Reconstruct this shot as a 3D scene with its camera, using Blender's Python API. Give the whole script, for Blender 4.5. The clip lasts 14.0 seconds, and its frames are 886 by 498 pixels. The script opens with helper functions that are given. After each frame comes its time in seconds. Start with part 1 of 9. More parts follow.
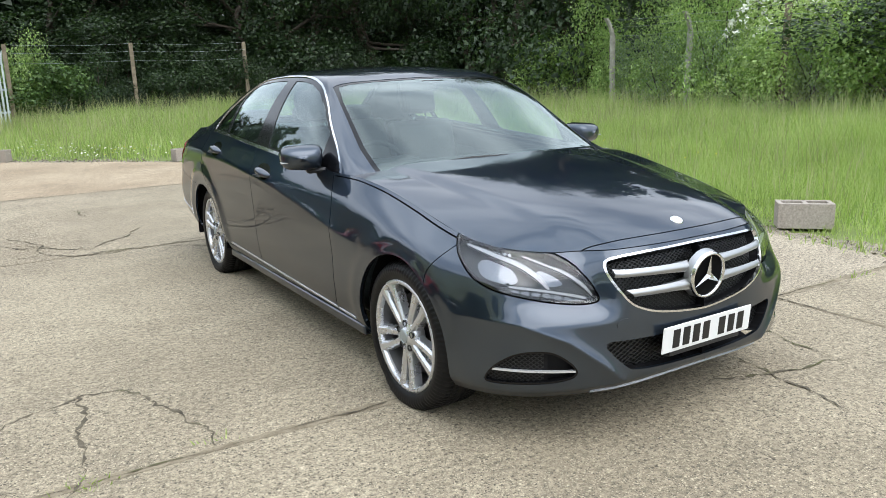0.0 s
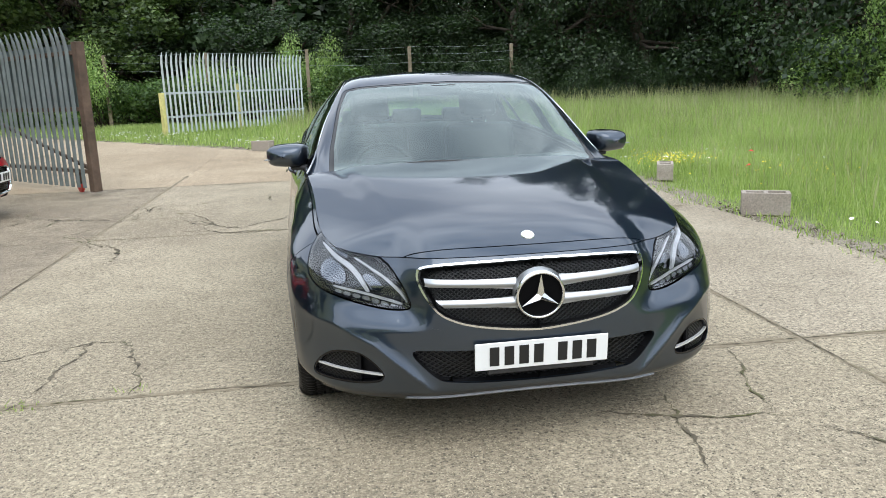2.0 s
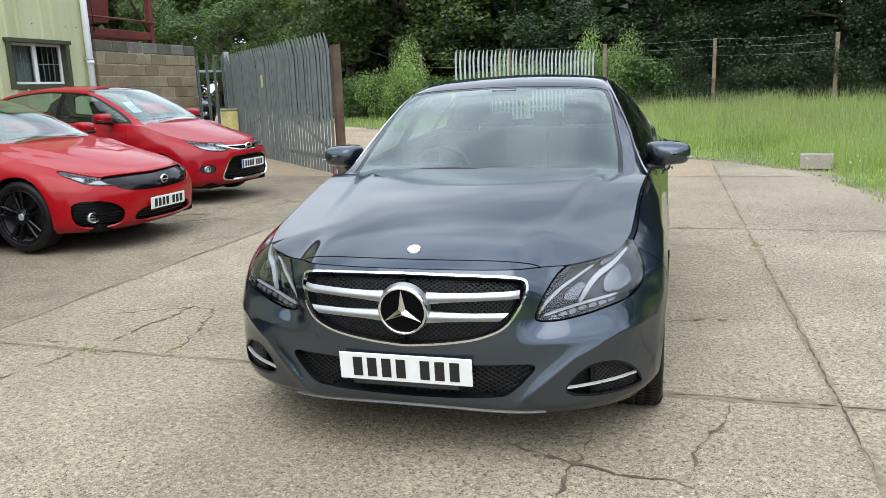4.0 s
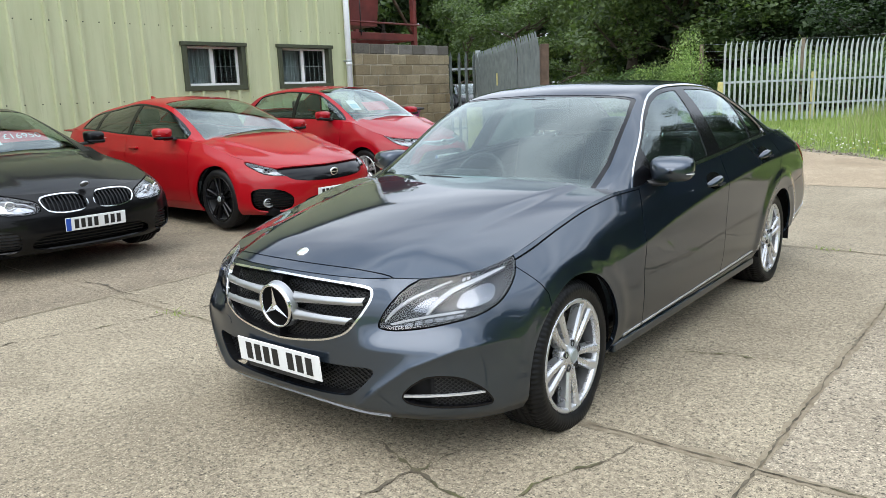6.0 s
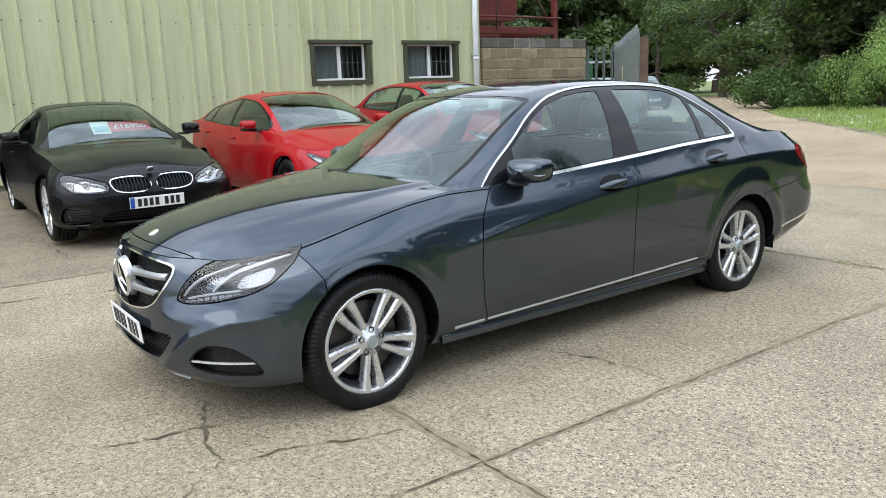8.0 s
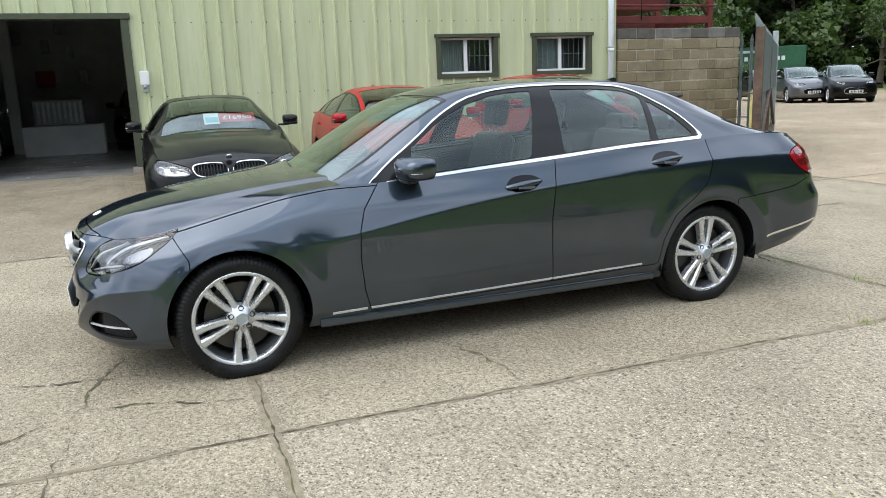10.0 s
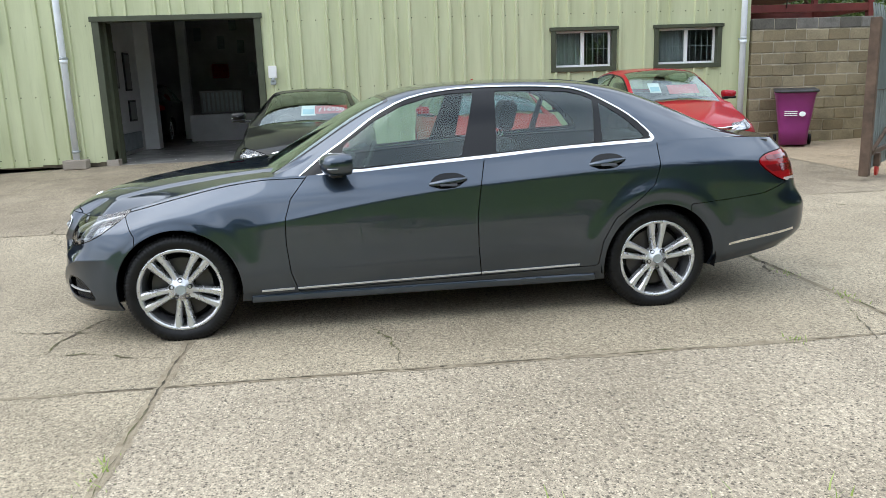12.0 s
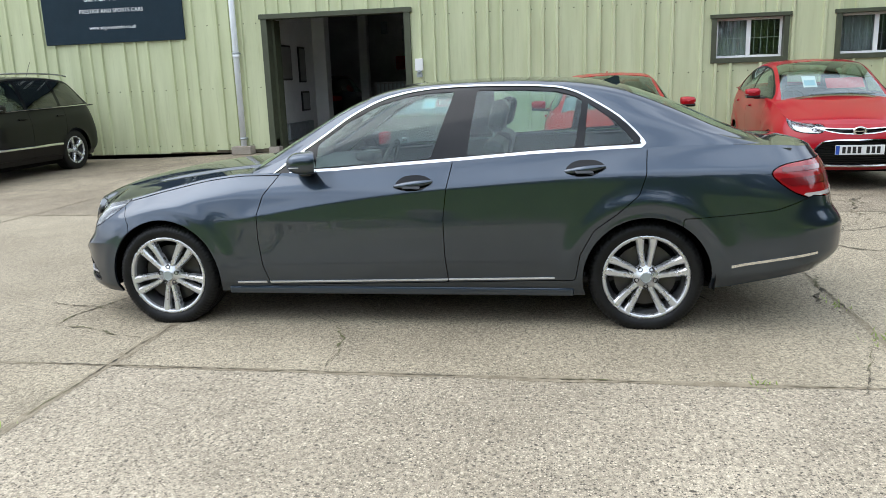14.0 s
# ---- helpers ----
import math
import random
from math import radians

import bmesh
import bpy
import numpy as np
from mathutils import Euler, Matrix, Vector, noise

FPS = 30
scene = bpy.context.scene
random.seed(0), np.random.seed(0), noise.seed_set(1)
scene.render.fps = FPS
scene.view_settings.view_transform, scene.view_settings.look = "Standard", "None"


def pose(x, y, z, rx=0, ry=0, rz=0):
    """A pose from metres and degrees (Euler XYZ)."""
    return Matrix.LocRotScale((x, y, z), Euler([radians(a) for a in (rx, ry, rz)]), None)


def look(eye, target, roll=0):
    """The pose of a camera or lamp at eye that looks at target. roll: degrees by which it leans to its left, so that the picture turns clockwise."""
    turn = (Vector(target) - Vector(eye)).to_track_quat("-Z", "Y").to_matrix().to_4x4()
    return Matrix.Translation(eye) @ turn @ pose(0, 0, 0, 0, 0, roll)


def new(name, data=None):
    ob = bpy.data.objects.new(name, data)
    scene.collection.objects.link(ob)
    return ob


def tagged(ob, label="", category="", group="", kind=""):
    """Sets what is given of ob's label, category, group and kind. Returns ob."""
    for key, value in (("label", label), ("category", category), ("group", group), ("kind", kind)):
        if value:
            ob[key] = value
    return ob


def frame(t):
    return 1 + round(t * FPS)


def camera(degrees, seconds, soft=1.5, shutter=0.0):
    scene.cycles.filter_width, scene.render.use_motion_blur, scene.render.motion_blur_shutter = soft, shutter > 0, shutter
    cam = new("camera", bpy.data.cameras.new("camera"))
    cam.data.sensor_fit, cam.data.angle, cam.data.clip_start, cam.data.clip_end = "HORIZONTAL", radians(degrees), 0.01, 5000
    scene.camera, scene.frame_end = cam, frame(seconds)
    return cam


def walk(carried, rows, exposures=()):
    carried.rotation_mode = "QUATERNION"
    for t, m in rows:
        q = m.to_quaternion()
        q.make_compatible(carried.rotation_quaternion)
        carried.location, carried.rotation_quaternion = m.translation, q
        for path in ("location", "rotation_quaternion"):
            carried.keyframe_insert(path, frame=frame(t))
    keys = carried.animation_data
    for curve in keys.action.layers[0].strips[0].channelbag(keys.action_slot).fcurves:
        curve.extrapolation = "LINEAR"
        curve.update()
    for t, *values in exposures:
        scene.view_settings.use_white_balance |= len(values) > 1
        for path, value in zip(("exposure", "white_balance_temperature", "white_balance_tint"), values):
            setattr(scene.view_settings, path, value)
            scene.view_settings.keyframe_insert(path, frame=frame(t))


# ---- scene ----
# ---- the camera and its walk: one car length is along Y, the nose towards -Y ----
cam = camera(60.5, 14.0, 0.6)
PATH = [
    (0, (-2.27, -4.104, 1.358), (-1.275, -2.429, 0.91), -1.9),
    (0.5, (-1.928, -4.32, 1.353), (-1.09, -2.559, 0.912), -2.0),
    (1, (-1.551, -4.491, 1.353), (-0.888, -2.655, 0.919), -1.9),
    (1.5, (-1.15, -4.609, 1.351), (-0.677, -2.714, 0.922), -1.9),
    (2, (-0.7, -4.766, 1.333), (-0.422, -2.831, 0.908), -2.0),
    (2.5, (-0.282, -4.797, 1.335), (-0.197, -2.844, 0.913), -1.9),
    (3, (0.1, -4.787, 1.34), (-0.019, -2.835, 0.919), -1.9),
    (3.5, (0.509, -4.764, 1.366), (0.171, -2.837, 0.95), -1.9),
    (3.7, (0.662, -4.726, 1.348), (0.236, -2.817, 0.933), -1.9),
    (5.8, (2.24, -4.132, 1.394), (1.045, -2.581, 0.988), -2.2),
    (6, (2.376, -4.041, 1.39), (1.131, -2.529, 0.984), -2.2),
    (6.5, (2.708, -3.795, 1.369), (1.354, -2.38, 0.963), -2.2),
    (7, (3.062, -3.561, 1.385), (1.615, -2.241, 0.981), -2.1),
    (7.5, (3.398, -3.305, 1.379), (1.872, -2.076, 0.974), -2.1),
    (8, (3.704, -3.01, 1.38), (2.109, -1.875, 0.972), -2.2),
    (8.2, (3.822, -2.884, 1.362), (2.2, -1.789, 0.952), -2.2),
    (10.3, (4.739, -1.486, 1.382), (2.876, -0.889, 0.967), -2.1),
    (10.5, (4.81, -1.334, 1.371), (2.931, -0.789, 0.955), -2.0),
    (11, (4.975, -1.013, 1.394), (3.066, -0.585, 0.978), -2.1),
    (11.5, (5.16, -0.675, 1.416), (3.232, -0.35, 0.997), -2.0),
    (12, (5.234, -0.37, 1.395), (3.291, -0.156, 0.973), -2.0),
    (12.5, (5.255, -0.055, 1.389), (3.303, 0.041, 0.964), -1.9),
    (13, (5.283, 0.35, 1.395), (3.329, 0.307, 0.968), -1.9),
    (13.5, (5.209, 0.69, 1.398), (3.265, 0.5, 0.968), -1.9),
    (14, (5.063, 1.044, 1.406), (3.139, 0.707, 0.976), -2.0),
]
walk(cam, [(t, look(eye, target, roll)) for t, eye, target, roll in PATH], [(0.0, 0.93, 6300, 10), (3.0, 0.86, 6300, 10), (8.0, 0.88, 6280, 10), (14.0, 0.92, 6160, 10)])

# ---- light: bright overcast ----
world = bpy.data.worlds.new("overcast_sky")
scene.world = world
world.use_nodes = True
wn, wl = world.node_tree.nodes, world.node_tree.links
sky = wn.new("ShaderNodeTexSky")
sky.sky_type, sky.sun_disc = "NISHITA", False
sky.sun_elevation, sky.sun_rotation = radians(57), radians(174)
sky.dust_density, sky.ozone_density = 3.0, 1.0
wc = wn.new("ShaderNodeTexCoord")
wm = wn.new("ShaderNodeMapping")
wm.inputs["Scale"].default_value = (1.0, 1.0, 2.6)
wnoise = wn.new("ShaderNodeTexNoise")
wnoise.inputs["Scale"].default_value, wnoise.inputs["Detail"].default_value = 2.6, 6.0
wramp = wn.new("ShaderNodeValToRGB")
wramp.color_ramp.elements[0].position, wramp.color_ramp.elements[0].color = 0.34, (5.0, 5.6, 6.4, 1)
wramp.color_ramp.elements[1].position, wramp.color_ramp.elements[1].color = 0.66, (11.6, 12.3, 13.0, 1)
# an overcast sky is brighter overhead than at the horizon
wsep = wn.new("ShaderNodeSeparateXYZ")
wfall = wn.new("ShaderNodeMapRange")
wfall.inputs["To Min"].default_value, wfall.inputs["To Max"].default_value = 0.66, 1.20
wdome = wn.new("ShaderNodeMixRGB")
wdome.blend_type, wdome.inputs["Fac"].default_value = "MULTIPLY", 1.0
wmix = wn.new("ShaderNodeMixRGB")
wmix.inputs["Fac"].default_value = 0.82
wback = wn["Background"]
wback.inputs["Strength"].default_value = 0.12
for a, b in ((wc.outputs["Generated"], wm.inputs["Vector"]), (wm.outputs["Vector"], wnoise.inputs["Vector"]), (wnoise.outputs["Fac"], wramp.inputs["Fac"]),
             (sky.outputs["Color"], wmix.inputs["Color1"]), (wc.outputs["Generated"], wsep.inputs["Vector"]), (wsep.outputs["Z"], wfall.inputs["Value"]),
             (wramp.outputs["Color"], wdome.inputs["Color1"]), (wfall.outputs["Result"], wdome.inputs["Color2"]), (wdome.outputs["Color"], wmix.inputs["Color2"]), (wmix.outputs["Color"], wback.inputs["Color"])):
    wl.new(a, b)
sun = new("sun", bpy.data.lights.new("sun", "SUN"))
sun.data.energy, sun.data.angle, sun.data.color = 0.8, radians(60), (1.0, 0.96, 0.90)
sun.matrix_world = look((1, -9, 14), (0, 0, 0))
scene.view_settings.exposure = 1.0

# ---- materials ----
class Mat:
    """A node material with a principled shader, and short ways to wire it."""

    def __init__(self, name, color=(0.5, 0.5, 0.5), rough=0.6, metal=0.0, **more):
        self.m = bpy.data.materials.new(name)
        self.m.use_nodes = True
        self.n, self.l = self.m.node_tree.nodes, self.m.node_tree.links
        self.p = self.n["Principled BSDF"]
        self.set("Base Color", (*color, 1)), self.set("Roughness", rough), self.set("Metallic", metal)
        for key, value in more.items():
            self.set(key.replace("_", " "), value)
        self.coord = None

    def set(self, key, value):
        if hasattr(value, "is_linked"):
            self.l.new(value, self.p.inputs[key])
        else:
            self.p.inputs[key].default_value = value

    def at(self, scale=(1, 1, 1), space="Object"):
        if self.coord is None:
            self.coord = self.n.new("ShaderNodeTexCoord")
        m = self.n.new("ShaderNodeMapping")
        m.inputs["Scale"].default_value = scale
        self.l.new(self.coord.outputs[space], m.inputs["Vector"])
        return m.outputs["Vector"]

    def where(self, scale=(1, 1, 1)):
        g = self.n.new("ShaderNodeNewGeometry")
        m = self.n.new("ShaderNodeMapping")
        m.inputs["Scale"].default_value = scale
        self.l.new(g.outputs["Position"], m.inputs["Vector"])
        return m.outputs["Vector"]

    def noise(self, vec, scale, detail=3.0, rough=0.55):
        t = self.n.new("ShaderNodeTexNoise")
        t.inputs["Scale"].default_value, t.inputs["Detail"].default_value, t.inputs["Roughness"].default_value = scale, detail, rough
        self.l.new(vec, t.inputs["Vector"])
        return t.outputs["Fac"]

    def cells(self, vec, scale, out="Distance", feature="F1", rand=1.0):
        t = self.n.new("ShaderNodeTexVoronoi")
        t.feature = feature
        t.inputs["Scale"].default_value, t.inputs["Randomness"].default_value = scale, rand
        self.l.new(vec, t.inputs["Vector"])
        return t.outputs[out]

    def ramp(self, fac, *stops):
        r = self.n.new("ShaderNodeValToRGB")
        els = r.color_ramp.elements
        while len(els) < len(stops):
            els.new(0.5)
        for e, (pos, col) in zip(els, stops):
            e.position = pos
            e.color = (*col, 1) if hasattr(col, "__len__") else (col, col, col, 1)
        self.l.new(fac, r.inputs["Fac"])
        return r.outputs["Color"]

    def mix(self, fac, a, b, mode="MIX"):
        x = self.n.new("ShaderNodeMixRGB")
        x.blend_type = mode
        for key, v in (("Fac", fac), ("Color1", a), ("Color2", b)):
            if hasattr(v, "is_linked"):
                self.l.new(v, x.inputs[key])
            elif hasattr(v, "__len__"):
                x.inputs[key].default_value = (*v, 1)
            else:
                x.inputs[key].default_value = v if key == "Fac" else (v, v, v, 1)
        return x.outputs["Color"]

    def random(self):
        return self.n.new("ShaderNodeObjectInfo").outputs["Random"]

    def island(self):
        return self.n.new("ShaderNodeNewGeometry").outputs["Random Per Island"]

    def bump(self, height, strength=0.3, dist=0.01):
        b = self.n.new("ShaderNodeBump")
        b.inputs["Strength"].default_value, b.inputs["Distance"].default_value = strength, dist
        self.l.new(height, b.inputs["Height"])
        self.set("Normal", b.outputs["Normal"])
        return self


def plain(name, color, rough=0.6, metal=0.0, vary=0.12, scale=9.0, bump=0.0, **more):
    """A surface of one colour with faint mottling."""
    m = Mat(name, color, rough, metal, **more)
    v = m.where()
    f = m.noise(v, scale, 4.0)
    m.set("Base Color", m.mix(m.ramp(f, (0.3, 0.0), (0.7, 1.0)), tuple(c * (1 - vary) for c in color), tuple(min(1, c * (1 + vary)) for c in color)))
    m.set("Roughness", m.ramp(m.noise(v, scale * 3.1, 3.0), (0.2, max(0.02, rough * 0.85)), (0.8, min(1, rough * 1.15))))
    if bump:
        m.bump(m.noise(v, scale * 14, 3.0), bump, 0.004)
    return m.m


def concrete_material(name, dark, light, coarse, stain, stones=1.0):
    """Weathered exposed-aggregate concrete: stones of two sizes, pits, wear and stains."""
    m = Mat(name, light, 0.9)
    v = m.where()
    big = m.noise(v, 0.45, 5.0, 0.6)
    mid = m.noise(v, 2.6, 6.0, 0.7)
    base = m.mix(m.ramp(big, (0.34, 0.0), (0.64, 1.0)), dark, light)
    base = m.mix(m.ramp(mid, (0.46, 0.0), (0.74, stain)), base, tuple(c * 0.55 for c in dark))
    base = m.mix(m.ramp(m.random(), (0.0, 0.0), (1.0, 0.28)), base, tuple(c * 0.72 for c in light))

    def pick(scale, lo, hi, r0, r1):
        """Single stones: some of the cells of a size, each smaller than its cell."""
        grey = m.n.new("ShaderNodeRGBToBW")
        m.l.new(m.cells(v, scale, "Color"), grey.inputs["Color"])
        some = m.ramp(grey.outputs["Val"], (lo, 0.0), (hi, 1.0)) if hi > lo else m.ramp(grey.outputs["Val"], (hi, 1.0), (lo, 0.0))
        return m.mix(1.0, some, m.ramp(m.cells(v, scale), (r0, 1.0), (r1, 0.0)), "MULTIPLY")
    worn = m.ramp(m.noise(v, 0.9, 6.0, 0.7), (0.34, 0.75), (0.62, 1.0))
    grain = m.ramp(m.noise(v, 38.0, 6.0, 0.92), (0.37, 0.30), (0.50, 0.98), (0.63, 1.65))
    col = m.mix(worn, m.mix(0.6, base, grain, "MULTIPLY"), m.mix(1.0, base, grain, "MULTIPLY"))
    pale, shade = tuple(min(0.8, c * 1.55 + 0.02) for c in light), tuple(c * 0.22 for c in dark)
    for scale, lo, hi, r0, r1, tone, amount in ((coarse * 0.95, 0.30, 0.26, 0.28, 0.40, shade, 0.95), (coarse * 0.90, 0.74, 0.78, 0.26, 0.36, pale, 0.72 * stones),
                                                (coarse * 1.8, 0.38, 0.34, 0.30, 0.43, shade, 0.9), (coarse * 1.7, 0.62, 0.68, 0.28, 0.40, pale, 0.75 * stones),
                                                (coarse * 0.5, 0.17, 0.15, 0.20, 0.34, shade, 0.9), (coarse * 0.5, 0.84, 0.86, 0.18, 0.27, pale, 0.8 * stones)):
        col = m.mix(m.mix(1.0, m.mix(1.0, pick(scale, lo, hi, r0, r1), worn, "MULTIPLY"), amount, "MULTIPLY"), col, tone)
    m.set("Base Color", col)
    hgt = m.mix(0.5, m.ramp(m.cells(v, coarse), (0.0, 1.0), (0.7, 0.0)), m.noise(v, 40.0, 5.0))
    m.bump(hgt, 0.7, 0.006)
    return m.m


CONCRETE = concrete_material("weathered_concrete", (0.234, 0.194, 0.131), (0.378, 0.323, 0.228), 80.0, 0.5)
# darker, browner mix with heavier blotches, for the bays nearest the building
CONCRETE_BROWN = concrete_material("oil_stained_concrete", (0.185, 0.148, 0.100), (0.320, 0.268, 0.188), 80.0, 0.8)
CONCRETE_SANDY = concrete_material("sandy_worn_concrete", (0.285, 0.218, 0.140), (0.43, 0.345, 0.235), 80.0, 0.35)
CONCRETE_COARSE = concrete_material("worn_aggregate_concrete", (0.236, 0.197, 0.138), (0.368, 0.315, 0.232), 62.0, 0.35, 1.25)
def crack_material():
    m = Mat("crack_dirt", (0.15, 0.125, 0.09), 0.95)
    v = m.where()
    col = m.mix(m.ramp(m.noise(v, 9.0, 4.0), (0.35, 0.0), (0.65, 1.0)), (0.050, 0.042, 0.028), (0.165, 0.138, 0.094))
    moss = m.ramp(m.noise(v, 1.3, 4.0, 0.65), (0.52, 0.0), (0.62, 0.75))
    m.set("Base Color", m.mix(moss, col, (0.10, 0.105, 0.03)))
    return m.bump(m.noise(v, 120.0, 4.0), 0.6, 0.006).m


EARTH = plain("joint_dirt", (0.16, 0.135, 0.095), 0.95, vary=0.4, scale=7, bump=0.4)
CRACK = crack_material()


def joint_material():
    """Packed dirt and grit in the joints between the bays."""
    m = Mat("joint_grit", (0.2, 0.17, 0.12), 0.95)
    v = m.where()
    col = m.mix(m.ramp(m.noise(v, 14.0, 5.0, 0.7), (0.35, 0.0), (0.65, 1.0)), (0.185, 0.150, 0.098), (0.31, 0.262, 0.182))
    moss = m.ramp(m.noise(v, 1.1, 4.0, 0.65), (0.62, 0.0), (0.72, 0.3))
    m.set("Base Color", m.mix(moss, col, (0.12, 0.115, 0.05)))
    return m.bump(m.noise(v, 110.0, 4.0), 0.8, 0.008).m


JOINT = joint_material()
SOIL = plain("meadow_soil", (0.135, 0.175, 0.045), 0.95, vary=0.35, scale=1.5, bump=0.3)
GRAVEL = concrete_material("verge_gravel", (0.15, 0.128, 0.092), (0.29, 0.252, 0.185), 38.0, 0.5)


def cladding_material():
    m = Mat("pale_green_cladding", (0.50, 0.53, 0.27), 0.55)
    v = m.where()
    col = m.mix(m.ramp(m.noise(m.where((1, 3.0, 0.35)), 1.6, 5.0), (0.35, 0.0), (0.7, 1.0)), (0.495, 0.525, 0.312), (0.585, 0.615, 0.388))
    dirt = m.ramp(m.noise(m.where((1, 9.0, 0.5)), 2.0, 6.0, 0.7), (0.55, 0.0), (0.8, 0.35))
    m.set("Base Color", m.mix(dirt, col, (0.25, 0.26, 0.155)))
    m.set("Roughness", m.ramp(m.noise(v, 14.0), (0.3, 0.45), (0.7, 0.65)))
    return m.bump(m.noise(v, 60.0), 0.06, 0.003).m


CLADDING = cladding_material()
OLIVE = plain("olive_flashing", (0.062, 0.070, 0.040), 0.55, vary=0.15, scale=3)
PIPE_WHITE = plain("white_plastic_pipe", (0.78, 0.81, 0.84), 0.45, vary=0.06, scale=3)
SIGN_NAVY = plain("navy_sign_panel", (0.010, 0.024, 0.037), 0.6, vary=0.1, scale=2, Specular_IOR_Level=0.2)
SIGN_WHITE = plain("white_lettering", (0.78, 0.8, 0.8), 0.5, vary=0.03)
WHITE_PAINT = plain("white_paint", (0.80, 0.80, 0.78), 0.6, vary=0.08, scale=2)
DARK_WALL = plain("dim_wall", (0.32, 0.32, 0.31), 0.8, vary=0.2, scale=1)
GREY_WALL = plain("grey_painted_wall", (0.66, 0.66, 0.64), 0.8, vary=0.2, scale=1)
SHINY_FLOOR = plain("painted_workshop_floor", (0.36, 0.345, 0.32), 0.25, vary=0.25, scale=2)
RED_PLASTIC = plain("red_plastic", (0.5, 0.04, 0.03), 0.4)
BLACK_PLASTIC = plain("black_plastic", (0.018, 0.018, 0.019), 0.5, vary=0.2, scale=20)
BROWN_STEEL = plain("rusty_brown_steel", (0.10, 0.066, 0.045), 0.75, 0.1, vary=0.4, scale=6, bump=0.15)
RED_STEEL = plain("red_oxide_steel", (0.145, 0.025, 0.02), 0.6, vary=0.35, scale=2.5)
GALV = plain("galvanised_steel", (0.40, 0.44, 0.45), 0.5, 0.55, vary=0.18, scale=5)
GALV_GATE = plain("weathered_gate_steel", (0.165, 0.195, 0.19), 0.55, 0.3, vary=0.2, scale=5)
GALV_PALE = plain("pale_galvanised_steel", (0.52, 0.57, 0.57), 0.5, 0.35, vary=0.15, scale=5)
GATE_BACK = plain("blue_grey_sheet_steel", (0.10, 0.13, 0.135), 0.6, 0.2, vary=0.2, scale=2)
YELLOW_PAINT = plain("faded_yellow_paint", (0.62, 0.56, 0.22), 0.6, vary=0.2, scale=8)
BLOCK = None


def block_material(name, a, b, c):
    m = Mat(name, a, 0.92)
    v = m.where()
    col = m.mix(m.random(), a, b)
    col = m.mix(m.ramp(m.noise(v, 2.2, 6.0, 0.7), (0.45, 0.0), (0.75, 0.75)), col, c)
    col = m.mix(1.0, col, m.ramp(m.noise(v, 60.0, 4.0), (0.3, 0.75), (0.7, 1.2)), "MULTIPLY")
    m.set("Base Color", col)
    return m.bump(m.noise(v, 70.0, 4.0), 0.5, 0.006).m


BLOCK = block_material("aged_concrete_block", (0.215, 0.170, 0.098), (0.34, 0.285, 0.18), (0.115, 0.094, 0.058))
BLOCK_DARK = block_material("damp_coping_block", (0.12, 0.11, 0.09), (0.25, 0.235, 0.21), (0.06, 0.055, 0.045))
BLOCK_LOOSE = block_material("loose_grey_block", (0.33, 0.29, 0.24), (0.40, 0.36, 0.31), (0.22, 0.18, 0.14))
MORTAR = plain("mortar", (0.36, 0.32, 0.245), 0.95, vary=0.35, scale=8)


def leaf_material(name, a, b, c, gloss=0.5, thin=0.28):
    m = Mat(name, a, gloss)
    f = m.island()
    col = m.ramp(f, (0.0, a), (0.5, b), (1.0, c))
    shade = m.ramp(m.noise(m.where(), 0.7, 3.0), (0.3, 0.62), (0.7, 1.25))
    m.set("Base Color", m.mix(1.0, col, shade, "MULTIPLY"))
    m.set("Transmission Weight", 0.0)
    tr = m.n.new("ShaderNodeBsdfTranslucent")
    mx = m.n.new("ShaderNodeMixShader")
    mx.inputs["Fac"].default_value = thin
    m.l.new(m.mix(1.0, col, (1.3, 1.5, 0.7), "MULTIPLY"), tr.inputs["Color"])
    out = m.n["Material Output"]
    m.l.new(m.p.outputs["BSDF"], mx.inputs[1]), m.l.new(tr.outputs["BSDF"], mx.inputs[2]), m.l.new(mx.outputs["Shader"], out.inputs["Surface"])
    return m.m


# leaf colour lowered to carry the gloom inside the wood
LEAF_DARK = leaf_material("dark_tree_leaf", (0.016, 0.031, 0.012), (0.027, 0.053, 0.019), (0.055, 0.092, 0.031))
LEAF_MID = leaf_material("hedge_leaf", (0.045, 0.092, 0.025), (0.086, 0.156, 0.043), (0.150, 0.230, 0.071))
LEAF_OLIVE = leaf_material("olive_tree_leaf", (0.045, 0.078, 0.023), (0.082, 0.127, 0.038), (0.139, 0.193, 0.066), 0.5, 0.35)
LEAF_LIGHT = leaf_material("bright_shrub_leaf", (0.15, 0.24, 0.075), (0.26, 0.37, 0.12), (0.42, 0.52, 0.22), 0.5, 0.4)
LEAF_PALE = leaf_material("pale_bramble_leaf", (0.24, 0.33, 0.11), (0.36, 0.46, 0.18), (0.52, 0.60, 0.30), 0.5, 0.4)
GRASS = leaf_material("meadow_grass_blade", (0.215, 0.295, 0.085), (0.32, 0.395, 0.138), (0.48, 0.525, 0.26), 0.55, 0.45)
SEED = leaf_material("grass_seed_head", (0.28, 0.30, 0.14), (0.36, 0.37, 0.19), (0.45, 0.44, 0.25), 0.7)
BARK = plain("tree_bark", (0.07, 0.055, 0.04), 0.9, vary=0.4, scale=9, bump=0.6)
WOOD_POST = plain("weathered_wood_post", (0.21, 0.17, 0.12), 0.9, vary=0.3, scale=9, bump=0.4)
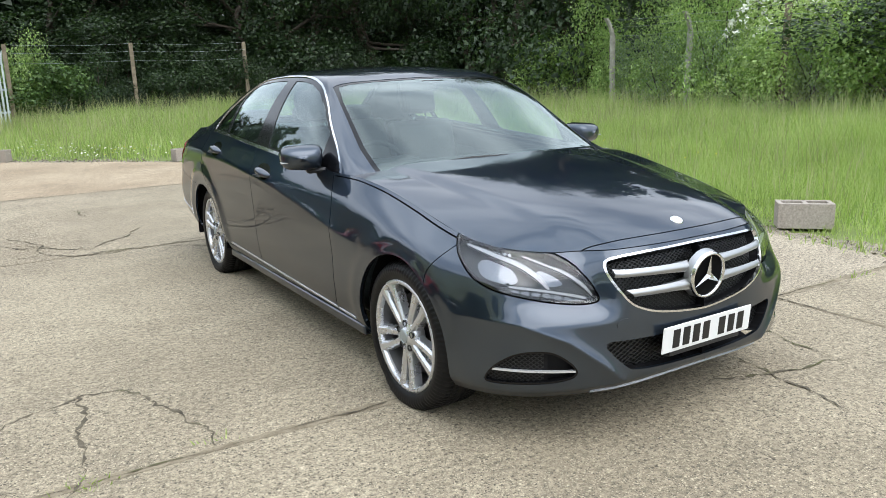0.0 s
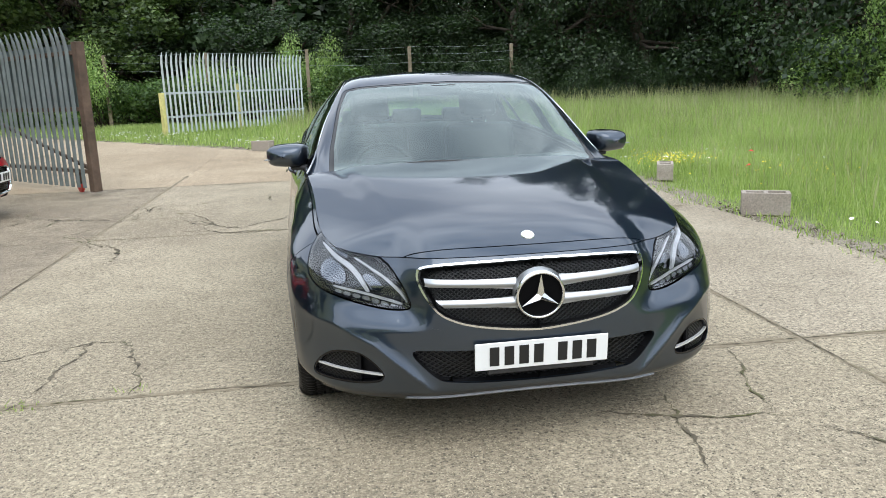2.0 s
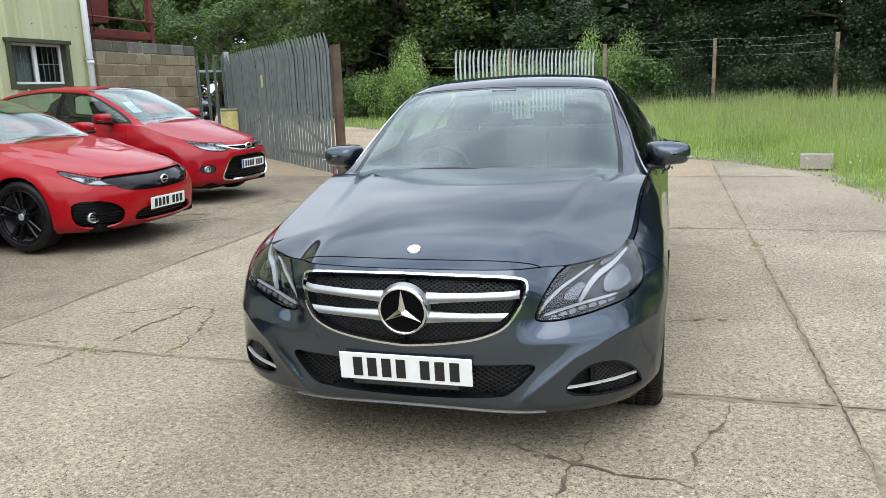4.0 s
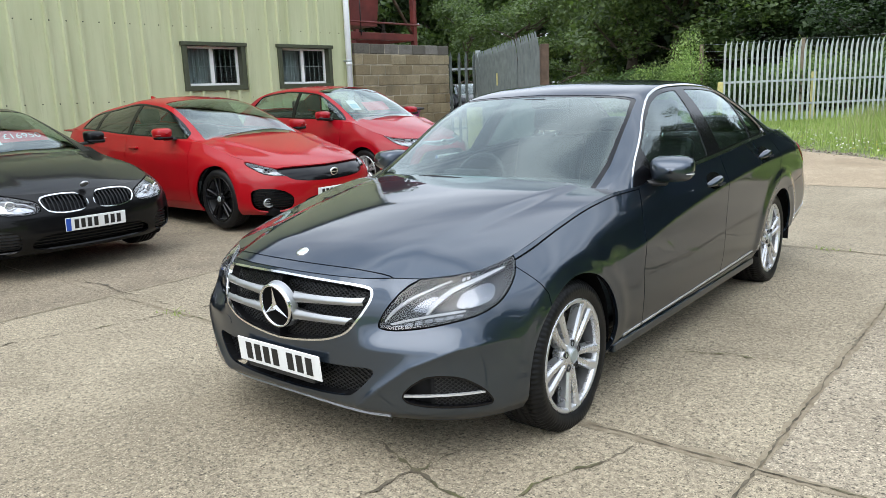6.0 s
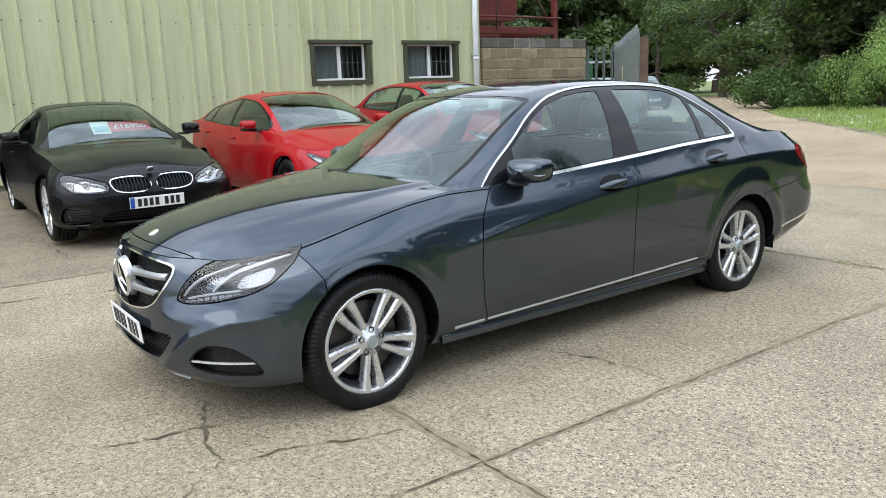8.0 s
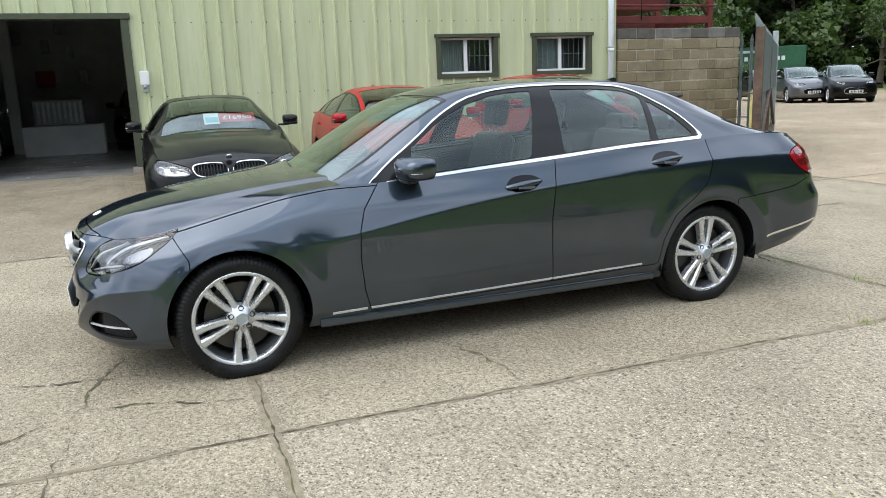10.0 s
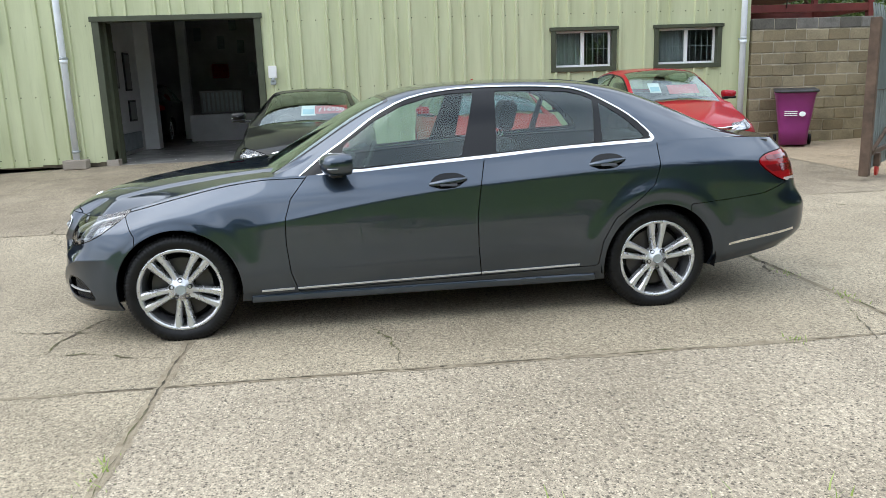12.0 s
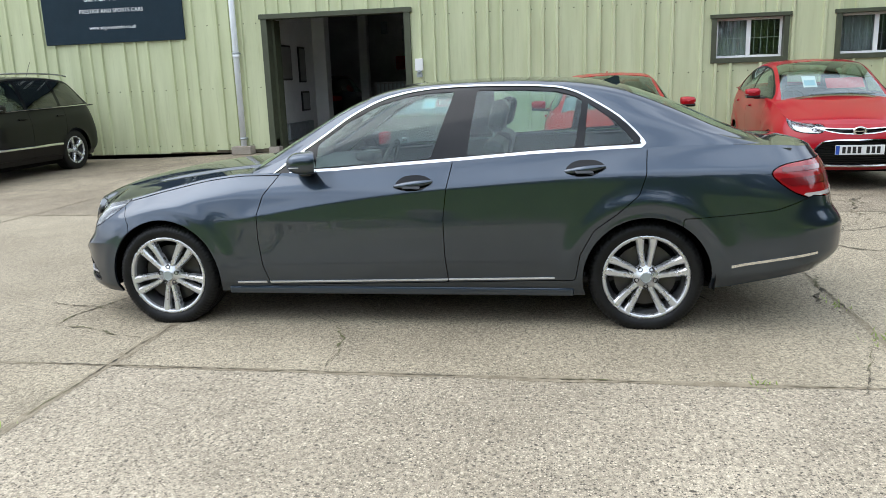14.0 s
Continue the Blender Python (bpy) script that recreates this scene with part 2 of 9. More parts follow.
CONC_POST = plain("concrete_post", (0.36, 0.34, 0.29), 0.9, vary=0.25, scale=9, bump=0.3)
PETAL_WHITE = plain("white_petal", (0.78, 0.78, 0.68), 0.7)
PETAL_YELLOW = plain("yellow_petal", (0.75, 0.62, 0.03), 0.7)
PETAL_RED = plain("red_petal", (0.7, 0.05, 0.03), 0.7)
PURPLE = plain("purple_plastic", (0.25, 0.03, 0.175), 0.45, vary=0.1, scale=4)
RUBBER = plain("tyre_rubber", (0.0095, 0.0095, 0.010), 0.46, vary=0.3, scale=14, Specular_IOR_Level=0.22)
WELL = plain("wheel_well_plastic", (0.005, 0.005, 0.0055), 0.85, Specular_IOR_Level=0.1)


def glass_material(name, tint, alpha, coat=(1.0, 1.0, 1.0)):
    """A thin pane: clear film with a mirror coat."""
    m = Mat(name, tint, 0.02)
    tr = m.n.new("ShaderNodeBsdfTransparent")
    tr.inputs["Color"].default_value = (*tint, 1)
    gl = m.n.new("ShaderNodeBsdfGlossy")
    gl.inputs["Roughness"].default_value = 0.01
    gl.inputs["Color"].default_value = (*coat, 1)
    fr = m.n.new("ShaderNodeLayerWeight")
    fr.inputs["Blend"].default_value = 0.5
    pw = m.n.new("ShaderNodeMath")
    pw.operation = "POWER"
    pw.inputs[1].default_value = 3.5
    ma = m.n.new("ShaderNodeMath")
    ma.operation = "MULTIPLY_ADD"
    ma.inputs[1].default_value, ma.inputs[2].default_value = 1.0 - alpha, alpha
    m.l.new(fr.outputs["Facing"], pw.inputs[0]), m.l.new(pw.outputs["Value"], ma.inputs[0])
    mx = m.n.new("ShaderNodeMixShader")
    m.l.new(ma.outputs["Value"], mx.inputs["Fac"])
    m.l.new(tr.outputs["BSDF"], mx.inputs[1]), m.l.new(gl.outputs["BSDF"], mx.inputs[2])
    m.l.new(mx.outputs["Shader"], m.n["Material Output"].inputs["Surface"])
    return m.m


GLASS_CAR = glass_material("tinted_car_glass", (0.66, 0.80, 0.77), 0.06, (0.90, 1.0, 1.0))
GLASS_SCREEN = glass_material("windscreen_glass", (0.55, 0.66, 0.63), 0.10, (0.90, 1.0, 0.98))
GLASS_DARK = glass_material("privacy_glass", (0.10, 0.11, 0.11), 0.09)
GLASS_LAMP = glass_material("clear_lamp_cover", (0.93, 0.94, 0.95), 0.05)
GLASS_PANE = glass_material("window_pane", (0.75, 0.8, 0.8), 0.07)


def paint(name, color, metal, rough, flake=0.0, coat=1.5, weight=1.0):
    m = Mat(name, color, rough, metal, Coat_Weight=weight, Coat_Roughness=0.02, Coat_IOR=coat, Specular_IOR_Level=0.1)
    if metal:
        m.set("Specular Tint", (0.25, 0.25, 0.27, 1))
    v = m.where()
    if flake:
        m.bump(m.cells(v, 900.0, "Distance"), flake, 0.0006)
    m.set("Base Color", m.mix(m.ramp(m.noise(v, 1.7, 3.0), (0.3, 0.0), (0.7, 1.0)), tuple(c * 0.93 for c in color), tuple(c * 1.07 for c in color)))
    m.set("Coat Roughness", m.ramp(m.noise(v, 6.0, 4.0), (0.35, 0.004), (0.75, 0.014)))
    return m.m


PAINT_GREY = paint("dark_grey_metallic_paint", (0.038, 0.054, 0.078), 0.90, 0.33, coat=1.66)
PAINT_RED = paint("bright_red_paint", (0.33, 0.0035, 0.008), 0.0, 0.45, weight=0.6)
PAINT_RED_DEEP = paint("deep_red_paint", (0.30, 0.003, 0.010), 0.0, 0.45, weight=0.6)
PAINT_BLACK = paint("black_car_paint", (0.003, 0.003, 0.0035), 0.0, 0.4, coat=1.36, weight=0.6)
CHROME = plain("chrome", (0.80, 0.81, 0.82), 0.09, 1.0, vary=0.03)
SATIN = plain("satin_silver", (0.42, 0.43, 0.44), 0.42, 0.9, vary=0.04)
def reflector_material():
    """Faceted bright reflector."""
    m = Mat("lamp_reflector_chrome", (0.20, 0.21, 0.23), 0.08, 1.0)
    return m.bump(m.cells(m.where((1, 1, 0.6)), 62.0, "Color"), 1.0, 0.012).m


CHROME_DIM = reflector_material()
LAMP_BRIGHT = plain("bright_lamp_reflector", (0.55, 0.56, 0.58), 0.22, 0.85, vary=0.2, scale=40)
HEADLINER = plain("grey_headliner", (0.11, 0.11, 0.105), 0.9, vary=0.08)
ALLOY = plain("silver_alloy", (0.64, 0.65, 0.67), 0.28, 0.75, vary=0.05, scale=6)
GLOSS_BLACK = plain("gloss_black_trim", (0.005, 0.005, 0.006), 0.12, vary=0.1, Specular_IOR_Level=0.3)
DARK_MESH = plain("black_grille_plastic", (0.006, 0.006, 0.007), 0.55, Specular_IOR_Level=0.2)
BRAKE = plain("brake_steel", (0.075, 0.07, 0.068), 0.45, 0.8)
SEAT = plain("dark_leather", (0.016, 0.016, 0.017), 0.5, vary=0.2, scale=12)
CABIN = plain("dark_cabin_trim", (0.020, 0.020, 0.021), 0.6, vary=0.2, scale=12)
PLATE_WHITE = plain("white_plate", (0.78, 0.79, 0.78), 0.35, vary=0.03)
PLATE_BLACK = plain("plate_characters", (0.010, 0.010, 0.010), 0.5)
PLATE_BLUE = plain("blue_plate_band", (0.02, 0.08, 0.42), 0.4)
RED_LENS = plain("red_lamp_lens", (0.27, 0.006, 0.009), 0.12, vary=0.1, Coat_Weight=0.35)
RED_LENS_DARK = plain("dark_red_lamp_lens", (0.14, 0.004, 0.007), 0.12, vary=0.1, Coat_Weight=1.0)
CLEAR_LENS = plain("pale_lamp_lens", (0.55, 0.50, 0.48), 0.15, Coat_Weight=1.0)
LAMP_DARK = plain("lamp_bezel", (0.045, 0.047, 0.05), 0.25, 0.5)
TRIM_SILVER = plain("bright_silver_trim", (0.64, 0.65, 0.66), 0.25, 0.35, vary=0.04)
# alloy barrel, its colour darkened for the shade behind the spokes
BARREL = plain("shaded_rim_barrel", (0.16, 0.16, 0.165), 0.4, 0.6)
LAMP_GUIDE = plain("lamp_light_guide", (0.38, 0.39, 0.41), 0.3, 0.2)
LED_GREY = plain("led_lens", (0.24, 0.25, 0.27), 0.2, 0.5)
PROJECTOR = plain("projector_glass", (0.16, 0.17, 0.18), 0.06, 0.3, vary=0.05, Coat_Weight=1.0)
WEB = plain("grille_web_plastic", (0.011, 0.011, 0.0115), 0.45, vary=0.1)
BADGE_BLACK = plain("badge_black", (0.003, 0.003, 0.0035), 0.6, vary=0.1, Specular_IOR_Level=0.05)
CURTAIN = plain("white_net_curtain", (0.62, 0.62, 0.60), 0.9, vary=0.12, scale=5)

# ---- helpers for meshes ----
def part(name, data, material, parent=None, label="", m=None):
    """Links a bmesh, a mesh or (verts, faces) as one mesh object, under a thing or a part."""
    if isinstance(data, bmesh.types.BMesh):
        me = bpy.data.meshes.new(name)
        data.to_mesh(me)
        data.free()
    elif isinstance(data, tuple):
        me = bpy.data.meshes.new(name)
        me.from_pydata([tuple(map(float, v)) for v in data[0]], [], [tuple(map(int, f)) for f in data[1]])
        me.update()
    else:
        me = data
    if material is not None and not me.materials:
        me.materials.append(material)
    ob = new(name, me)
    if parent is not None:
        ob.parent = parent
    if m is not None:
        ob.matrix_basis = m
    if label:
        ob["label"] = label
    return ob


def smooth(ob, on=True):
    ob.data.polygons.foreach_set("use_smooth", [on] * len(ob.data.polygons))
    return ob


def add_box(bm, lo, hi, bevel=0.0, seg=1, m=None):
    """A bevelled box between two corners, added to bm."""
    part_bm = bmesh.new()
    bmesh.ops.create_cube(part_bm, size=1)
    for v in part_bm.verts:
        v.co = Vector([lo[i] + (v.co[i] + 0.5) * (hi[i] - lo[i]) for i in range(3)])
    if bevel:
        bmesh.ops.bevel(part_bm, geom=part_bm.edges[:], offset=bevel, segments=seg, affect="EDGES", profile=0.5)
    return join_bm(bm, part_bm, m)


def join_bm(bm, other, m=None):
    if m is not None:
        bmesh.ops.transform(other, matrix=m, verts=other.verts[:])
    table = [bm.verts.new(v.co) for v in other.verts]
    other.verts.index_update()
    for f in other.faces:
        bm.faces.new([table[v.index] for v in f.verts]).smooth = f.smooth
    other.free()
    return bm


def box(lo, hi, bevel=0.0, seg=1, m=None):
    return add_box(bmesh.new(), lo, hi, bevel, seg, m)


def add_rod(bm, a, b, ra, rb=None, sides=12, caps=True):
    """A round bar from a to b."""
    a, b = Vector(a), Vector(b)
    rb = ra if rb is None else rb
    q = (b - a).to_track_quat("Z", "Y").to_matrix()
    rings = []
    for c, r in ((a, ra), (b, rb)):
        rings.append([bm.verts.new(c + q @ Vector((r * math.cos(2 * math.pi * i / sides), r * math.sin(2 * math.pi * i / sides), 0))) for i in range(sides)])
    for i in range(sides):
        bm.faces.new((rings[0][i], rings[0][(i + 1) % sides], rings[1][(i + 1) % sides], rings[1][i])).smooth = True
    if caps:
        bm.faces.new(rings[0][::-1]), bm.faces.new(rings[1])
    return bm


def rod(a, b, ra, rb=None, sides=12):
    return add_rod(bmesh.new(), a, b, ra, rb, sides)


def add_prism(bm, pts, a, b, axis="x"):
    """Extrudes a polygon of 2D points along an axis from a to b. axis x: (y, z); y: (x, z); z: (x, y)."""
    def at(p, c):
        return {"x": (c, p[0], p[1]), "y": (p[0], c, p[1]), "z": (p[0], p[1], c)}[axis]
    r0, r1 = [bm.verts.new(at(p, a)) for p in pts], [bm.verts.new(at(p, b)) for p in pts]
    n = len(pts)
    for i in range(n):
        bm.faces.new((r0[i], r0[(i + 1) % n], r1[(i + 1) % n], r1[i]))
    bm.faces.new(r0[::-1]), bm.faces.new(r1)
    bmesh.ops.recalc_face_normals(bm, faces=bm.faces[:])
    return bm


def prism(pts, a, b, axis="x"):
    return add_prism(bmesh.new(), pts, a, b, axis)


def lathe(profile, seg=48, axis="x", wave=None):
    """Turns a profile of (radius, along) round an axis. wave(i, j) gives a change of radius."""
    V, F = [], []
    for i in range(seg):
        c, s = math.cos(2 * math.pi * i / seg), math.sin(2 * math.pi * i / seg)
        for j, (r, h) in enumerate(profile):
            r = r + (wave(i, j) if wave else 0)
            V.append((h, r * c, r * s) if axis == "x" else (r * c, r * s, h))
    n = len(profile)
    for i in range(seg):
        for j in range(n - 1):
            a, b = i * n + j, ((i + 1) % seg) * n + j
            F.append((a, a + 1, b + 1, b))
    return V, F


def step(a, b, x):
    t = min(1.0, max(0.0, (x - a) / (b - a)))
    return t * t * (3 - 2 * t)


def ground_z(x, y):
    """The yard lifts slightly towards the building and the far field."""
    return 0.17 * step(4.5, 10.0, -x) * (1 - 0.85 * step(5.6, 7.6, y)) + 0.15 * step(6.0, 18.0, y) - 0.08 * step(4.0, 8.0, -y) * step(5.0, 9.0, -x)


def empty(name, x=0, y=0, z=0, turn=0):
    ob = new(name)
    ob.matrix_basis = pose(x, y, z, 0, 0, turn)
    return ob


rng = np.random.default_rng(7)

# ---- ground, yard, verge ----
EDGE = [(2.6, -30.0), (2.9, -3.0), (3.08, -1.2), (3.18, 0.5), (3.12, 2.5), (3.2, 5.0), (2.75, 7.4), (1.9, 8.6), (0.6, 9.5), (-2.0, 11.7), (-4.2, 14.0), (-6.2, 16.0), (-9.5, 19.5), (-13.0, 24.0), (-16.0, 32.0), (-17.0, 60.0)]


def edge_side(x, y):
    """Metres from the verge line: positive on the grass."""
    best, side = 1e9, 1.0
    p = Vector((x, y))
    for (ax, ay), (bx, by) in zip(EDGE, EDGE[1:]):
        a, d = Vector((ax, ay)), Vector((bx - ax, by - ay))
        t = min(1.0, max(0.0, (p - a).dot(d) / d.length_squared))
        q = a + d * t
        dist = (p - q).length
        if dist < best:
            best, side = dist, 1.0 if d.x * (y - ay) - d.y * (x - ax) < 0 else -1.0
    return best * side


def edge_sides(P):
    """The same for an array of points."""
    best, side = np.full(len(P), 1e9), np.ones(len(P))
    for a, b in zip(np.array(EDGE), np.array(EDGE)[1:]):
        d = b - a
        t = np.clip(((P - a) @ d) / (d @ d), 0, 1)
        dist = np.linalg.norm(P - (a + t[:, None] * d), axis=1)
        s = np.where(d[0] * (P[:, 1] - a[1]) - d[1] * (P[:, 0] - a[0]) < 0, 1.0, -1.0)
        near = dist < best
        best, side = np.where(near, dist, best), np.where(near, s, side)
    return best * side


def ground_sheet():
    xs = [-900, -300, -120, -60] + [x * 2.0 for x in range(-20, 21)] + [60, 120, 300, 900]
    ys = [-900, -300, -120, -60] + [y * 2.0 for y in range(-15, 36)] + [90, 120, 300, 900]
    V = [(x, y, ground_z(x, y) - 0.035) for y in ys for x in xs]
    n = len(xs)
    F = [(j * n + i, j * n + i + 1, (j + 1) * n + i + 1, (j + 1) * n + i) for j in range(len(ys) - 1) for i in range(n - 1)]
    return tagged(smooth(part("ground", (V, F), SOIL)), "dark earth under the yard and the meadow", "ground", kind="structure")


ground_sheet()


def clip_poly(poly, inside):
    """Clips a polygon by a signed function (kept where positive), by stepping along its edges."""
    out = []
    vals = [inside(*p) for p in poly]
    for i, p in enumerate(poly):
        q, a, b = poly[(i + 1) % len(poly)], vals[i], vals[(i + 1) % len(poly)]
        if a > 0:
            out.append(p)
        if (a > 0) != (b > 0):
            t = a / (a - b)
            out.append((p[0] + t * (q[0] - p[0]), p[1] + t * (q[1] - p[1])))
    return out


YARD_X = [-33.0, -27.0, -21.0, -16.0, -9.3, -7.6, -3.0, 1.62, 6.2, 11.0]
YARD_Y = [-21.6, -17.55, -13.5, -9.48, -5.43, -1.38, 2.65, 6.70, 10.75, 14.8, 18.85, 22.9, 27.0, 31.0, 36.0, 42.0, 50.0]


def slab_mesh(x0, x1, y0, y1):
    """One bay of the yard: a rough-edged sheet with a rim, cut along the verge."""
    V, F, index = [], [], {}

    def vert(x, y, z):
        key = (round(x, 4), round(y, 4), round(z, 4))
        if key not in index:
            index[key] = len(V)
            V.append((x, y, z))
        return index[key]
    g = 0.0022
    xa, xb, ya, yb = x0 + g, x1 - g, y0 + g, y1 - g
    nx, ny = max(2, round((xb - xa) / 0.3)), max(2, round((yb - ya) / 0.3))

    def wob(x, y):
        ex = min(x - xa, xb - x, y - ya, yb - y)
        j = 0.007 * noise.noise((x * 7, y * 7, 2.0)) if ex < 1e-6 else 0.0
        return x + j, y + j
    for i in range(nx):
        for j in range(ny):
            c = [(xa + (xb - xa) * a / nx, ya + (yb - ya) * b / ny) for a, b in ((i, j), (i + 1, j), (i + 1, j + 1), (i, j + 1))]
            c = clip_poly(c, lambda x, y: -edge_side(x, y) + 0.10 * noise.noise((x * 1.3, y * 1.3, 5.0)))
            if len(c) > 2:
                ids = [vert(*wob(*p), ground_z(*p)) for p in c]
                ids = [k for n_, k in enumerate(ids) if k != ids[n_ - 1]]
                if len(ids) > 2:
                    F.append(ids)
    seen = {}
    for f in F:
        for a, b in zip(f, f[1:] + f[:1]):
            seen[(a, b)] = seen.get((a, b), 0) + 1
    rim = [(a, b) for a, b in seen if (b, a) not in seen]
    low = {}
    for a, b in rim:
        for k in (a, b):
            if k not in low:
                low[k] = len(V)
                V.append((V[k][0], V[k][1], V[k][2] - 0.03))
        F.append([b, a, low[a], low[b]])
    return V, F


yard = tagged(empty("yard"), "worn beige concrete yard cast in large jointed bays", "concrete yard", kind="structure")


def build_yard():
    for i in range(len(YARD_X) - 1):
        for j in range(len(YARD_Y) - 1):
            x0, x1, y0, y1 = YARD_X[i], YARD_X[i + 1], YARD_Y[j], YARD_Y[j + 1]
            if x1 <= -9.3 and y1 < 10.8:
                continue
            if y0 < 10.75 and x0 < -9.3:
                continue
            V, F = slab_mesh(x0, x1, y0, y1)
            if F:
                coarse = x0 > 1.5 and y0 > -2
                part("concrete_slab", (V, F), CONCRETE_COARSE if coarse else CONCRETE_SANDY if y0 > 6.6 else CONCRETE_BROWN if x1 < -2.9 and y1 < 7 else CONCRETE, yard)


build_yard()


def ribbon(points, width, z=0.003, seed=0, rough=0.5, even=False):
    """A crooked strip of dirt that fills a crack or joint along a line."""
    r = random.Random(seed)
    pts = []
    for a, b in zip(points, points[1:]):
        n = max(2, int(math.dist(a, b) / 0.03))
        for k in range(n):
            t = k / n
            pts.append((a[0] + (b[0] - a[0]) * t, a[1] + (b[1] - a[1]) * t))
    pts.append(points[-1])
    V, F = [], []
    for k, (x, y) in enumerate(pts):
        p, q = pts[max(0, k - 1)], pts[min(len(pts) - 1, k + 1)]
        dx, dy = q[0] - p[0], q[1] - p[1]
        l = math.hypot(dx, dy) or 1
        nx, ny = -dy / l, dx / l
        off = 0.035 * rough * noise.noise((x * 5, y * 5, seed)) + 0.016 * rough * noise.noise((x * 23, y * 23, seed)) + 0.010 * rough * noise.noise((x * 61, y * 61, seed))
        end = min(1.0, min(k, len(pts) - 1 - k) / 3 + 0.25)
        swell = noise.noise((x * 1.7, y * 1.7, seed + 7.0))
        w = width * end * ((0.75 + 0.5 * r.random()) * max(0.3, 0.9 + 1.2 * swell) if even else (0.12 + 1.1 * r.random() ** 2) * max(0.12, 0.75 + 1.9 * swell))
        x, y = x + nx * off, y + ny * off
        g = ground_z(x, y) + z
        V += [(x + nx * w, y + ny * w, g), (x - nx * w, y - ny * w, g)]
        if k:
            F.append((2 * k - 2, 2 * k - 1, 2 * k + 1, 2 * k))
    return V, F


CRACKS = [
    [(-2.9, -0.95), (-2.4, -0.71), (-2.06, -0.5), (-1.91, -0.57), (-1.82, -0.7), (-1.71, -0.95), (-1.66, -1.36)],
    [(-2.06, -0.5), (-2.09, -0.9), (-2.14, -1.36)],
    [(-2.14, -1.36), (-2.3, -1.9), (-2.5, -2.6)],
    [(0.3, -2.0), (0.57, -2.11), (0.98, -2.18), (1.5, -2.2), (1.9, -2.28), (2.6, -2.2)],
    [(0.98, -2.18), (1.2, -1.42)],
    [(0.54, -2.54), (0.6, -2.13), (0.65, -1.9)],
    [(1.0, -2.18), (1.25, -2.5), (1.7, -2.9)],
    [(1.6, -0.18), (1.3, -0.2), (0.92, -0.32), (0.6, -0.6)],
    [(-2.2, 4.5), (-1.9, 4.75), (-1.5, 5.2), (-1.43, 4.7)],
    [(-4.2, 2.3), (-3.8, 2.6), (-3.3, 2.95), (-2.9, 3.85), (-2.35, 3.6), (-1.9, 3.2)],
    [(-3.3, 2.95), (-2.8, 2.2)], [(-3.8, 2.6), (-3.7, 3.2), (-2.9, 3.85)],
    [(-4.6, 2.1), (-4.2, 2.3), (-3.9, 2.0)],
    [(1.7, 3.3), (1.95, 3.2), (2.4, 2.8), (2.95, 2.6)],
    [(-5.2, -1.9), (-3.9, -1.85), (-3.68, -1.27), (-2.35, -1.31)],
    [(-0.4, 2.7), (0.3, 2.55), (1.0, 2.6), (1.7, 2.3)],
    [(2.4, -2.4), (2.7, -1.38)],
    [(-6.5, -4.2), (-5.0, -3.6), (-3.6, -3.8), (-2.2, -3.2)],
]


def crack_web():
    """A patch of crazed concrete: short crooked cracks that branch from one another."""
    r = random.Random(23)
    lines, ends = [], [(-4.3, 2.3, 0.4), (-3.4, 3.0, 0.1), (-2.7, 3.6, 0.9), (-2.2, 2.9, -0.3), (-4.6, 3.3, 0.2), (-3.9, 4.2, -0.2)]
    for k in range(26):
        x, y, a = ends[k % len(ends)] if k < 6 else r.choice(ends)
        line = [(x, y)]
        for _ in range(r.randint(3, 6)):
            a += r.uniform(-0.75, 0.75)
            x, y = x + 0.24 * math.cos(a), y + 0.24 * math.sin(a)
            line.append((x, y))
            if r.random() < 0.35:
                ends.append((x, y, a + r.choice((-1.2, 1.2))))
        lines.append(line)
    return lines


def build_cracks():
    for k, line in enumerate(crack_web()):
        part("crack", ribbon(line, 0.014, 0.0020 + 0.0005 * (k % 7), seed=80 + k, rough=1.2), CRACK, yard)
    for k, line in enumerate(CRACKS):
        part("crack", ribbon(line, 0.0092, 0.0022 + 0.0006 * (k % 9), seed=k, rough=1.5), CRACK, yard)
    for k, (a, b) in enumerate((((-2.9, -1.38), (3.0, -1.38)), ((1.62, -5.4), (1.62, 8.0)), ((-3.0, 2.65), (3.0, 2.65)), ((-7.0, 6.7), (2.6, 6.7)), ((-7.5, -5.43), (2.6, -5.43)), ((-3.0, -9), (-3.0, 8)))):
        part("joint_fill", ribbon([a, b], 0.022, 0.0018 + 0.0002 * k, seed=40 + k, rough=0.3, even=True), JOINT, yard)
        part("crack", ribbon([a, b], 0.006, 0.0050 + 0.0002 * k, seed=60 + k, rough=0.45), CRACK, yard)


build_cracks()

# ---- the green clad building ----
WALL_X, EAVES, WALL_END, WALL_START = -9.27, 5.3, 7.25, -15.0
DOOR = (-4.72, -2.05, 2.68)
WINDOWS = [(3.50, 4.60, 1.64, 2.31), (5.52, 6.70, 1.64, 2.31)]

wall_west = tagged(empty("wall_west"), "pale green box-profile steel cladding on an industrial unit", "wall", kind="structure")


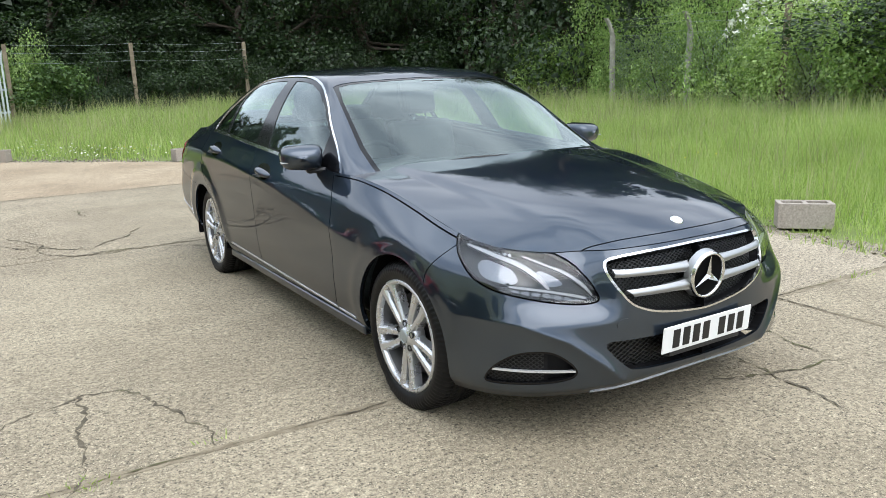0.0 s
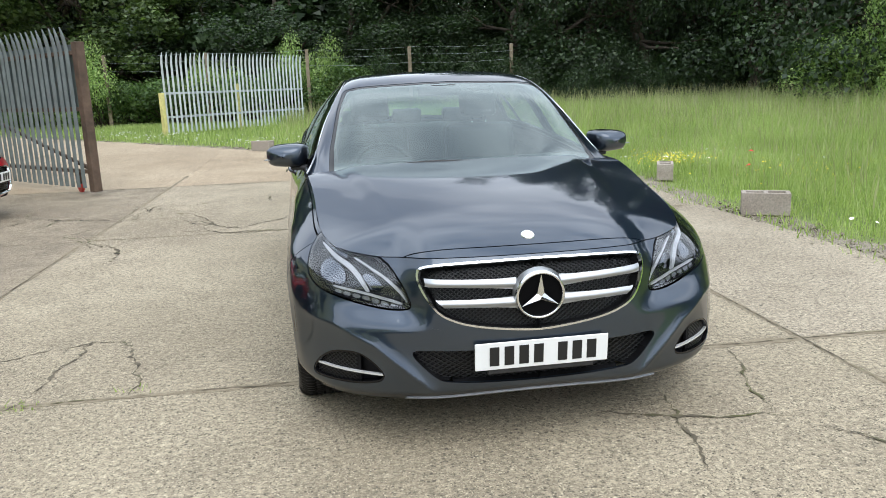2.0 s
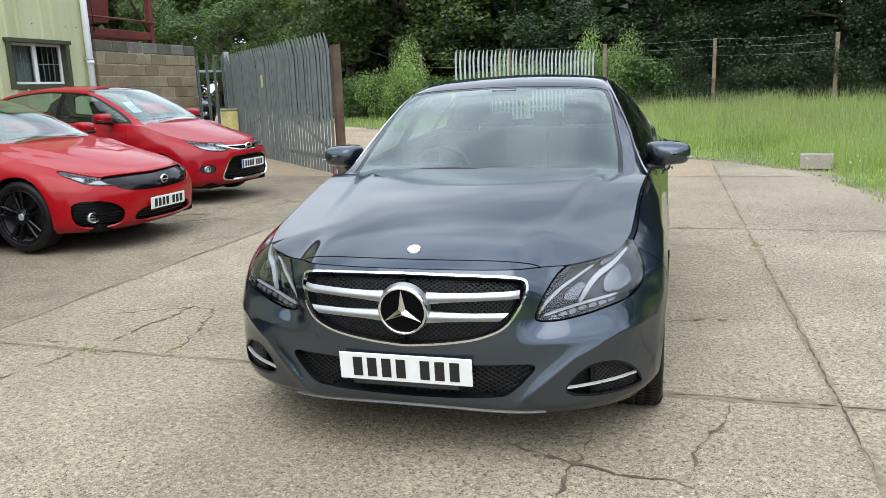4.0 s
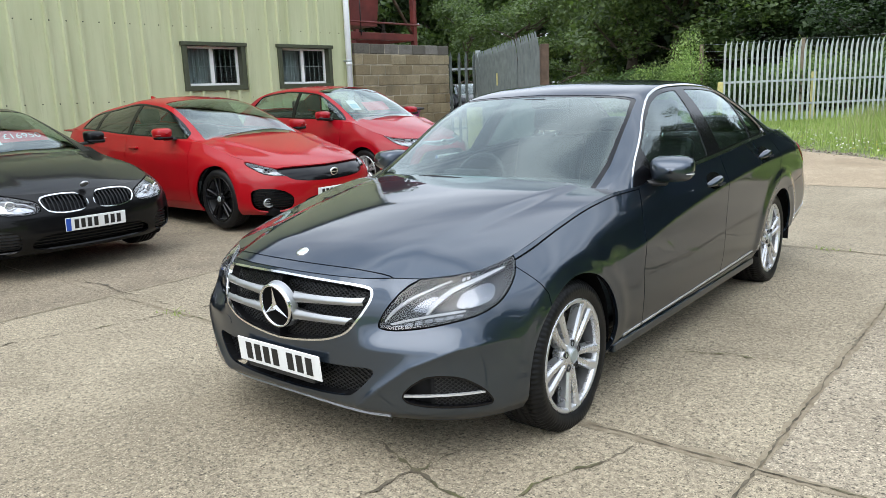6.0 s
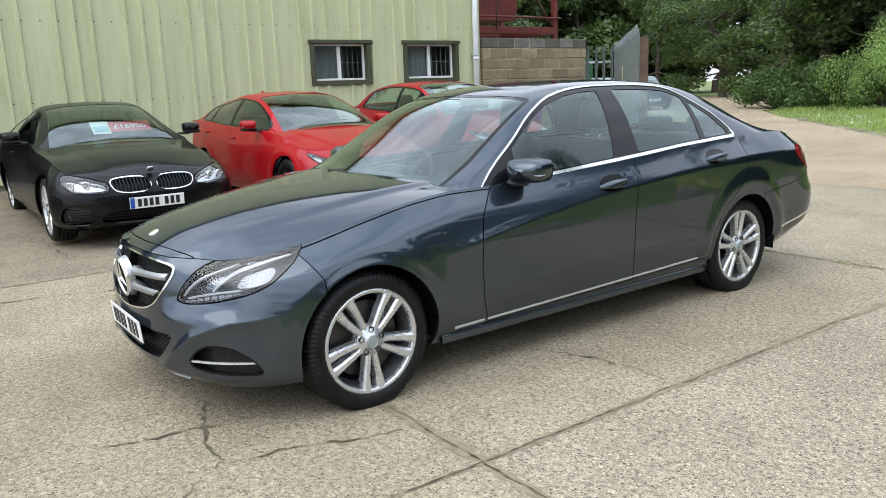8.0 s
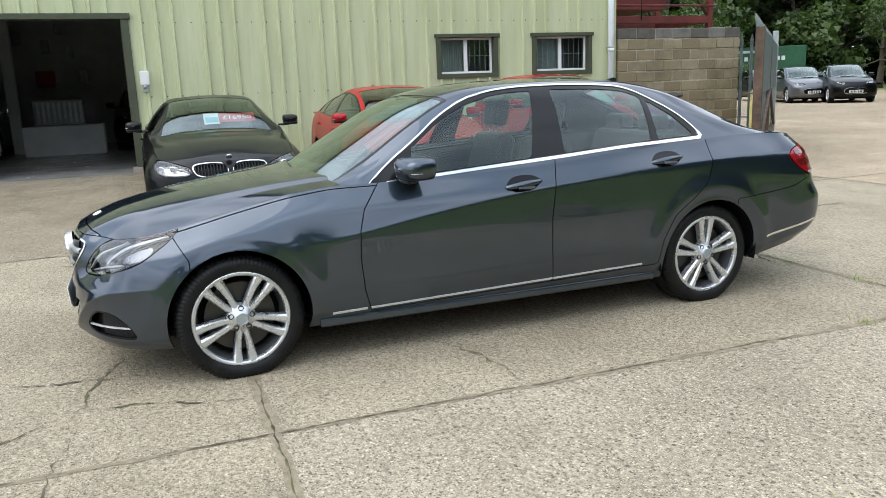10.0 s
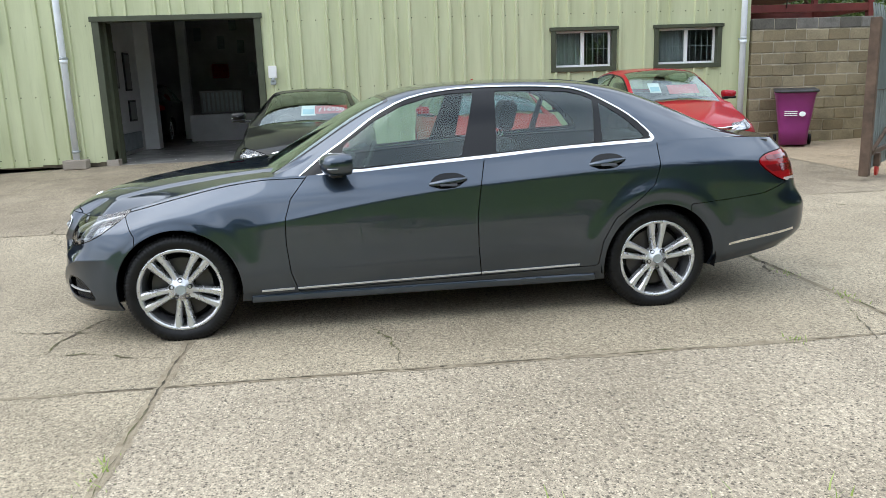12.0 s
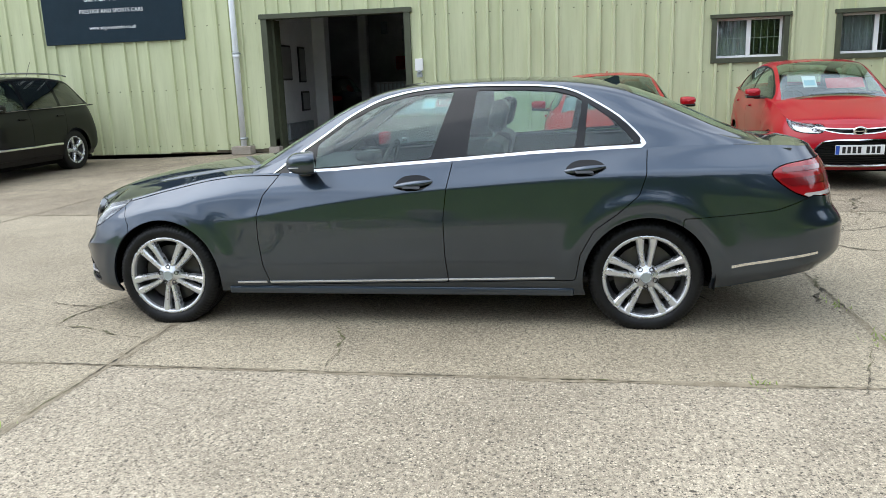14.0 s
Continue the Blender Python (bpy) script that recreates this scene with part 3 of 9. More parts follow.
def clad_sheet(y0, y1, z0, z1):
    """A sheet of box-profile cladding: narrow upright ribs between wide flat pans."""
    pitch, ys = 0.25, [(y0, 0.0)]
    k = math.ceil((y0 - 0.03) / pitch)
    while k * pitch < y1 - 0.035:
        c = k * pitch
        if c > y0 + 0.035:
            ys += [(c - 0.036, 0.0), (c - 0.020, 0.042), (c + 0.020, 0.042), (c + 0.036, 0.0)]
        k += 1
    ys.append((y1, 0.0))
    n = len(ys)
    V = [(WALL_X + d, y, z) for z in (z0, z1) for y, d in ys] + [(WALL_X - 0.02, y, z) for z in (z0, z1) for y in (y0, y1)]
    F = [(i, i + 1, n + i + 1, n + i) for i in range(n - 1)]
    b = 2 * n
    F += [(b, b + 2, b + 3, b + 1), (0, n, b + 2, b), (n - 1, b + 1, b + 3, 2 * n - 1)]
    return V, F


def clad_run(y0, y1, z0, z1):
    y = y0
    while y < y1 - 1e-6:
        e = min(y1, (math.floor((y + 1e-6)) + 1.0))
        low = ground_z(WALL_X, (y + e) / 2) + 0.085 if z0 < 0.5 else z0
        part("cladding_sheet", clad_sheet(y, e, low, z1), CLADDING, wall_west)
        y = e


def build_wall():
    base = 0.20
    spans = [(WALL_START, DOOR[0] - 0.1, base, EAVES), (DOOR[0] - 0.1, DOOR[1] + 0.1, DOOR[2] + 0.06, EAVES), (DOOR[1] + 0.1, WINDOWS[0][0] - 0.07, base, EAVES),
             (WINDOWS[0][1] + 0.07, WINDOWS[1][0] - 0.07, base, EAVES), (WINDOWS[1][1] + 0.07, WALL_END, base, EAVES)]
    for w in WINDOWS:
        spans += [(w[0] - 0.07, w[1] + 0.07, base, w[2] - 0.07), (w[0] - 0.07, w[1] + 0.07, w[3] + 0.07, EAVES)]
    for s in spans:
        clad_run(*s)
    # brick plinth behind the sheets, and the inner leaf of the wall
    bm = bmesh.new()
    for y0, y1 in ((WALL_START, DOOR[0]), (DOOR[1], WALL_END)):
        add_box(bm, (WALL_X - 0.24, y0, 0.0), (WALL_X - 0.03, y1, 0.42))
    part("plinth", bm, EARTH, wall_west, "dark brown brick plinth")
    bm = bmesh.new()
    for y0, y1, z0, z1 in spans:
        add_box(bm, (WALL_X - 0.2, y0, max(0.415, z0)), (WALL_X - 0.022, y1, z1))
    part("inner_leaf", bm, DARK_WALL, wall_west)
    bm = bmesh.new()
    for z in (0.32, 1.42, 2.62, 3.9):
        for k in range(int((WALL_END - WALL_START) / 0.25)):
            y = WALL_START + 0.25 * k + 0.05
            if DOOR[0] - 0.15 < y < DOOR[1] + 0.15 and z < DOOR[2] + 0.1 or any(w[0] - 0.1 < y < w[1] + 0.1 and w[2] - 0.1 < z < w[3] + 0.1 for w in WINDOWS):
                continue
            add_rod(bm, (WALL_X, y, z), (WALL_X + 0.009, y, z), 0.012, 0.008, 6)
    tagged(part("fasteners", bm, OLIVE, wall_west, "small screw heads in rows"), kind="stuff")
    # eaves trim and roof
    part("eaves_trim", box((WALL_X - 0.05, WALL_START, EAVES), (WALL_X + 0.14, WALL_END + 0.08, EAVES + 0.2), 0.01), OLIVE, wall_west)
    part("corner_trim", box((WALL_X - 0.1, WALL_END, 0.2), (WALL_X + 0.04, WALL_END + 0.10, EAVES), 0.005), CLADDING, wall_west)
    roof = tagged(part("roof", prism([(WALL_X + 0.1, EAVES + 0.2), (WALL_X - 9, EAVES + 1.7), (WALL_X - 18, EAVES + 0.2), (WALL_X - 18, EAVES + 0.05), (WALL_X - 9, EAVES + 1.5), (WALL_X + 0.1, EAVES + 0.1)], WALL_START, WALL_END, "y"), OLIVE), "low pitched sheet roof of the unit", "roof", kind="structure")
    side = bmesh.new()
    for y in (WALL_START, WALL_END - 0.15):
        add_box(side, (WALL_X - 18, y, 0.0), (WALL_X - 0.2, y + 0.15, EAVES + 0.1))
    add_box(side, (WALL_X - 18.1, WALL_START, 0.0), (WALL_X - 17.95, WALL_END, EAVES + 0.1))
    tagged(part("wall_rear", side, DARK_WALL), "plain closing walls of the unit", "wall", kind="structure")


build_wall()


def flashing(name, y0, y1, z0, z1, w, parent, sill=True):
    """A folded flashing round an opening, a hand's width deep."""
    bm = bmesh.new()
    x0, x1 = WALL_X - 0.20, WALL_X + 0.045
    add_box(bm, (x0, y0 - w, z0), (x1, y0, z1), 0.004)
    add_box(bm, (x0, y1, z0), (x1, y1 + w, z1), 0.004)
    add_box(bm, (x0, y0 - w - 0.03, z1), (x1 + 0.02, y1 + w + 0.03, z1 + w * 0.75), 0.004)
    if sill:
        add_box(bm, (x0, y0 - w, z0 - w), (x1, y1 + w, z0), 0.004)
    return part(name, bm, OLIVE, parent, "dark olive folded steel flashing")


def build_window(n, y0, y1, z0, z1, swap):
    w = tagged(empty(f"window_{n}", WALL_X, (y0 + y1) / 2, z0), "small white casement window, olive flashing, bars and net curtain", "window", kind="structure")
    w.matrix_basis = Matrix.Identity(4)
    flashing("window_flashing", y0, y1, z0, z1, 0.085, w)
    bm, x = bmesh.new(), WALL_X - 0.13
    ym = (y0 + y1) / 2
    for a, b, c, d in ((y0, y1, z0, z0 + 0.04), (y0, y1, z1 - 0.04, z1), (y0, y0 + 0.04, z0 + 0.04, z1 - 0.04), (y1 - 0.04, y1, z0 + 0.04, z1 - 0.04), (ym - 0.035, ym + 0.035, z0 + 0.04, z1 - 0.04)):
        add_box(bm, (x, a, c), (x + 0.05, b, d), 0.004)
    part("window_frame", bm, WHITE_PAINT, w, "white painted frame")
    bars = bmesh.new()
    for k in range(1, 10):
        y = y0 + (y1 - y0) * k / 10
        add_rod(bars, (x - 0.03, y, z0), (x - 0.03, y, z1), 0.007, sides=6)
    add_rod(bars, (x - 0.03, y0, (z0 + z1) / 2), (x - 0.03, y1, (z0 + z1) / 2), 0.007, sides=6)
    part("security_bars", bars, WHITE_PAINT, w)
    for a, b in ((y0 + 0.04, ym - 0.035), (ym + 0.035, y1 - 0.04)):
        p = part("pane", box((x + 0.02, a, z0 + 0.04), (x + 0.026, b, z1 - 0.04)), GLASS_PANE, w)
        p.visible_shadow = False
    a, b = (y0 + 0.03, ym + 0.06) if swap else (y0 + 0.03, ym)
    V, F = [], []
    for k in range(41):
        y = a + (b - a) * k / 40
        dx = 0.02 * math.sin(k * 1.9)
        V += [(x - 0.09 + dx, y, z0), (x - 0.09 + dx, y, z1)]
        if k:
            F.append((2 * k - 2, 2 * k, 2 * k + 1, 2 * k - 1))
    part("curtain", (V, F), CURTAIN, w, "white net curtain")
    # one added grey panel stands in for the dim room behind the panes
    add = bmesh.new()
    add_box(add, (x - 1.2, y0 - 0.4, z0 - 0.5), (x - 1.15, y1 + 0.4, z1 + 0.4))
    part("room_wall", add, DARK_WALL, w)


for i, (a, b, c, d) in enumerate(WINDOWS):
    build_window(i + 1, a, b, c, d, i == 0)


def build_door():
    d = tagged(empty("door_1"), "open vehicle doorway with olive steel flashing", "doorway", kind="structure")
    flashing("door_flashing", DOOR[0], DOOR[1], 0.14, DOOR[2], 0.12, d, sill=False)
    reveal = bmesh.new()
    add_box(reveal, (WALL_X - 0.50, DOOR[0] - 0.1, 0.14), (WALL_X - 0.2, DOOR[0] + 0.05, DOOR[2]))
    add_box(reveal, (WALL_X - 0.42, DOOR[1] - 0.02, 0.14), (WALL_X - 0.2, DOOR[1] + 0.1, DOOR[2]))
    part("door_reveal", reveal, OLIVE, d)
    for y in (DOOR[0] - 0.05, DOOR[1] + 0.02):
        part("door_foot", box((WALL_X - 0.15, y - 0.1, 0.05), (WALL_X + 0.06, y + 0.12, 0.27), 0.01), BLOCK_LOOSE, d)


build_door()


def build_workshop():
    """What shows through the doorway: floor, piers, a low wall, things on the walls."""
    x = WALL_X
    tagged(part("floor", box((x - 17.9, WALL_START + 0.2, 0.0), (x - 0.03, WALL_END - 0.2, 0.165)), SHINY_FLOOR), "grey painted workshop floor with a dull shine", "floor", kind="structure")
    # out-of-view ceiling, made white to bounce doorway light into the room
    tagged(part("ceiling", box((x - 17.9, WALL_START + 0.2, 4.6), (x - 0.25, WALL_END - 0.2, 4.7)), WHITE_PAINT), "white ceiling of the workshop, out of view", "ceiling", kind="structure")
    part_wall = bmesh.new()
    add_box(part_wall, (x - 3.9, -5.3, 0.165), (x - 0.45, -5.18, 4.6))
    tagged(part("wall_inner", part_wall, WHITE_PAINT), "white painted partition with framed pictures", "wall", kind="structure")
    back = bmesh.new()
    add_box(back, (x - 11.2, -9.0, 0.165), (x - 11.0, 3.0, 4.6))
    tagged(part("wall_back", back, GREY_WALL), "dim rear wall of the workshop", "wall", kind="structure")
    for px, py, w in ((x - 4.1, -5.05, 0.36), (x - 7.6, -4.90, 0.24)):
        tagged(part("pier", box((px - w / 2, py - w / 2, 0.165), (px + w / 2, py + w / 2, 4.6), 0.01), WHITE_PAINT), "white painted steel stanchion casing", "column", "stanchions")
    tagged(part("low_wall", box((x - 6.8, -4.60, 0.165), (x - 6.2, -2.85, 0.85), 0.01), WHITE_PAINT), "low white painted block plinth", "low wall")
    heater = empty("wall_heater")
    part("case", box((x - 6.75, -4.35, 0.86), (x - 6.45, -3.25, 1.45), 0.02), DARK_WALL, heater)
    for k in range(9):
        part("slat", box((x - 6.45, -4.27 + k * 0.115, 0.92), (x - 6.42, -4.21 + k * 0.115, 1.40), 0.004), GALV, heater)
    tagged(heater, "grey slatted heater standing on a white plinth", "heater")
    tagged(part("first_aid_box", box((x - 11.0, -4.72, 1.85), (x - 10.8, -4.22, 2.28), 0.03), RED_PLASTIC), "red plastic box fixed to the dim rear wall", "box")
    for k, (py, pz, ph, pw) in enumerate(((-2.3, 1.55, 0.75, 0.8), (-3.4, 1.5, 0.8, 0.42), (-3.5, 0.85, 0.45, 0.5))):
        f = empty("picture_frame")
        xx = x + py + 0.4
        part("frame", box((xx - pw / 2, -5.18, pz), (xx + pw / 2, -5.145, pz + ph), 0.008), BLACK_PLASTIC, f)
        part("picture", box((xx - pw / 2 + 0.04, -5.145, pz + 0.04), (xx + pw / 2 - 0.04, -5.141, pz + ph - 0.04)), DARK_WALL, f)
        tagged(f, "dark framed picture on a white partition", "picture", "pictures")
    tagged(part("radiator", box((x - 3.4, -5.17, 0.25), (x - 1.8, -5.10, 0.62), 0.02), GALV), "low grey radiator under the pictures", "radiator")
    for py, pz in ((-5.2, 3.0), (-4.1, 3.3), (-3.9, 2.6), (-4.5, 2.75), (-3.6, 1.9)):
        tagged(part("tool_board", box((x - 10.99, py, pz), (x - 10.9, py + 0.22, pz + 0.40), 0.02), GALV), "grey fitting high on the rear wall", "fitting")


build_workshop()


def build_sign():
    y0, y1, z0, z1 = -9.40, -6.40, 2.38, 4.0
    s = empty("sign_board", WALL_X + 0.03, (y0 + y1) / 2, z0)
    part("panel", box((0.0, (y0 - y1) / 2, 0.0), (0.03, (y1 - y0) / 2, z1 - z0), 0.004), SIGN_NAVY, s)
    for k, (text, size, z) in enumerate((("SEVENOAKS", 0.205, 0.80), ("PRESTIGE AND SPORTS CARS", 0.105, 0.575), ("www.adgsevenoaks.co.uk", 0.098, 0.265))):
        c = bpy.data.curves.new("lettering", "FONT")
        c.body, c.size, c.extrude, c.align_x = text, size, 0.002, "CENTER"
        o = new("lettering", c)
        dg = bpy.context.evaluated_depsgraph_get()
        me = bpy.data.meshes.new_from_object(o.evaluated_get(dg))
        bpy.data.objects.remove(o)
        me.materials.clear()
        part("lettering", me, SIGN_WHITE, s, "white lettering", Matrix.Translation((0.033, 0, z)) @ pose(0, 0, 0, 90, 0, 90))
    tagged(s, "dark navy showroom sign board with white lettering", "sign")


build_sign()


def downpipe(y, foot=True):
    p = empty("downpipe", WALL_X + 0.11, y, 0)
    part("pipe", rod((0, 0, 0.3), (0, 0, EAVES), 0.057, sides=20), PIPE_WHITE, p)
    for z in (0.42, 2.05, 3.6, 4.9):
        part("bracket", rod((0, 0, z), (0, 0, z + 0.045), 0.064, sides=20), GALV, p)
        part("bracket", box((-0.11, -0.05, z + 0.005), (-0.03, 0.05, z + 0.04), 0.003), GALV, p)
    part("socket", rod((0, 0, 1.98), (0, 0, 2.05), 0.066, sides=20), PIPE_WHITE, p)
    part("shoe", box((-0.09, -0.2, 0.14), (0.16, 0.2, 0.30), 0.01), BLOCK_LOOSE, p, "worn brick gully surround")
    tagged(p, "white plastic rainwater downpipe with grey clips", "downpipe", "downpipes")


downpipe(-5.36), downpipe(7.18)
gutter = part("gutter", prism([(WALL_X + 0.14, EAVES + 0.18), (WALL_X + 0.16, EAVES + 0.06), (WALL_X + 0.27, EAVES + 0.06), (WALL_X + 0.29, EAVES + 0.18), (WALL_X + 0.27, EAVES + 0.18), (WALL_X + 0.255, EAVES + 0.08), (WALL_X + 0.175, EAVES + 0.08), (WALL_X + 0.16, EAVES + 0.18)], WALL_START, WALL_END + 0.1, "y"), PIPE_WHITE)
tagged(gutter, "white eaves gutter along the clad wall", "gutter", kind="structure")

meter = empty("switch_box", WALL_X + 0.03, -1.78, 1.5)
part("case", box((0, -0.075, 0.12), (0.08, 0.075, 0.34), 0.012, 2), WHITE_PAINT, meter)
part("lock", rod((0.04, 0, 0.06), (0.04, 0, 0.13), 0.04, sides=14), GALV, meter, "grey round isolator")
part("socket", box((0, -0.05, 0.0), (0.07, 0.05, 0.08), 0.01), GALV, meter)
tagged(meter, "small white electrical box screwed to the green cladding", "electrical box")


# ---- block wall, red steel hopper, bin ----
def build_block_wall():
    w = tagged(empty("wall_block"), "stained concrete block wall with a darker damp coping course", "wall", kind="structure")
    x0, x1, y0, y1 = -9.36, -9.16, 7.36, 10.45
    part("mortar", box((x0 + 0.012, y0 + 0.01, 0.02), (x1 - 0.012, y1 - 0.01, 2.42)), MORTAR, w)
    meshes = {}
    for c in range(11):
        z = 0.04 + c * 0.2185
        y = y0 - (0.225 if c % 2 else 0.0)
        while y < y1 - 0.05:
            a, b = max(y0, y), min(y1, y + 0.44)
            y += 0.45
            if b - a < 0.08:
                continue
            key = round(b - a, 2)
            if key not in meshes:
                me = bpy.data.meshes.new("block")
                bm = box((x0, 0, 0), (x1, b - a, 0.203), 0.010)
                bm.to_mesh(me), bm.free()
                meshes[key] = me
            o = new("block", meshes[key] if c < 10 else meshes[key].copy())
            o.data.materials.clear() if c >= 10 else None
            if not o.data.materials:
                o.data.materials.append(BLOCK_DARK if c >= 10 else BLOCK)
            o.parent = w
            o.matrix_basis = pose(rng.uniform(-0.008, 0.006), a + rng.uniform(0, 0.01), z + rng.uniform(-0.004, 0.004), rng.uniform(-0.6, 0.6), 0, 0)


build_block_wall()


def build_hopper():
    h = empty("steel_hopper", -11.3, 9.0, 0)
    for x in (-1.0, 1.0):
        for y in (-1.55, 1.55):
            part("post", box((x - 0.06, y - 0.06, 0), (x + 0.06, y + 0.06, 4.6), 0.008), RED_STEEL, h)
    for z in (2.62, 4.4):
        for y in (-1.55, 1.55):
            part("beam", box((-0.94, y - 0.05, z), (0.94, y + 0.05, z + 0.16), 0.008), RED_STEEL, h)
        for x in (-1.0, 1.0):
            part("beam", box((x - 0.05, -1.49, z), (x + 0.05, 1.49, z + 0.16), 0.008), RED_STEEL, h)
    part("side_plate", prism([(-1.3, 2.95), (0.55, 2.95), (0.75, 4.4), (-1.3, 4.4)], -0.75, 0.72, "x"), RED_STEEL, h, "dull red hopper plate")
    for a, b in (((0.98, 0.2, 4.4), (0.98, 1.5, 2.8)), ((-0.98, 0.2, 4.4), (-0.98, 1.5, 2.8))):
        part("brace", rod(a, b, 0.035, sides=8), BROWN_STEEL, h)
    part("hand_rail", rod((1.07, -1.6, 3.0), (1.07, 1.7, 3.0), 0.022, sides=8), RED_STEEL, h)
    part("cable", rod((1.08, -0.35, 2.7), (1.08, -0.35, 3.6), 0.012, sides=6), BLACK_PLASTIC, h)
    tagged(h, "dull red steel hopper frame standing behind the block wall", "hopper")


build_hopper()


def build_bin():
    b = empty("wheelie_bin", -8.52, 7.93, ground_z(-8.5, 7.9), 62)
    V, F, rows = [], [], ((0.20, 0.24, 0.04), (0.215, 0.26, 0.3), (0.25, 0.30, 0.62), (0.285, 0.345, 0.94), (0.30, 0.36, 0.96), (0.30, 0.36, 1.0))
    for hx, hy, z in rows:
        for k in range(16):
            a = 2 * math.pi * k / 16
            c, s = math.cos(a), math.sin(a)
            V.append((hx * math.copysign(abs(c) ** 0.35, c), hy * math.copysign(abs(s) ** 0.35, s), z))
    for r in range(len(rows) - 1):
        for k in range(16):
            F.append((r * 16 + k, r * 16 + (k + 1) % 16, (r + 1) * 16 + (k + 1) % 16, (r + 1) * 16 + k))
    F.append(tuple(range(15, -1, -1)))
    smooth(part("body", (V, F), PURPLE, b))
    part("lid", box((-0.31, -0.37, 1.0), (0.31, 0.37, 1.045), 0.02, 2), BLACK_PLASTIC, b, "black hinged lid", pose(0, 0, 0, 2))
    part("lid_grip", box((-0.22, -0.42, 0.985), (0.22, -0.36, 1.02), 0.012), BLACK_PLASTIC, b)
    part("handle", rod((-0.24, 0.40, 0.97), (0.24, 0.40, 0.97), 0.018), PURPLE, b)
    for x in (-0.25, 0.25):
        part("wheel", rod((x - 0.025, 0.26, 0.10), (x + 0.025, 0.26, 0.10), 0.10, sides=18), RUBBER, b, "black rubber wheel")
        part("handle_arm", box((x - 0.02, 0.34, 0.93), (x + 0.02, 0.41, 0.985), 0.006), PURPLE, b)
    part("badge", rod((0.10, -0.318, 0.60), (0.10, -0.333, 0.605), 0.045, sides=18), SIGN_WHITE, b, "round white emblem")
    for k in range(3):
        part("print_bar", box((-0.15, -0.326 - 0.002 * k, 0.57 + 0.035 * k), (0.03, -0.318, 0.585 + 0.035 * k)), SIGN_WHITE, b)
    tagged(b, "purple plastic wheelie bin with white print by the block wall", "wheelie bin")
    b.scale = (1.22, 1.22, 1.02)


build_bin()

# ---- palisade gate and fences ----
def pale_mesh(h, w=0.068, splay=0.05):
    """A W-section pale with a pointed, outward bent top, standing on z = 0, facing -Y."""
    prof = [(-w / 2, 0.012), (-w / 4, -0.012), (0, 0.004), (w / 4, -0.012), (w / 2, 0.012)]
    V, F = [], []
    levels = [(0.0, 1.0, 0.0), (h * 0.86, 1.0, 0.0), (h * 0.94, 1.0, -splay * 0.5), (h, 0.12, -splay)]
    for z, k, dy in levels:
        for back in (0.0, 0.004):
            V += [(x * k, y * (0.4 + 0.6 * k) + dy + back, z) for x, y in prof]
    n = len(prof)
    for r in range(len(levels) - 1):
        a, b = r * 2 * n, (r + 1) * 2 * n
        for i in range(n - 1):
            F += [(a + i, a + i + 1, b + i + 1, b + i), (a + n + i + 1, a + n + i, b + n + i, b + n + i + 1)]
        F += [(a + n, a, b, b + n), (a + n - 1, a + 2 * n - 1, b + 2 * n - 1, b + n - 1)]
    me = bpy.data.meshes.new("pale")
    me.from_pydata(V, [], F)
    me.update()
    return me


def pale_row(parent, length, pitch, h, material, start=0.08, vary=0.0):
    me = pale_mesh(h)
    me.materials.append(material)
    n = int((length - 2 * start) / pitch) + 1
    for k in range(n):
        o = new("pale", me)
        o.parent = parent
        o.matrix_basis = pose(start + k * pitch, -0.03, 0.08, rng.normal(0, 0.15), rng.normal(0, 0.25), rng.normal(0, 2.0))


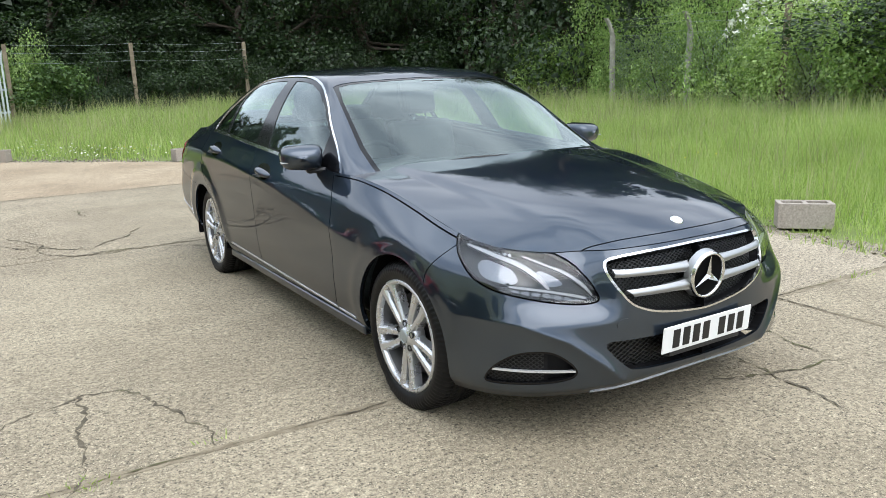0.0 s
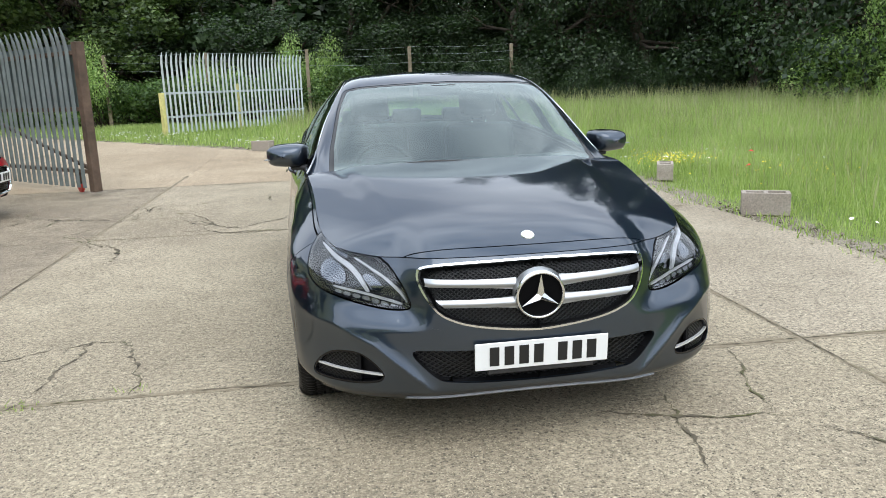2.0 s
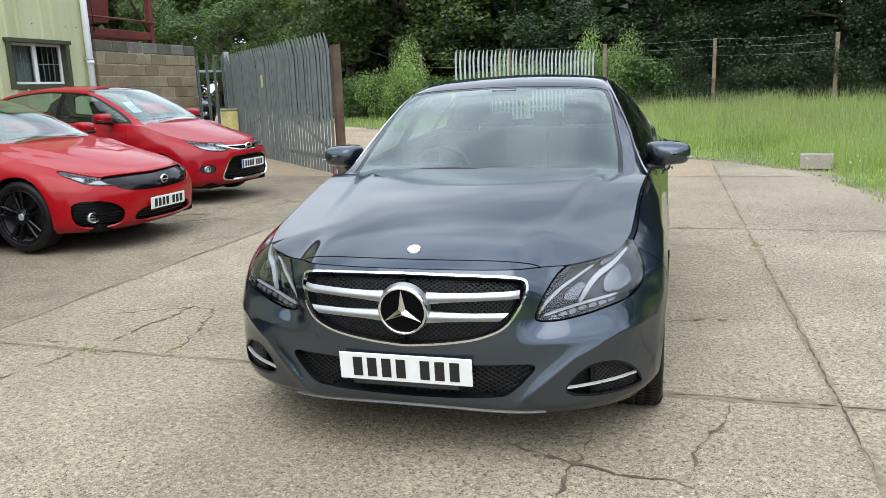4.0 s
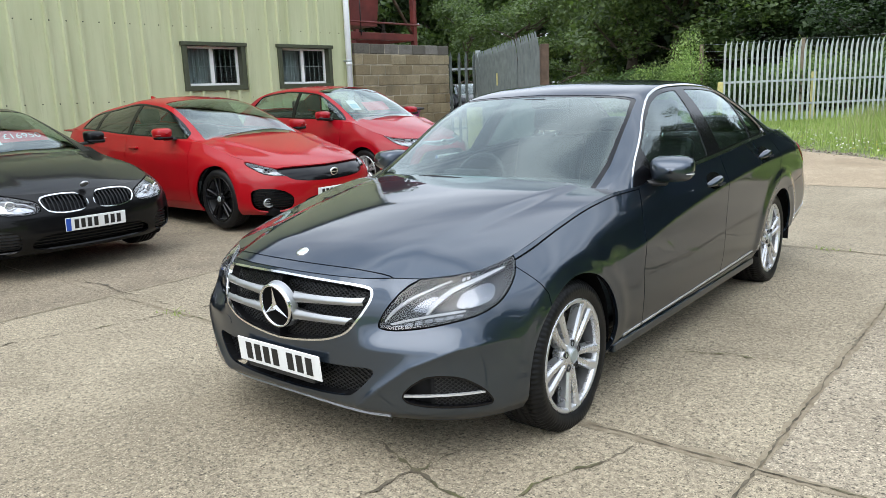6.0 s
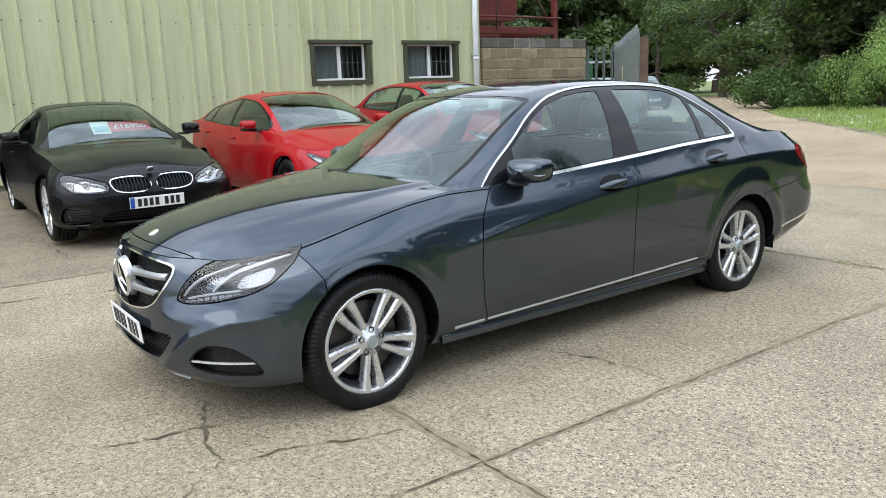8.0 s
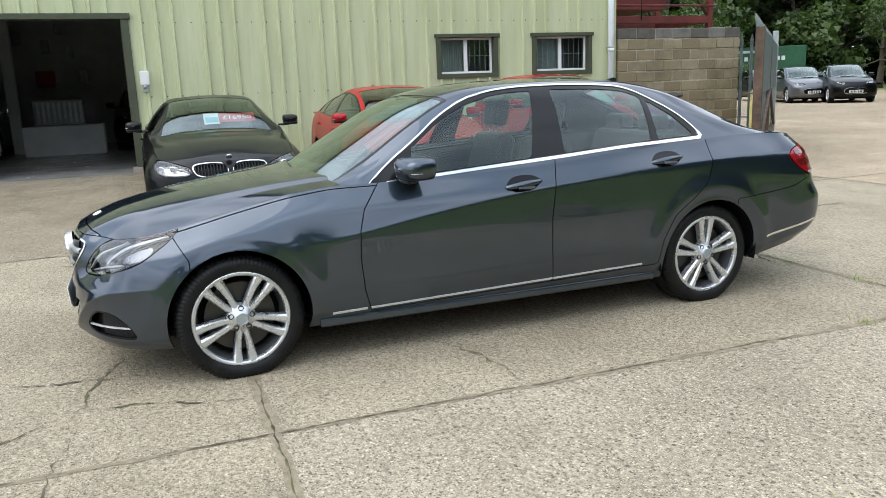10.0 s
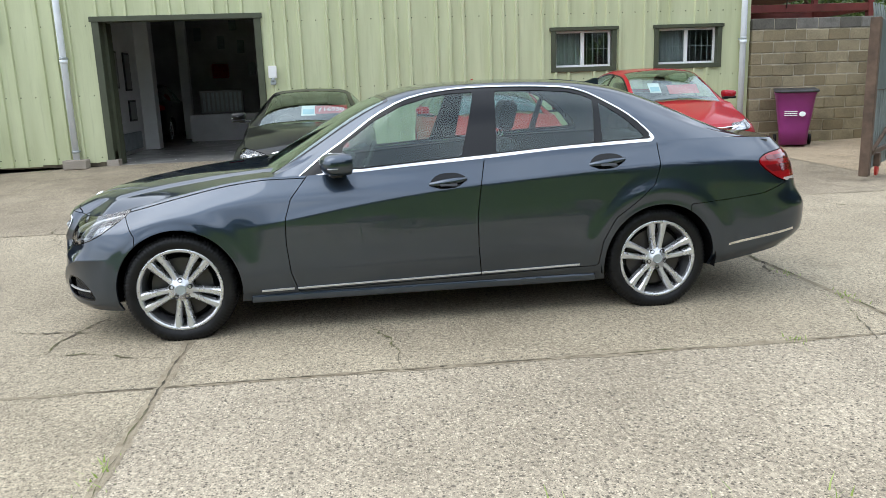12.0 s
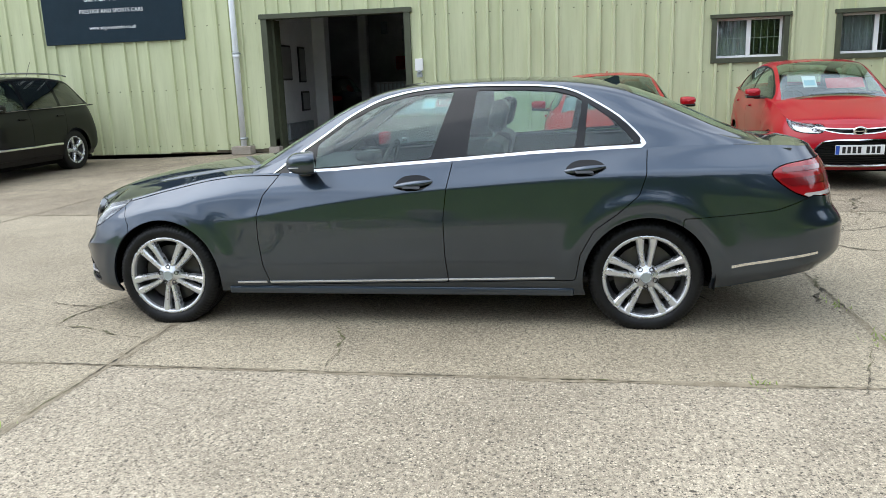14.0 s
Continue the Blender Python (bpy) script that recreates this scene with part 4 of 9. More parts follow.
def build_gate():
    hinge, free = Vector((-8.75, 11.05)), Vector((-3.85, 6.10))
    L = (free - hinge).length
    turn = math.degrees(math.atan2(free.y - hinge.y, free.x - hinge.x))
    g = empty("palisade_gate", hinge.x, hinge.y, ground_z(-6, 8), turn)
    pale_row(g, L - 0.1, 0.157, 2.14, GALV_GATE)
    for z in (0.28, 1.12, 1.86):
        part("rail", box((0, -0.012, z), (L - 0.12, 0.045, z + 0.055), 0.004), BROWN_STEEL, g, "rusty brown frame rail")
    part("end_post", box((L - 0.12, -0.05, 0.04), (L, 0.07, 2.02), 0.008), BROWN_STEEL, g, "rusty brown square post")
    part("hinge_post", box((-0.10, -0.05, 0.0), (0.0, 0.07, 2.3), 0.008), GALV, g)
    part("middle_post", box((L / 2 - 0.04, 0.0, 0.08), (L / 2 + 0.04, 0.06, 1.86), 0.006), BROWN_STEEL, g)
    for a, b in (((L / 2 + 0.05, 1.12), (L - 0.12, 0.32)), ((L / 2 - 0.05, 1.12), (0.05, 0.32))):
        part("brace", rod((a[0], 0.05, a[1]), (b[0], 0.05, b[1]), 0.028, sides=6), BROWN_STEEL, g)
    for a, b in ((0.03, L / 2 - 0.05), (L / 2 + 0.05, L - 0.13)):
        part("backing_sheet", box((a, 0.048, 1.13), (b, 0.053, 2.0)), GATE_BACK, g, "blue-grey sheet steel backing")
    caster = part("caster_fork", box((L - 0.62, 0.03, 0.12), (L - 0.5, 0.1, 0.3), 0.006), BROWN_STEEL, g)
    part("caster_wheel", lathe([(0.0, -0.02), (0.055, -0.022), (0.08, -0.012), (0.08, 0.012), (0.055, 0.022), (0.0, 0.02)], 20, "x"), RED_PLASTIC, g, "red caster wheel", pose(L - 0.56, 0.065, 0.075, 0, 0, 90))
    part("warning_plate", box((L * 0.42, -0.055, 1.45), (L * 0.42 + 0.12, -0.05, 1.7)), YELLOW_PAINT, g, "small yellow notice plate")
    tagged(g, "open galvanised palisade gate leaf with rusty frame and caster", "gate")
    # the fixed stub of fence between the block wall and the hinge
    s = empty("palisade_fence", -9.22, 10.5, ground_z(-9, 10.5), 48)
    pale_row(s, 0.75, 0.19, 2.14, GALV_GATE, 0.06)
    for z in (0.4, 1.8):
        part("rail", box((-0.02, -0.01, z), (0.75, 0.04, z + 0.05), 0.004), GALV, s)
    tagged(s, "short galvanised palisade panel beside the block wall", "fence panel")
    p = empty("gate_stop", -8.35, 10.35, ground_z(-8.4, 10.3), 30)
    part("post", box((-0.17, -0.17, 0), (0.17, 0.17, 0.95), 0.02), YELLOW_PAINT, p, "faded yellow painted post")
    part("cap", box((-0.18, -0.18, 0.95), (0.18, 0.18, 1.0), 0.015), BLOCK_LOOSE, p)
    tagged(p, "stubby faded yellow guard post by the gate hinge", "bollard")


build_gate()


def build_palisade():
    a, b = Vector((-5.14, 17.4)), Vector((-1.45, 21.75))
    L = (b - a).length
    f = empty("palisade_fence", a.x, a.y, ground_z(-4, 19), math.degrees(math.atan2(b.y - a.y, b.x - a.x)))
    pale_row(f, L, 0.162, 2.20, GALV_PALE)
    for z in (0.5, 1.15):
        part("rail", box((0, 0.0, z), (L, 0.05, z + 0.06), 0.004), GALV_PALE, f)
    part("post", box((-0.06, -0.03, 0), (0.05, 0.09, 1.2), 0.006), YELLOW_PAINT, f, "yellow-topped gate stop")
    part("post", box((L / 2, 0.05, 0), (L / 2 + 0.1, 0.15, 1.4), 0.006), YELLOW_PAINT, f)
    tagged(f, "pale galvanised palisade fence panel standing in grass", "fence")


build_palisade()


def fence_post(x, y, h, material, crank=False, lean=0.0, turn=0.0):
    p = empty("fence_post", x, y, ground_z(x, y) - 0.05, turn)
    part("post", prism([(-0.06, -0.055), (0.06, -0.055), (0.06, 0.055), (-0.06, 0.055)], 0, h, "z"), material, p)
    if crank:
        bm = bmesh.new()
        V = [bm.verts.new((sx * 0.05, sy * 0.05 + dy, z)) for z, dy in ((h, 0.0), (h + 0.25, -0.08), (h + 0.5, -0.26)) for sx, sy in ((-1, -1), (1, -1), (1, 1), (-1, 1))]
        for r in range(2):
            for i in range(4):
                bm.faces.new((V[r * 4 + i], V[r * 4 + (i + 1) % 4], V[r * 4 + 4 + (i + 1) % 4], V[r * 4 + 4 + i]))
        bm.faces.new(V[8:12])
        part("cranked_arm", bm, material, p)
    p.rotation_euler[0] = radians(lean)
    return tagged(p, "cranked concrete fence post among shrubs" if crank else "weathered upright fence post with sagging wires", "fence post", "boundary fence posts")


FENCE_A = [(-8.5, 24.8), (-4.9, 24.5), (-1.3, 24.15), (2.42, 23.87), (6.2, 23.57)]
FENCE_B = [(14.0, 13.1), (14.0, 10.3), (14.0, 7.45), (14.05, 4.7), (14.1, 1.9), (14.2, -0.9), (14.3, -3.7)]
for x, y in FENCE_A:
    fence_post(x, y, 2.62, WOOD_POST, lean=rng.normal(0, 1.0))
for k, (x, y) in enumerate(FENCE_B):
    fence_post(x, y, 2.75 if k == 2 else 2.25, WOOD_POST if k == 2 else CONC_POST, crank=k != 2, turn=-90, lean=rng.normal(0, 1.5))


def wires(points, heights, name):
    c = bmesh.new()
    for (ax, ay), (bx, by) in zip(points, points[1:]):
        for h in heights:
            prev = None
            for k in range(6):
                t = k / 5
                p = (ax + (bx - ax) * t, ay + (by - ay) * t, h + ground_z(ax, ay) - 0.05 * math.sin(math.pi * t))
                if prev:
                    add_rod(c, prev, p, 0.003, sides=4, caps=False)
                prev = p
    return tagged(part(name, c, GALV), "sagging strands of fence wire between the posts", "fence wire")


wires(FENCE_A, (2.0, 2.3, 2.55), "fence_wire")
wires(FENCE_B, (2.2, 2.45, 2.65), "fence_wire")


def chain_link():
    """Diamond mesh along the right-hand boundary."""
    V, F = [], []
    for (ax, ay), (bx, by) in zip(FENCE_B[0:6], FENCE_B[1:7]):
        L = math.dist((ax, ay), (bx, by))
        ux, uy = (bx - ax) / L, (by - ay) / L
        n = int(L / 0.11)
        for k in range(-20, n):
            for sgn in (1, -1):
                s0, s1 = k * 0.11, k * 0.11 + 2.1
                a, b = max(0, s0), min(L, s1)
                if b <= a:
                    continue
                z0, z1 = (a - s0), (b - s0)
                if sgn < 0:
                    z0, z1 = 2.1 - z0, 2.1 - z1
                i = len(V)
                for s, z in ((a, z0), (b, z1)):
                    x, y = ax + ux * s, ay + uy * s
                    V += [(x, y, z + 0.1), (x, y, z + 0.1055)]
                F.append((i, i + 1, i + 3, i + 2))
    tagged(part("chain_link", (V, F), GALV), "grey diamond chain-link mesh with plants growing through", "chain-link fence", kind="stuff")


chain_link()


def hollow_block(x, y, turn, tip=0):
    """A loose two-cell concrete block."""
    V = bmesh.new()
    add_box(V, (-0.22, -0.105, 0), (0.22, -0.07, 0.215), 0.004)
    add_box(V, (-0.22, 0.07, 0), (0.22, 0.105, 0.215), 0.004)
    for a in (-0.22, -0.02, 0.18):
        add_box(V, (a, -0.07, 0.002), (a + 0.04, 0.07, 0.213), 0.003)
    add_box(V, (-0.2, -0.07, 0.002), (0.2, 0.07, 0.12))
    b = part("concrete_block", V, BLOCK_LOOSE)
    b.matrix_basis = pose(x, y, ground_z(x, y) - 0.01, tip, 0, turn)
    return tagged(b, "weathered loose hollow concrete block at the grass verge", "concrete block", "verge blocks")


for x, y, turn in ((3.62, -0.22, -46), (3.45, 2.0, -28), (3.72, 4.85, 66), (3.05, 7.75, -10), (0.75, 9.75, 12), (-2.1, 11.9, -30)):
    hollow_block(x, y, turn)

# ---- meadow, shrubs, trees ----
def mesh_from_arrays(name, V, F):
    """A mesh from arrays of vertices (n, 3) and quads or triangles (m, k)."""
    me = bpy.data.meshes.new(name)
    n, (m, k) = len(V), F.shape
    me.vertices.add(n)
    me.vertices.foreach_set("co", np.ascontiguousarray(V, dtype=np.float32).ravel())
    me.loops.add(m * k)
    me.loops.foreach_set("vertex_index", np.ascontiguousarray(F, dtype=np.int32).ravel())
    me.polygons.add(m)
    me.polygons.foreach_set("loop_start", np.arange(m, dtype=np.int32) * k)
    me.update(calc_edges=True)
    return me


def ground_zs(P):
    s = lambda a, b, x: (lambda t: t * t * (3 - 2 * t))(np.clip((x - a) / (b - a), 0, 1))
    return 0.17 * s(4.5, 10.0, -P[:, 0]) * (1 - 0.85 * s(5.6, 7.6, P[:, 1])) + 0.15 * s(6.0, 18.0, P[:, 1]) - 0.08 * s(4.0, 8.0, -P[:, 1]) * s(5.0, 9.0, -P[:, 0])


def blades(P, height, width, bend=0.35):
    """Grass: a bent, tapering blade of two quads at each point."""
    n = len(P)
    a = rng.uniform(0, 2 * np.pi, n)
    side = np.stack([np.cos(a), np.sin(a), np.zeros(n)], 1)
    b = rng.uniform(0, 2 * np.pi, n)
    lean = np.stack([np.cos(b), np.sin(b), np.zeros(n)], 1) * (rng.uniform(0.1, 1.0, n) * bend * height)[:, None]
    base = np.column_stack([P, ground_zs(P) - 0.03])
    up = np.array([0, 0, 1.0])
    V = np.empty((n, 6, 3))
    w = (width * rng.uniform(0.6, 1.3, n))[:, None]
    for r, (t, k, c) in enumerate(((0.0, 1.0, 0.0), (0.55, 0.8, 0.3), (1.0, 0.1, 1.0))):
        mid = base + up * (height * (t - 0.12 * c))[:, None] + lean * c
        V[:, 2 * r], V[:, 2 * r + 1] = mid - side * w * k, mid + side * w * k
    o = (np.arange(n) * 6)[:, None]
    F = np.concatenate([o + np.array([0, 1, 3, 2]), o + np.array([2, 3, 5, 4])])
    return V.reshape(-1, 3), F


def scatter(x0, x1, y0, y1, density):
    n = int((x1 - x0) * (y1 - y0) * density)
    return np.column_stack([rng.uniform(x0, x1, n), rng.uniform(y0, y1, n)])


def clump_noise(P, scale, seed):
    return np.array([noise.noise((x * scale, y * scale, seed)) for x, y in P])


def build_meadow():
    near = scatter(2.6, 9.0, -4.0, 12.0, 780)
    mid = np.concatenate([scatter(9.0, 16.0, -4.0, 24.0, 190), scatter(2.6, 19.0, -12.0, -4.0, 30), scatter(-8.0, 9.0, 8.0, 24.6, 170), scatter(-20.0, -6.0, 15.0, 32.0, 70)])
    for name, P, wide in (("meadow_grass", near, 0.0036), ("meadow_grass", mid, 0.0075)):
        d = edge_sides(P)
        P, d = P[d > 0.02], d[d > 0.02]
        cl = clump_noise(P, 0.55, 3.0)
        patch = clump_noise(P, 0.16, 9.0)
        h = (0.10 + 0.46 * np.clip((d - 0.25) / 1.1, 0, 1)) * (0.72 + 0.5 * cl) * rng.uniform(0.55, 1.15, len(P)) * (0.85 + 0.35 * patch)
        h = np.clip(h, 0.04, 1.15)
        h = h * (1 + 0.85 * np.clip((d - 3.0) / 7.0, 0, 1))
        far_side = (P[:, 0] < -3.0)
        h = np.where(far_side, np.minimum(h, 0.22), h)
        keep = (d > 0.5) | (rng.random(len(P)) < 0.35 + d)
        V, F = blades(P[keep], h[keep], wide, 0.6)
        tagged(part(name, mesh_from_arrays(name, V, F), GRASS), "tall uncut green meadow grass with seed heads", "grass", kind="stuff")
    # seed heads that nod over the meadow
    P = np.concatenate([scatter(3.5, 19.0, -4.0, 24.0, 26), scatter(-2.0, 4.0, 11.0, 24.0, 30)])
    d = edge_sides(P)
    P, d = P[d > 0.9], d[d > 0.9]
    h = np.clip((0.42 + 0.5 * np.clip((d - 2.0) / 8.0, 0, 1)) * rng.uniform(0.85, 1.25, len(P)), 0.3, 1.15)
    V, F = blades(P, h, 0.0055, 0.3)
    tagged(part("seed_heads", mesh_from_arrays("seed_heads", V, F), SEED), "pale seed heads standing over the green grass", "grass", kind="stuff")
    verge = scatter(2.3, 3.9, -4, 8.5, 300)
    d = edge_sides(verge)
    sel = (d > -0.14) & (d < 0.3) & (clump_noise(verge, 1.6, 4.0) > -0.05)
    P = verge[sel]
    V, F = blades(P, rng.uniform(0.02, 0.13, len(P)), 0.006, 0.7)
    tagged(part("verge_weeds", mesh_from_arrays("verge_weeds", V, F), GRASS), "low scruffy weeds creeping over the concrete edge", "weeds", kind="stuff")
    tufts = []
    for cx, cy, r, k in ((-2.13, -1.40, 0.07, 60), (1.62, 1.9, 0.05, 40), (2.5, -1.4, 0.06, 40), (-1.66, -1.3, 0.04, 20), (0.95, 2.65, 0.10, 50), (0.3, 2.62, 0.08, 40), (2.75, -1.9, 0.12, 90), (4.12, 0.95, 0.10, 60), (3.92, 0.25, 0.07, 50), (-9.15, -6.0, 0.15, 50), (-9.1, 3.0, 0.1, 40), (-9.0, 8.9, 0.12, 60)):
        tufts.append(np.column_stack([rng.normal(cx, r, k), rng.normal(cy, r * 0.5, k)]))
    P = np.concatenate(tufts)
    V, F = blades(P, rng.uniform(0.02, 0.07, len(P)), 0.005, 0.8)
    tagged(part("joint_weeds", mesh_from_arrays("joint_weeds", V, F), GRASS), "small weeds in the joints of the concrete", "weeds", kind="stuff")


build_meadow()


def flowers(name, spots, material, size, hgt, label):
    """Small five-sided flower heads on the meadow."""
    V, F = [], []
    for cx, cy, r, k in spots:
        for _ in range(k):
            x, y = rng.normal(cx, r), rng.normal(cy, r)
            if edge_side(x, y) < 0.05 or (x > 3.6 and abs(y) < 2.6):
                continue
            z = ground_z(x, y) + hgt * rng.uniform(0.5, 1.1)
            i, s = len(V), size * rng.uniform(0.6, 1.2)
            tx, ty = rng.uniform(-0.5, 0.5, 2)
            V.append((x, y, z + s * 0.5))
            for q in range(5):
                a = 2 * math.pi * q / 5
                dx, dy = s * math.cos(a), s * math.sin(a)
                V.append((x + dx, y + dy, z + tx * dx + ty * dy))
            F += [(i, i + 1 + q, i + 1 + (q + 1) % 5) for q in range(5)]
    tagged(part(name, (V, F), material), label, "flowers", kind="stuff")


flowers("daisies", [(-3.0, 12.6, 0.9, 160), (-5.2, 15.4, 0.8, 140), (-0.6, 11.2, 0.8, 90), (4.3, 6.3, 0.9, 50), (5.5, 9.0, 1.8, 40), (-7.0, 17.6, 0.8, 80), (3.9, 1.2, 0.6, 14)], PETAL_WHITE, 0.02, 0.17, "scattered small white daisies in the grass")
flowers("buttercups", [(4.25, 5.75, 0.28, 260), (4.9, 3.6, 0.5, 60), (-0.2, 10.5, 0.8, 40), (6.5, 5.0, 2.0, 60)], PETAL_YELLOW, 0.013, 0.22, "bright yellow meadow buttercups")
flowers("poppies", [(4.55, 4.15, 0.02, 2)], PETAL_RED, 0.04, 0.34, "single red poppy in the grass")


def leaf_cloud(centres, radii, count, size, seed, squash=0.8, shell=0.55, corners=4):
    """Leaves as small bent quads, spread through a set of uneven balls, denser at their rims."""
    r = np.random.default_rng(seed)
    C, R = np.array(centres), np.array(radii)
    pick = r.choice(len(C), count, p=(R ** 2) / (R ** 2).sum())
    d = r.normal(size=(count, 3))
    d /= np.linalg.norm(d, axis=1)[:, None]
    rad = R[pick] * (shell + (1 - shell) * r.random(count)) * (0.78 + 0.4 * r.random(count))
    P = C[pick] + d * rad[:, None] * np.array([1, 1, squash])
    nrm = d * 0.6 + r.normal(size=(count, 3)) * 0.55 + np.array([0, 0, 0.35])
    nrm /= np.linalg.norm(nrm, axis=1)[:, None]
    t = np.cross(nrm, r.normal(size=(count, 3)))
    t /= np.linalg.norm(t, axis=1)[:, None]
    b = np.cross(nrm, t)
    s = (size * r.uniform(0.55, 1.3, count))[:, None]
    V = np.stack([P - t * s, P + b * s * 0.55 + nrm * s * 0.15, P + t * s, P - b * s * 0.55 + nrm * s * 0.15], 1)
    V = V[:, [0, 1, 2, 3] if corners == 4 else [0, 1, 3]]
    F = (np.arange(count) * corners)[:, None] + np.arange(corners)
    return V.reshape(-1, 3), F


def branch(bm, a, b, ra, rb, r, bends=4):
    """A tapered crooked limb."""
    a, b = Vector(a), Vector(b)
    prev, pr = a, ra
    for k in range(1, bends + 1):
        t = k / bends
        p = a.lerp(b, t) + Vector([r.gauss(0, 0.05 * (b - a).length) for _ in range(3)]) * (0 if k == bends else 1)
        q = ra + (rb - ra) * t
        add_rod(bm, prev, p, pr, q, 8, caps=False)
        prev, pr = p, q


def tree_meshes(seed, h, spread, leaves, size, low):
    """Trunk with limbs, and a crown of many leaves on the limb ends, from low to h."""
    r = random.Random(seed)
    bm = bmesh.new()
    lean = Vector((r.uniform(-0.12, 0.12) * h, r.uniform(-0.12, 0.12) * h, 0))
    fork = Vector((lean.x * 0.4, lean.y * 0.4, h * 0.38))
    branch(bm, (0, 0, -0.1), fork, 0.17 + h * 0.012, 0.13, r)
    top = Vector((lean.x, lean.y, h * 0.86))
    branch(bm, fork, top, 0.13, 0.04, r, 5)
    centres, radii = [tuple(top)], [spread * 0.42]
    for k in range(13):
        t = r.uniform(low, 0.97)
        a = k * 2.4 + r.uniform(-0.4, 0.4)
        out = spread * (0.45 + 0.55 * math.sin(math.pi * min(1, 0.25 + 0.75 * t))) * r.uniform(0.55, 1.0)
        z = h * t
        start = Vector((lean.x * t * 0.7, lean.y * t * 0.7, max(h * 0.22, z - out * 0.6)))
        end = Vector((lean.x * t + out * math.cos(a), lean.y * t + out * math.sin(a), z))
        branch(bm, start, end, 0.07, 0.02, r, 3)
        for _ in range(2):
            centres.append((end.x + r.gauss(0, 0.4), end.y + r.gauss(0, 0.4), end.z + r.gauss(0, 0.35)))
            radii.append(spread * r.uniform(0.2, 0.36))
    V, F = leaf_cloud(centres, radii, leaves, size, seed, corners=3)
    trunk = bpy.data.meshes.new("trunk")
    bm.to_mesh(trunk), bm.free()
    trunk.materials.append(BARK)
    return trunk, mesh_from_arrays("crown", V, F)


def shrub_meshes(seed, h, w, leaves, size, corners=4):
    r = random.Random(seed)
    bm = bmesh.new()
    centres, radii = [], []
    for k in range(14):
        a, q = r.uniform(0, 2 * math.pi), w * math.sqrt(r.random())
        z = h * r.uniform(0.12, 0.88) * (1 - 0.35 * (q / w) ** 2)
        p = (q * math.cos(a), q * math.sin(a), z)
        branch(bm, (p[0] * 0.03, p[1] * 0.03, -0.05), p, 0.035, 0.01, r, 3)
        centres.append(p), radii.append(min(z * 0.9 + 0.1, h * r.uniform(0.2, 0.34)))
    V, F = leaf_cloud(centres, radii, leaves, size, seed, 0.95, 0.5, corners)
    stems = bpy.data.meshes.new("stems")
    bm.to_mesh(stems), bm.free()
    stems.materials.append(BARK)
    return stems, mesh_from_arrays("foliage", V, F)


def plant(kind, meshes, material, x, y, turn, scale, label, category, group, names):
    e = new(kind)
    e.matrix_basis = Matrix.Translation((x, y, ground_z(x, y))) @ pose(0, 0, 0, 0, 0, turn) @ Matrix.Diagonal((scale[0], scale[0], scale[1], 1))
    for me, nm in zip(meshes, names):
        if not me.materials:
            me.materials.append(material)
        part(nm, me, None, e)
    return tagged(e, label, category, group)


